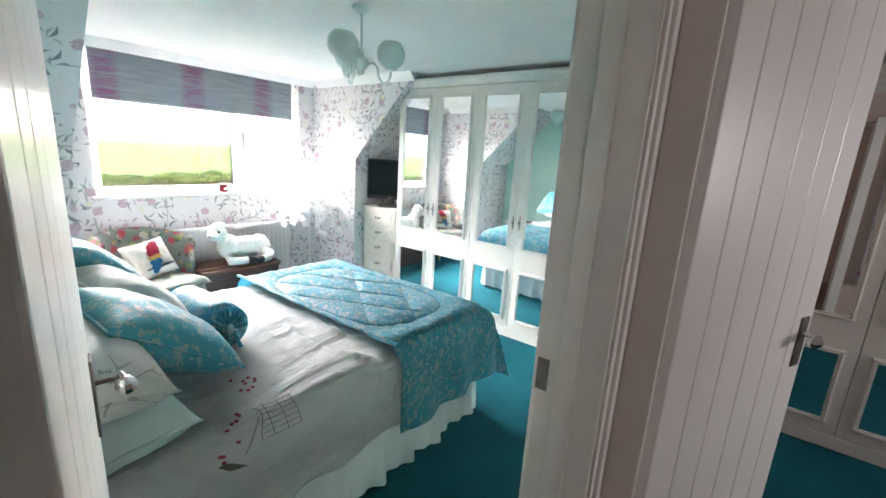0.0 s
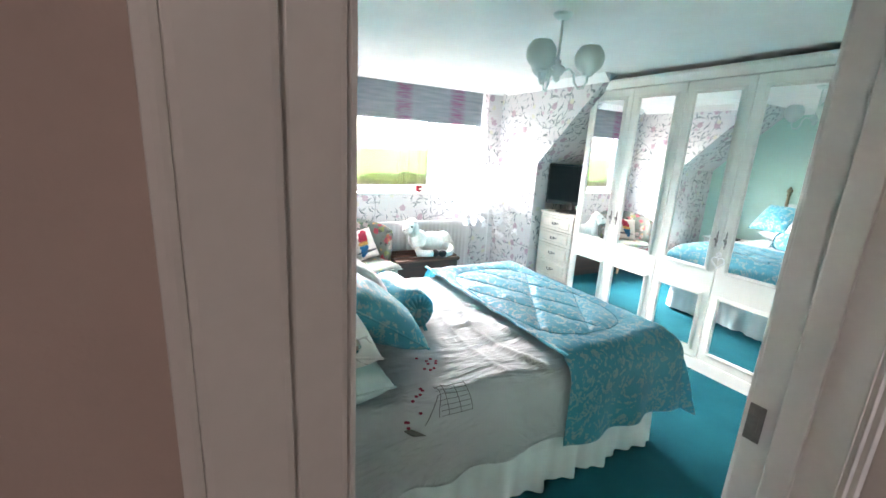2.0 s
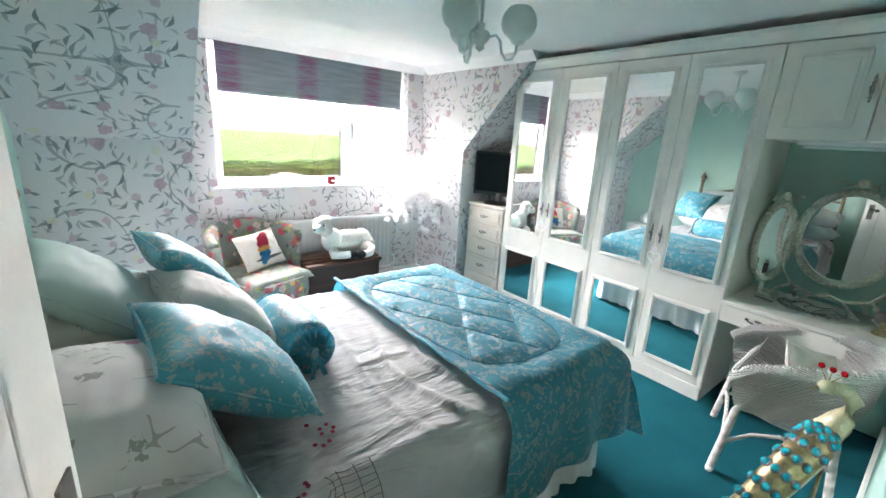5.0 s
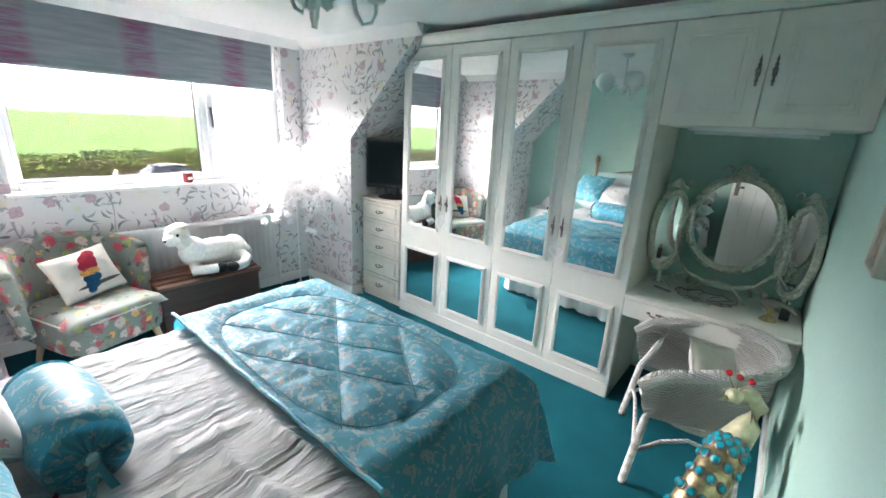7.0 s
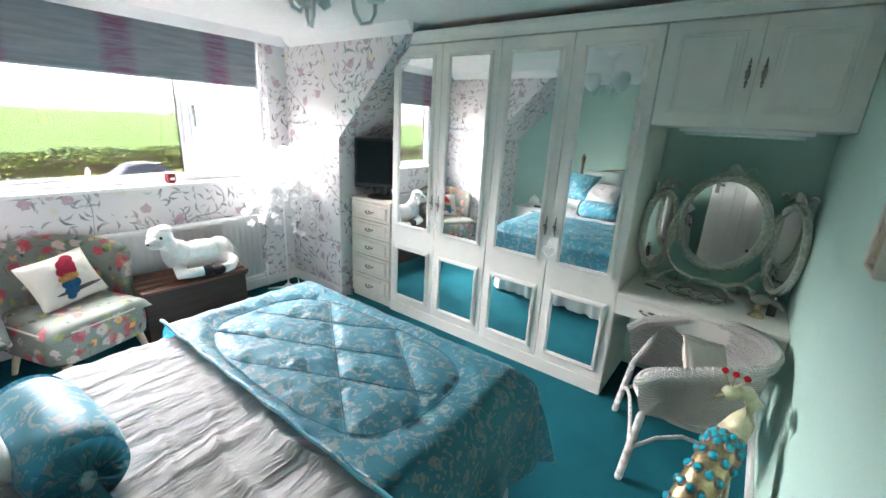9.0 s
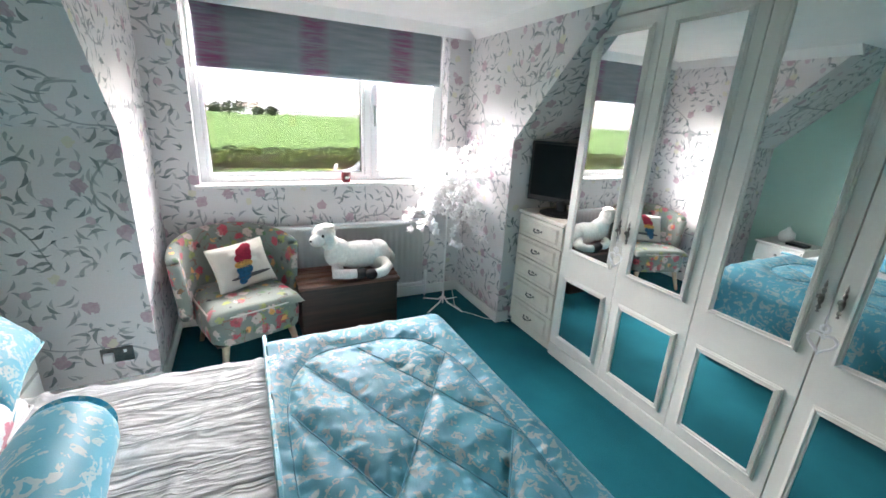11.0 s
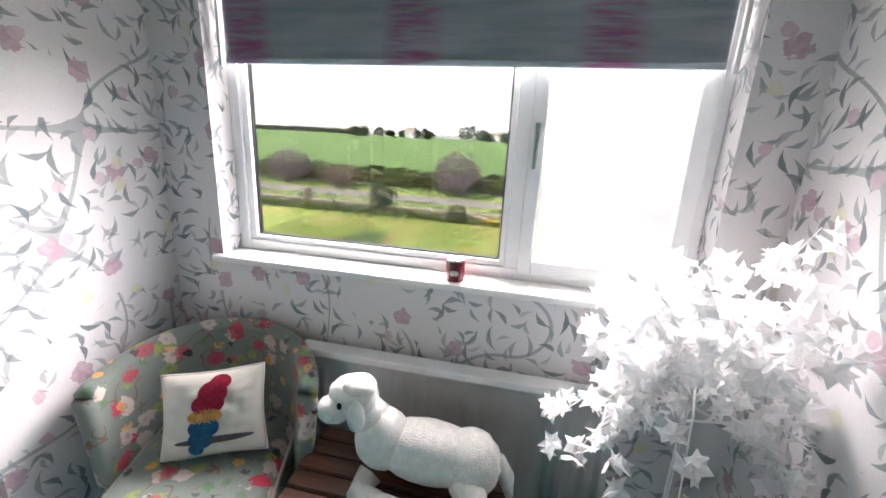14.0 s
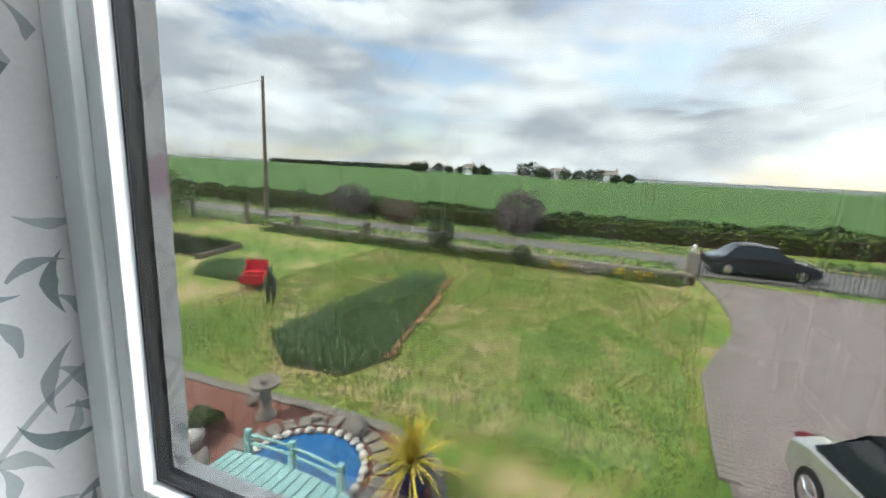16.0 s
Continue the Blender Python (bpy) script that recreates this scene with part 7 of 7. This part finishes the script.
br = thing("garden_bridge", (-7.2, -1.95, GZ), "pale aqua wooden garden bridge over the pond", "bridge")


def arch(y):
    return 0.22 - 0.1 * (y / 0.95) ** 2


for i in range(15):
    y = -0.98 + i * 0.14
    ob = part("plank", block((-0.34, -0.06, 0), (0.34, 0.06, 0.028), 0.006), M["aqua"], br)
    ob.matrix_basis = pose(0, y, arch(y), math.degrees(math.atan(-0.22 * y / 0.9)), 0, 0)
for sx in (-0.37, 0.37):
    part("beam", tube(B(), [(sx * 0.8, -1.0 + 0.2 * i, arch(-1.0 + 0.2 * i) - 0.035) for i in range(11)], 0.035, 6), M["aqua"], br)
    for y in (-0.75, 0.0, 0.75):
        part("post", block((sx - 0.04, y - 0.04, 0.0), (sx + 0.04, y + 0.04, arch(y) + 0.36), 0.012), M["aqua"], br)
    for dz in (0.16, 0.28):
        part("rail", tube(B(), [(sx, -0.75 + 0.15 * i, arch(-0.75 + 0.15 * i) + dz) for i in range(11)], 0.022, 6), M["aqua"], br)

bb = thing("bird_bath", (-8.45, -3.3, GZ), "weathered stone bird bath on a carved pedestal", "bird bath")
smooth(part("pedestal", lathe(B(), [(0, 0), (0.17, 0), (0.16, 0.06), (0.1, 0.12), (0.085, 0.35), (0.1, 0.5), (0.12, 0.52)]), M["stone"], bb))
smooth(part("bowl", lathe(B(), [(0.1, 0.5), (0.22, 0.56), (0.25, 0.62), (0.23, 0.64), (0.18, 0.6), (0.0, 0.57)], seg=28), M["stone"], bb))
part("bird_figure", ball(B(), (0.02, 0, 0.64), (0.07, 0.05, 0.05), 10, 8), M["stone"], bb)

pot = thing("potted_cordyline", (-8.05, -0.5, GZ), "yellow spiky cordyline in a blue glazed pot", "potted plant")
smooth(part("pot", lathe(B(), [(0, 0), (0.19, 0), (0.24, 0.2), (0.27, 0.4), (0.25, 0.42), (0.23, 0.38), (0, 0.36)], seg=28), M["blue_glaze"], pot))
random.seed(77)
for i in range(150):
    a, e = random.uniform(0, math.tau), random.uniform(0.15, 1.5)
    L = random.uniform(0.55, 0.9)
    d = Vector((math.cos(a) * math.cos(e), math.sin(a) * math.cos(e), math.sin(e)))
    sd = Vector((-math.sin(a), math.cos(a), 0))
    bm = B()
    prev = None
    for k in range(5):
        t = k / 4
        p = Vector((0, 0, 0.42)) + d * L * t - Vector((0, 0, 0.35 * t * t * math.cos(e)))
        w = 0.017 * (1 - t) + 0.002
        row = (bm.verts.new(p - sd * w), bm.verts.new(p + sd * w + Vector((0, 0, 0.004))))
        if prev:
            bm.faces.new((prev[0], prev[1], row[1], row[0]))
        prev = row
    part("leaf", bm, M["yellow_blade"], pot)

for at, r, lab in (((-8.75, -1.75), 0.2, "pale stone animal figure beside the pond"), ((-8.3, -0.95), 0.14, "small stone figure beside the pond"), ((-7.1, -3.15), 0.2, "grey boulder beside the pond"), ((-8.6, -3.75), 0.12, "small pale rock on the bark"), ((-8.7, -2.5), 0.1, "small stone figure on the pond edge")):
    bm = ball(B(), (0, 0, r * 0.6), (r, r * 0.75, r * 0.8), 14, 10)
    ball(bm, (r * 0.7, 0.05, r * 1.05), (r * 0.45, r * 0.4, r * 0.4), 10, 8)
    for v in bm.verts:
        v.co *= 1 + 0.18 * n3(v.co.x * 7 + at[0], v.co.y * 7, v.co.z * 7)
    ob = tagged(smooth(part("garden_stone", bm, M["stone"])), lab, "stone ornament")
    ob.matrix_world = pose(*at, GZ, 0, 0, random.uniform(0, 360))
sp = thing("stone_trough", (-7.35, -3.75, GZ), "rough stone trough filled with white pebbles", "trough")
smooth(part("bowl", lathe(B(), [(0, 0), (0.26, 0), (0.32, 0.2), (0.28, 0.26), (0.24, 0.2), (0, 0.18)], seg=16), M["stone"], sp))
for i in range(60):
    a, r = random.uniform(0, math.tau), 0.22 * math.sqrt(random.random())
    part("pebble", ball(B(), (r * math.cos(a), r * math.sin(a), 0.21), (0.03, 0.025, 0.02), 7, 5), M["white"], sp)
rb = thing("leafy_plant", (-7.75, -3.85, GZ), "broad-leaved green plant in the border", "plant")
for i in range(14):
    a = i * 2.4
    bm = grid(B(), 7, 7, lambda u, v: Vector(((v * 0.3 + 0.06), (u - 0.5) * 0.34 * math.sin(math.pi * min(1, v * 0.9 + 0.08)) * (1 + 0.2 * math.sin(v * 22)), 0.12 + 0.14 * v - 0.2 * v * v + 0.03 * math.sin(u * 9))), 0.004)
    ob = part("leaf", bm, M["hedge"], rb)
    ob.matrix_basis = pose(0, 0, 0.02 * (i % 4), 0, -10 - 6 * (i % 4), math.degrees(a))

# ---- distance ----
random.seed(61)


def far_tree(x, y, r, h, mat):
    t = thing("tree", (x, y, GZ), "distant dark tree on the skyline", "tree", "skyline trees")
    part("trunk", rod(B(), (0, 0, 0), (0, 0, h * 0.4), 0.35, 0.25, 7), M["pole"], t)
    sp_ = []
    for i in range(260):
        v = Vector((random.gauss(0, 1), random.gauss(0, 1), random.gauss(0, 1))).normalized() * random.uniform(0.5, 1)
        v *= 1 + 0.35 * n3(v.x * 2 + x, v.y * 2 + y, v.z * 2)
        sp_.append(Vector((v.x * r, v.y * r, h * 0.55 + v.z * h * 0.48)))
    ob = tuft_mesh("crown", sp_, 1.7, mat, t)
    ob["kind"] = "stuff"


for y, r, h in ((-146, 4, 6), (-138, 5, 6), (-127, 5, 6.5), (-118, 4, 5), (-108, 3, 5), (-97, 4, 6), (-88, 3, 7), (-84, 4, 5), (-60, 7, 9), (-54, 8, 10), (-48, 6, 8), (-42, 4, 6), (-30, 5, 6), (-22, 4, 6), (-14, 5, 7), (-8, 4, 7), (2, 4, 4.5), (10, 4, 5)):
    far_tree(-300 + random.uniform(-8, 8), y, r, h * 1.15, M["dark_leaf"])
for y, w in ((-143, 5), (-102, 4), (-36, 5), (-3, 6)):
    hs = thing("house", (-306, y, GZ), "distant pale farmhouse with a grey roof", "house", "far houses")
    part("wall", block((-4, -w, 0), (4, w, 5)), M["pvc"], hs)
    part("roof", prism(B(), [(-4.4, 5), (4.4, 5), (0, 8)], -w - 0.4, w + 0.4, 1), M["stone"], hs)
    part("chimney", block((-0.5, w - 1.5, 7), (0.5, w - 0.5, 9.4)), M["stone"], hs)
    for k in (-0.5, 0.5):
        for z in (1.0, 3.2):
            part("window", block((4, k * w - 0.6, z), (4.05, k * w + 0.6, z + 1.2)), M["car_glass"], hs)
tagged(tuft_mesh("far_woods", [Vector((-430 + random.uniform(-8, 8), random.uniform(-420, -215), GZ + random.uniform(0, 5))) for _ in range(1500)], 4.0, M["dark_leaf"]), "distant strip of woodland", "woods", "", "stuff")

# ---- paving bricks, nearest as pieces ----
bm = block((-0.098, -0.048, 0), (0.098, 0.048, 0.03), 0.006)
brick_mesh = bpy.data.meshes.new("brick")
bm.to_mesh(brick_mesh)
bm.free()
brick_mesh.materials.append(M["brick"])
verts, faces, cnt = [], [], 0
nx = int((23.4 - 8.7) / 0.104)
for i in range(nx):
    x = -8.7 - i * 0.104
    y = kerb_y(x) + 0.16 + 0.1 * (i % 2)
    ymax = y + (4.2 if x > -15 else 7.5)
    while y < ymax:
        z = GZ + 0.003 + random.uniform(0, 0.004)
        if cnt < 300 and -12.2 < x < -10.4:
            ob = new("brick", brick_mesh)
            ob.parent = drive
            ob.matrix_basis = pose(x, y, z, 0, 0, 90 + random.uniform(-1, 1))
            cnt += 1
        else:
            k = len(verts)
            for zz, e in ((z, 0.048), (z + 0.03, 0.044)):
                for sx, sy in ((-1, -1), (1, -1), (1, 1), (-1, 1)):
                    verts.append((x + sx * e, y + sy * e * 2.04, zz))
            faces += [(k + 4, k + 5, k + 6, k + 7), (k, k + 1, k + 5, k + 4), (k + 1, k + 2, k + 6, k + 5), (k + 2, k + 3, k + 7, k + 6), (k + 3, k, k + 4, k + 7)]
        y += 0.205
rest = mesh_object("paving_bricks", verts, faces, M["brick"], drive)
rest["kind"] = "stuff"
ks = thing("kerb_edging", (-14, 4, GZ), "curved edging of grey setts along the drive", "edging")
for (x0, y0), (x1, y1) in zip(KERB[1:], KERB[2:]):
    L = math.hypot(x1 - x0, y1 - y0)
    n = int(L / 0.14)
    for i in range(n):
        t = (i + 0.5) / n
        ob = part("sett", block((-0.065, -0.13, 0), (0.065, 0.13, 0.07), 0.012), M["stone"], ks)
        ob.matrix_basis = pose(x0 + (x1 - x0) * t + 14, y0 + (y1 - y0) * t - 4, 0, 0, 0, math.degrees(math.atan2(y1 - y0, x1 - x0)))

random.seed(91)
blades("lawn_blades", [(-9.2, -9), (-9.2, 3.2), (-13.4, 3.5), (-20, 5.0), (-21.6, 3), (-21.6, -9)], 36000, 0.06, 0.014, leafy("lawn_blade", (0.1, 0.16, 0.03), (0.34, 0.33, 0.1)), "short uneven blades of the mown lawn")

# the garden lies turned a little against the house
turn_out = Matrix.Translation((-3.9, 1.5, 0)) @ Matrix.Rotation(radians(-1.8), 4, "Z") @ Matrix.Translation((3.9, -1.5, 0))
for ob in list(scene.objects):
    if ob not in INDOORS and ob.parent is None and ob.name not in ("house_wall", "ground"):
        ob.matrix_basis = turn_out @ ob.matrix_basis
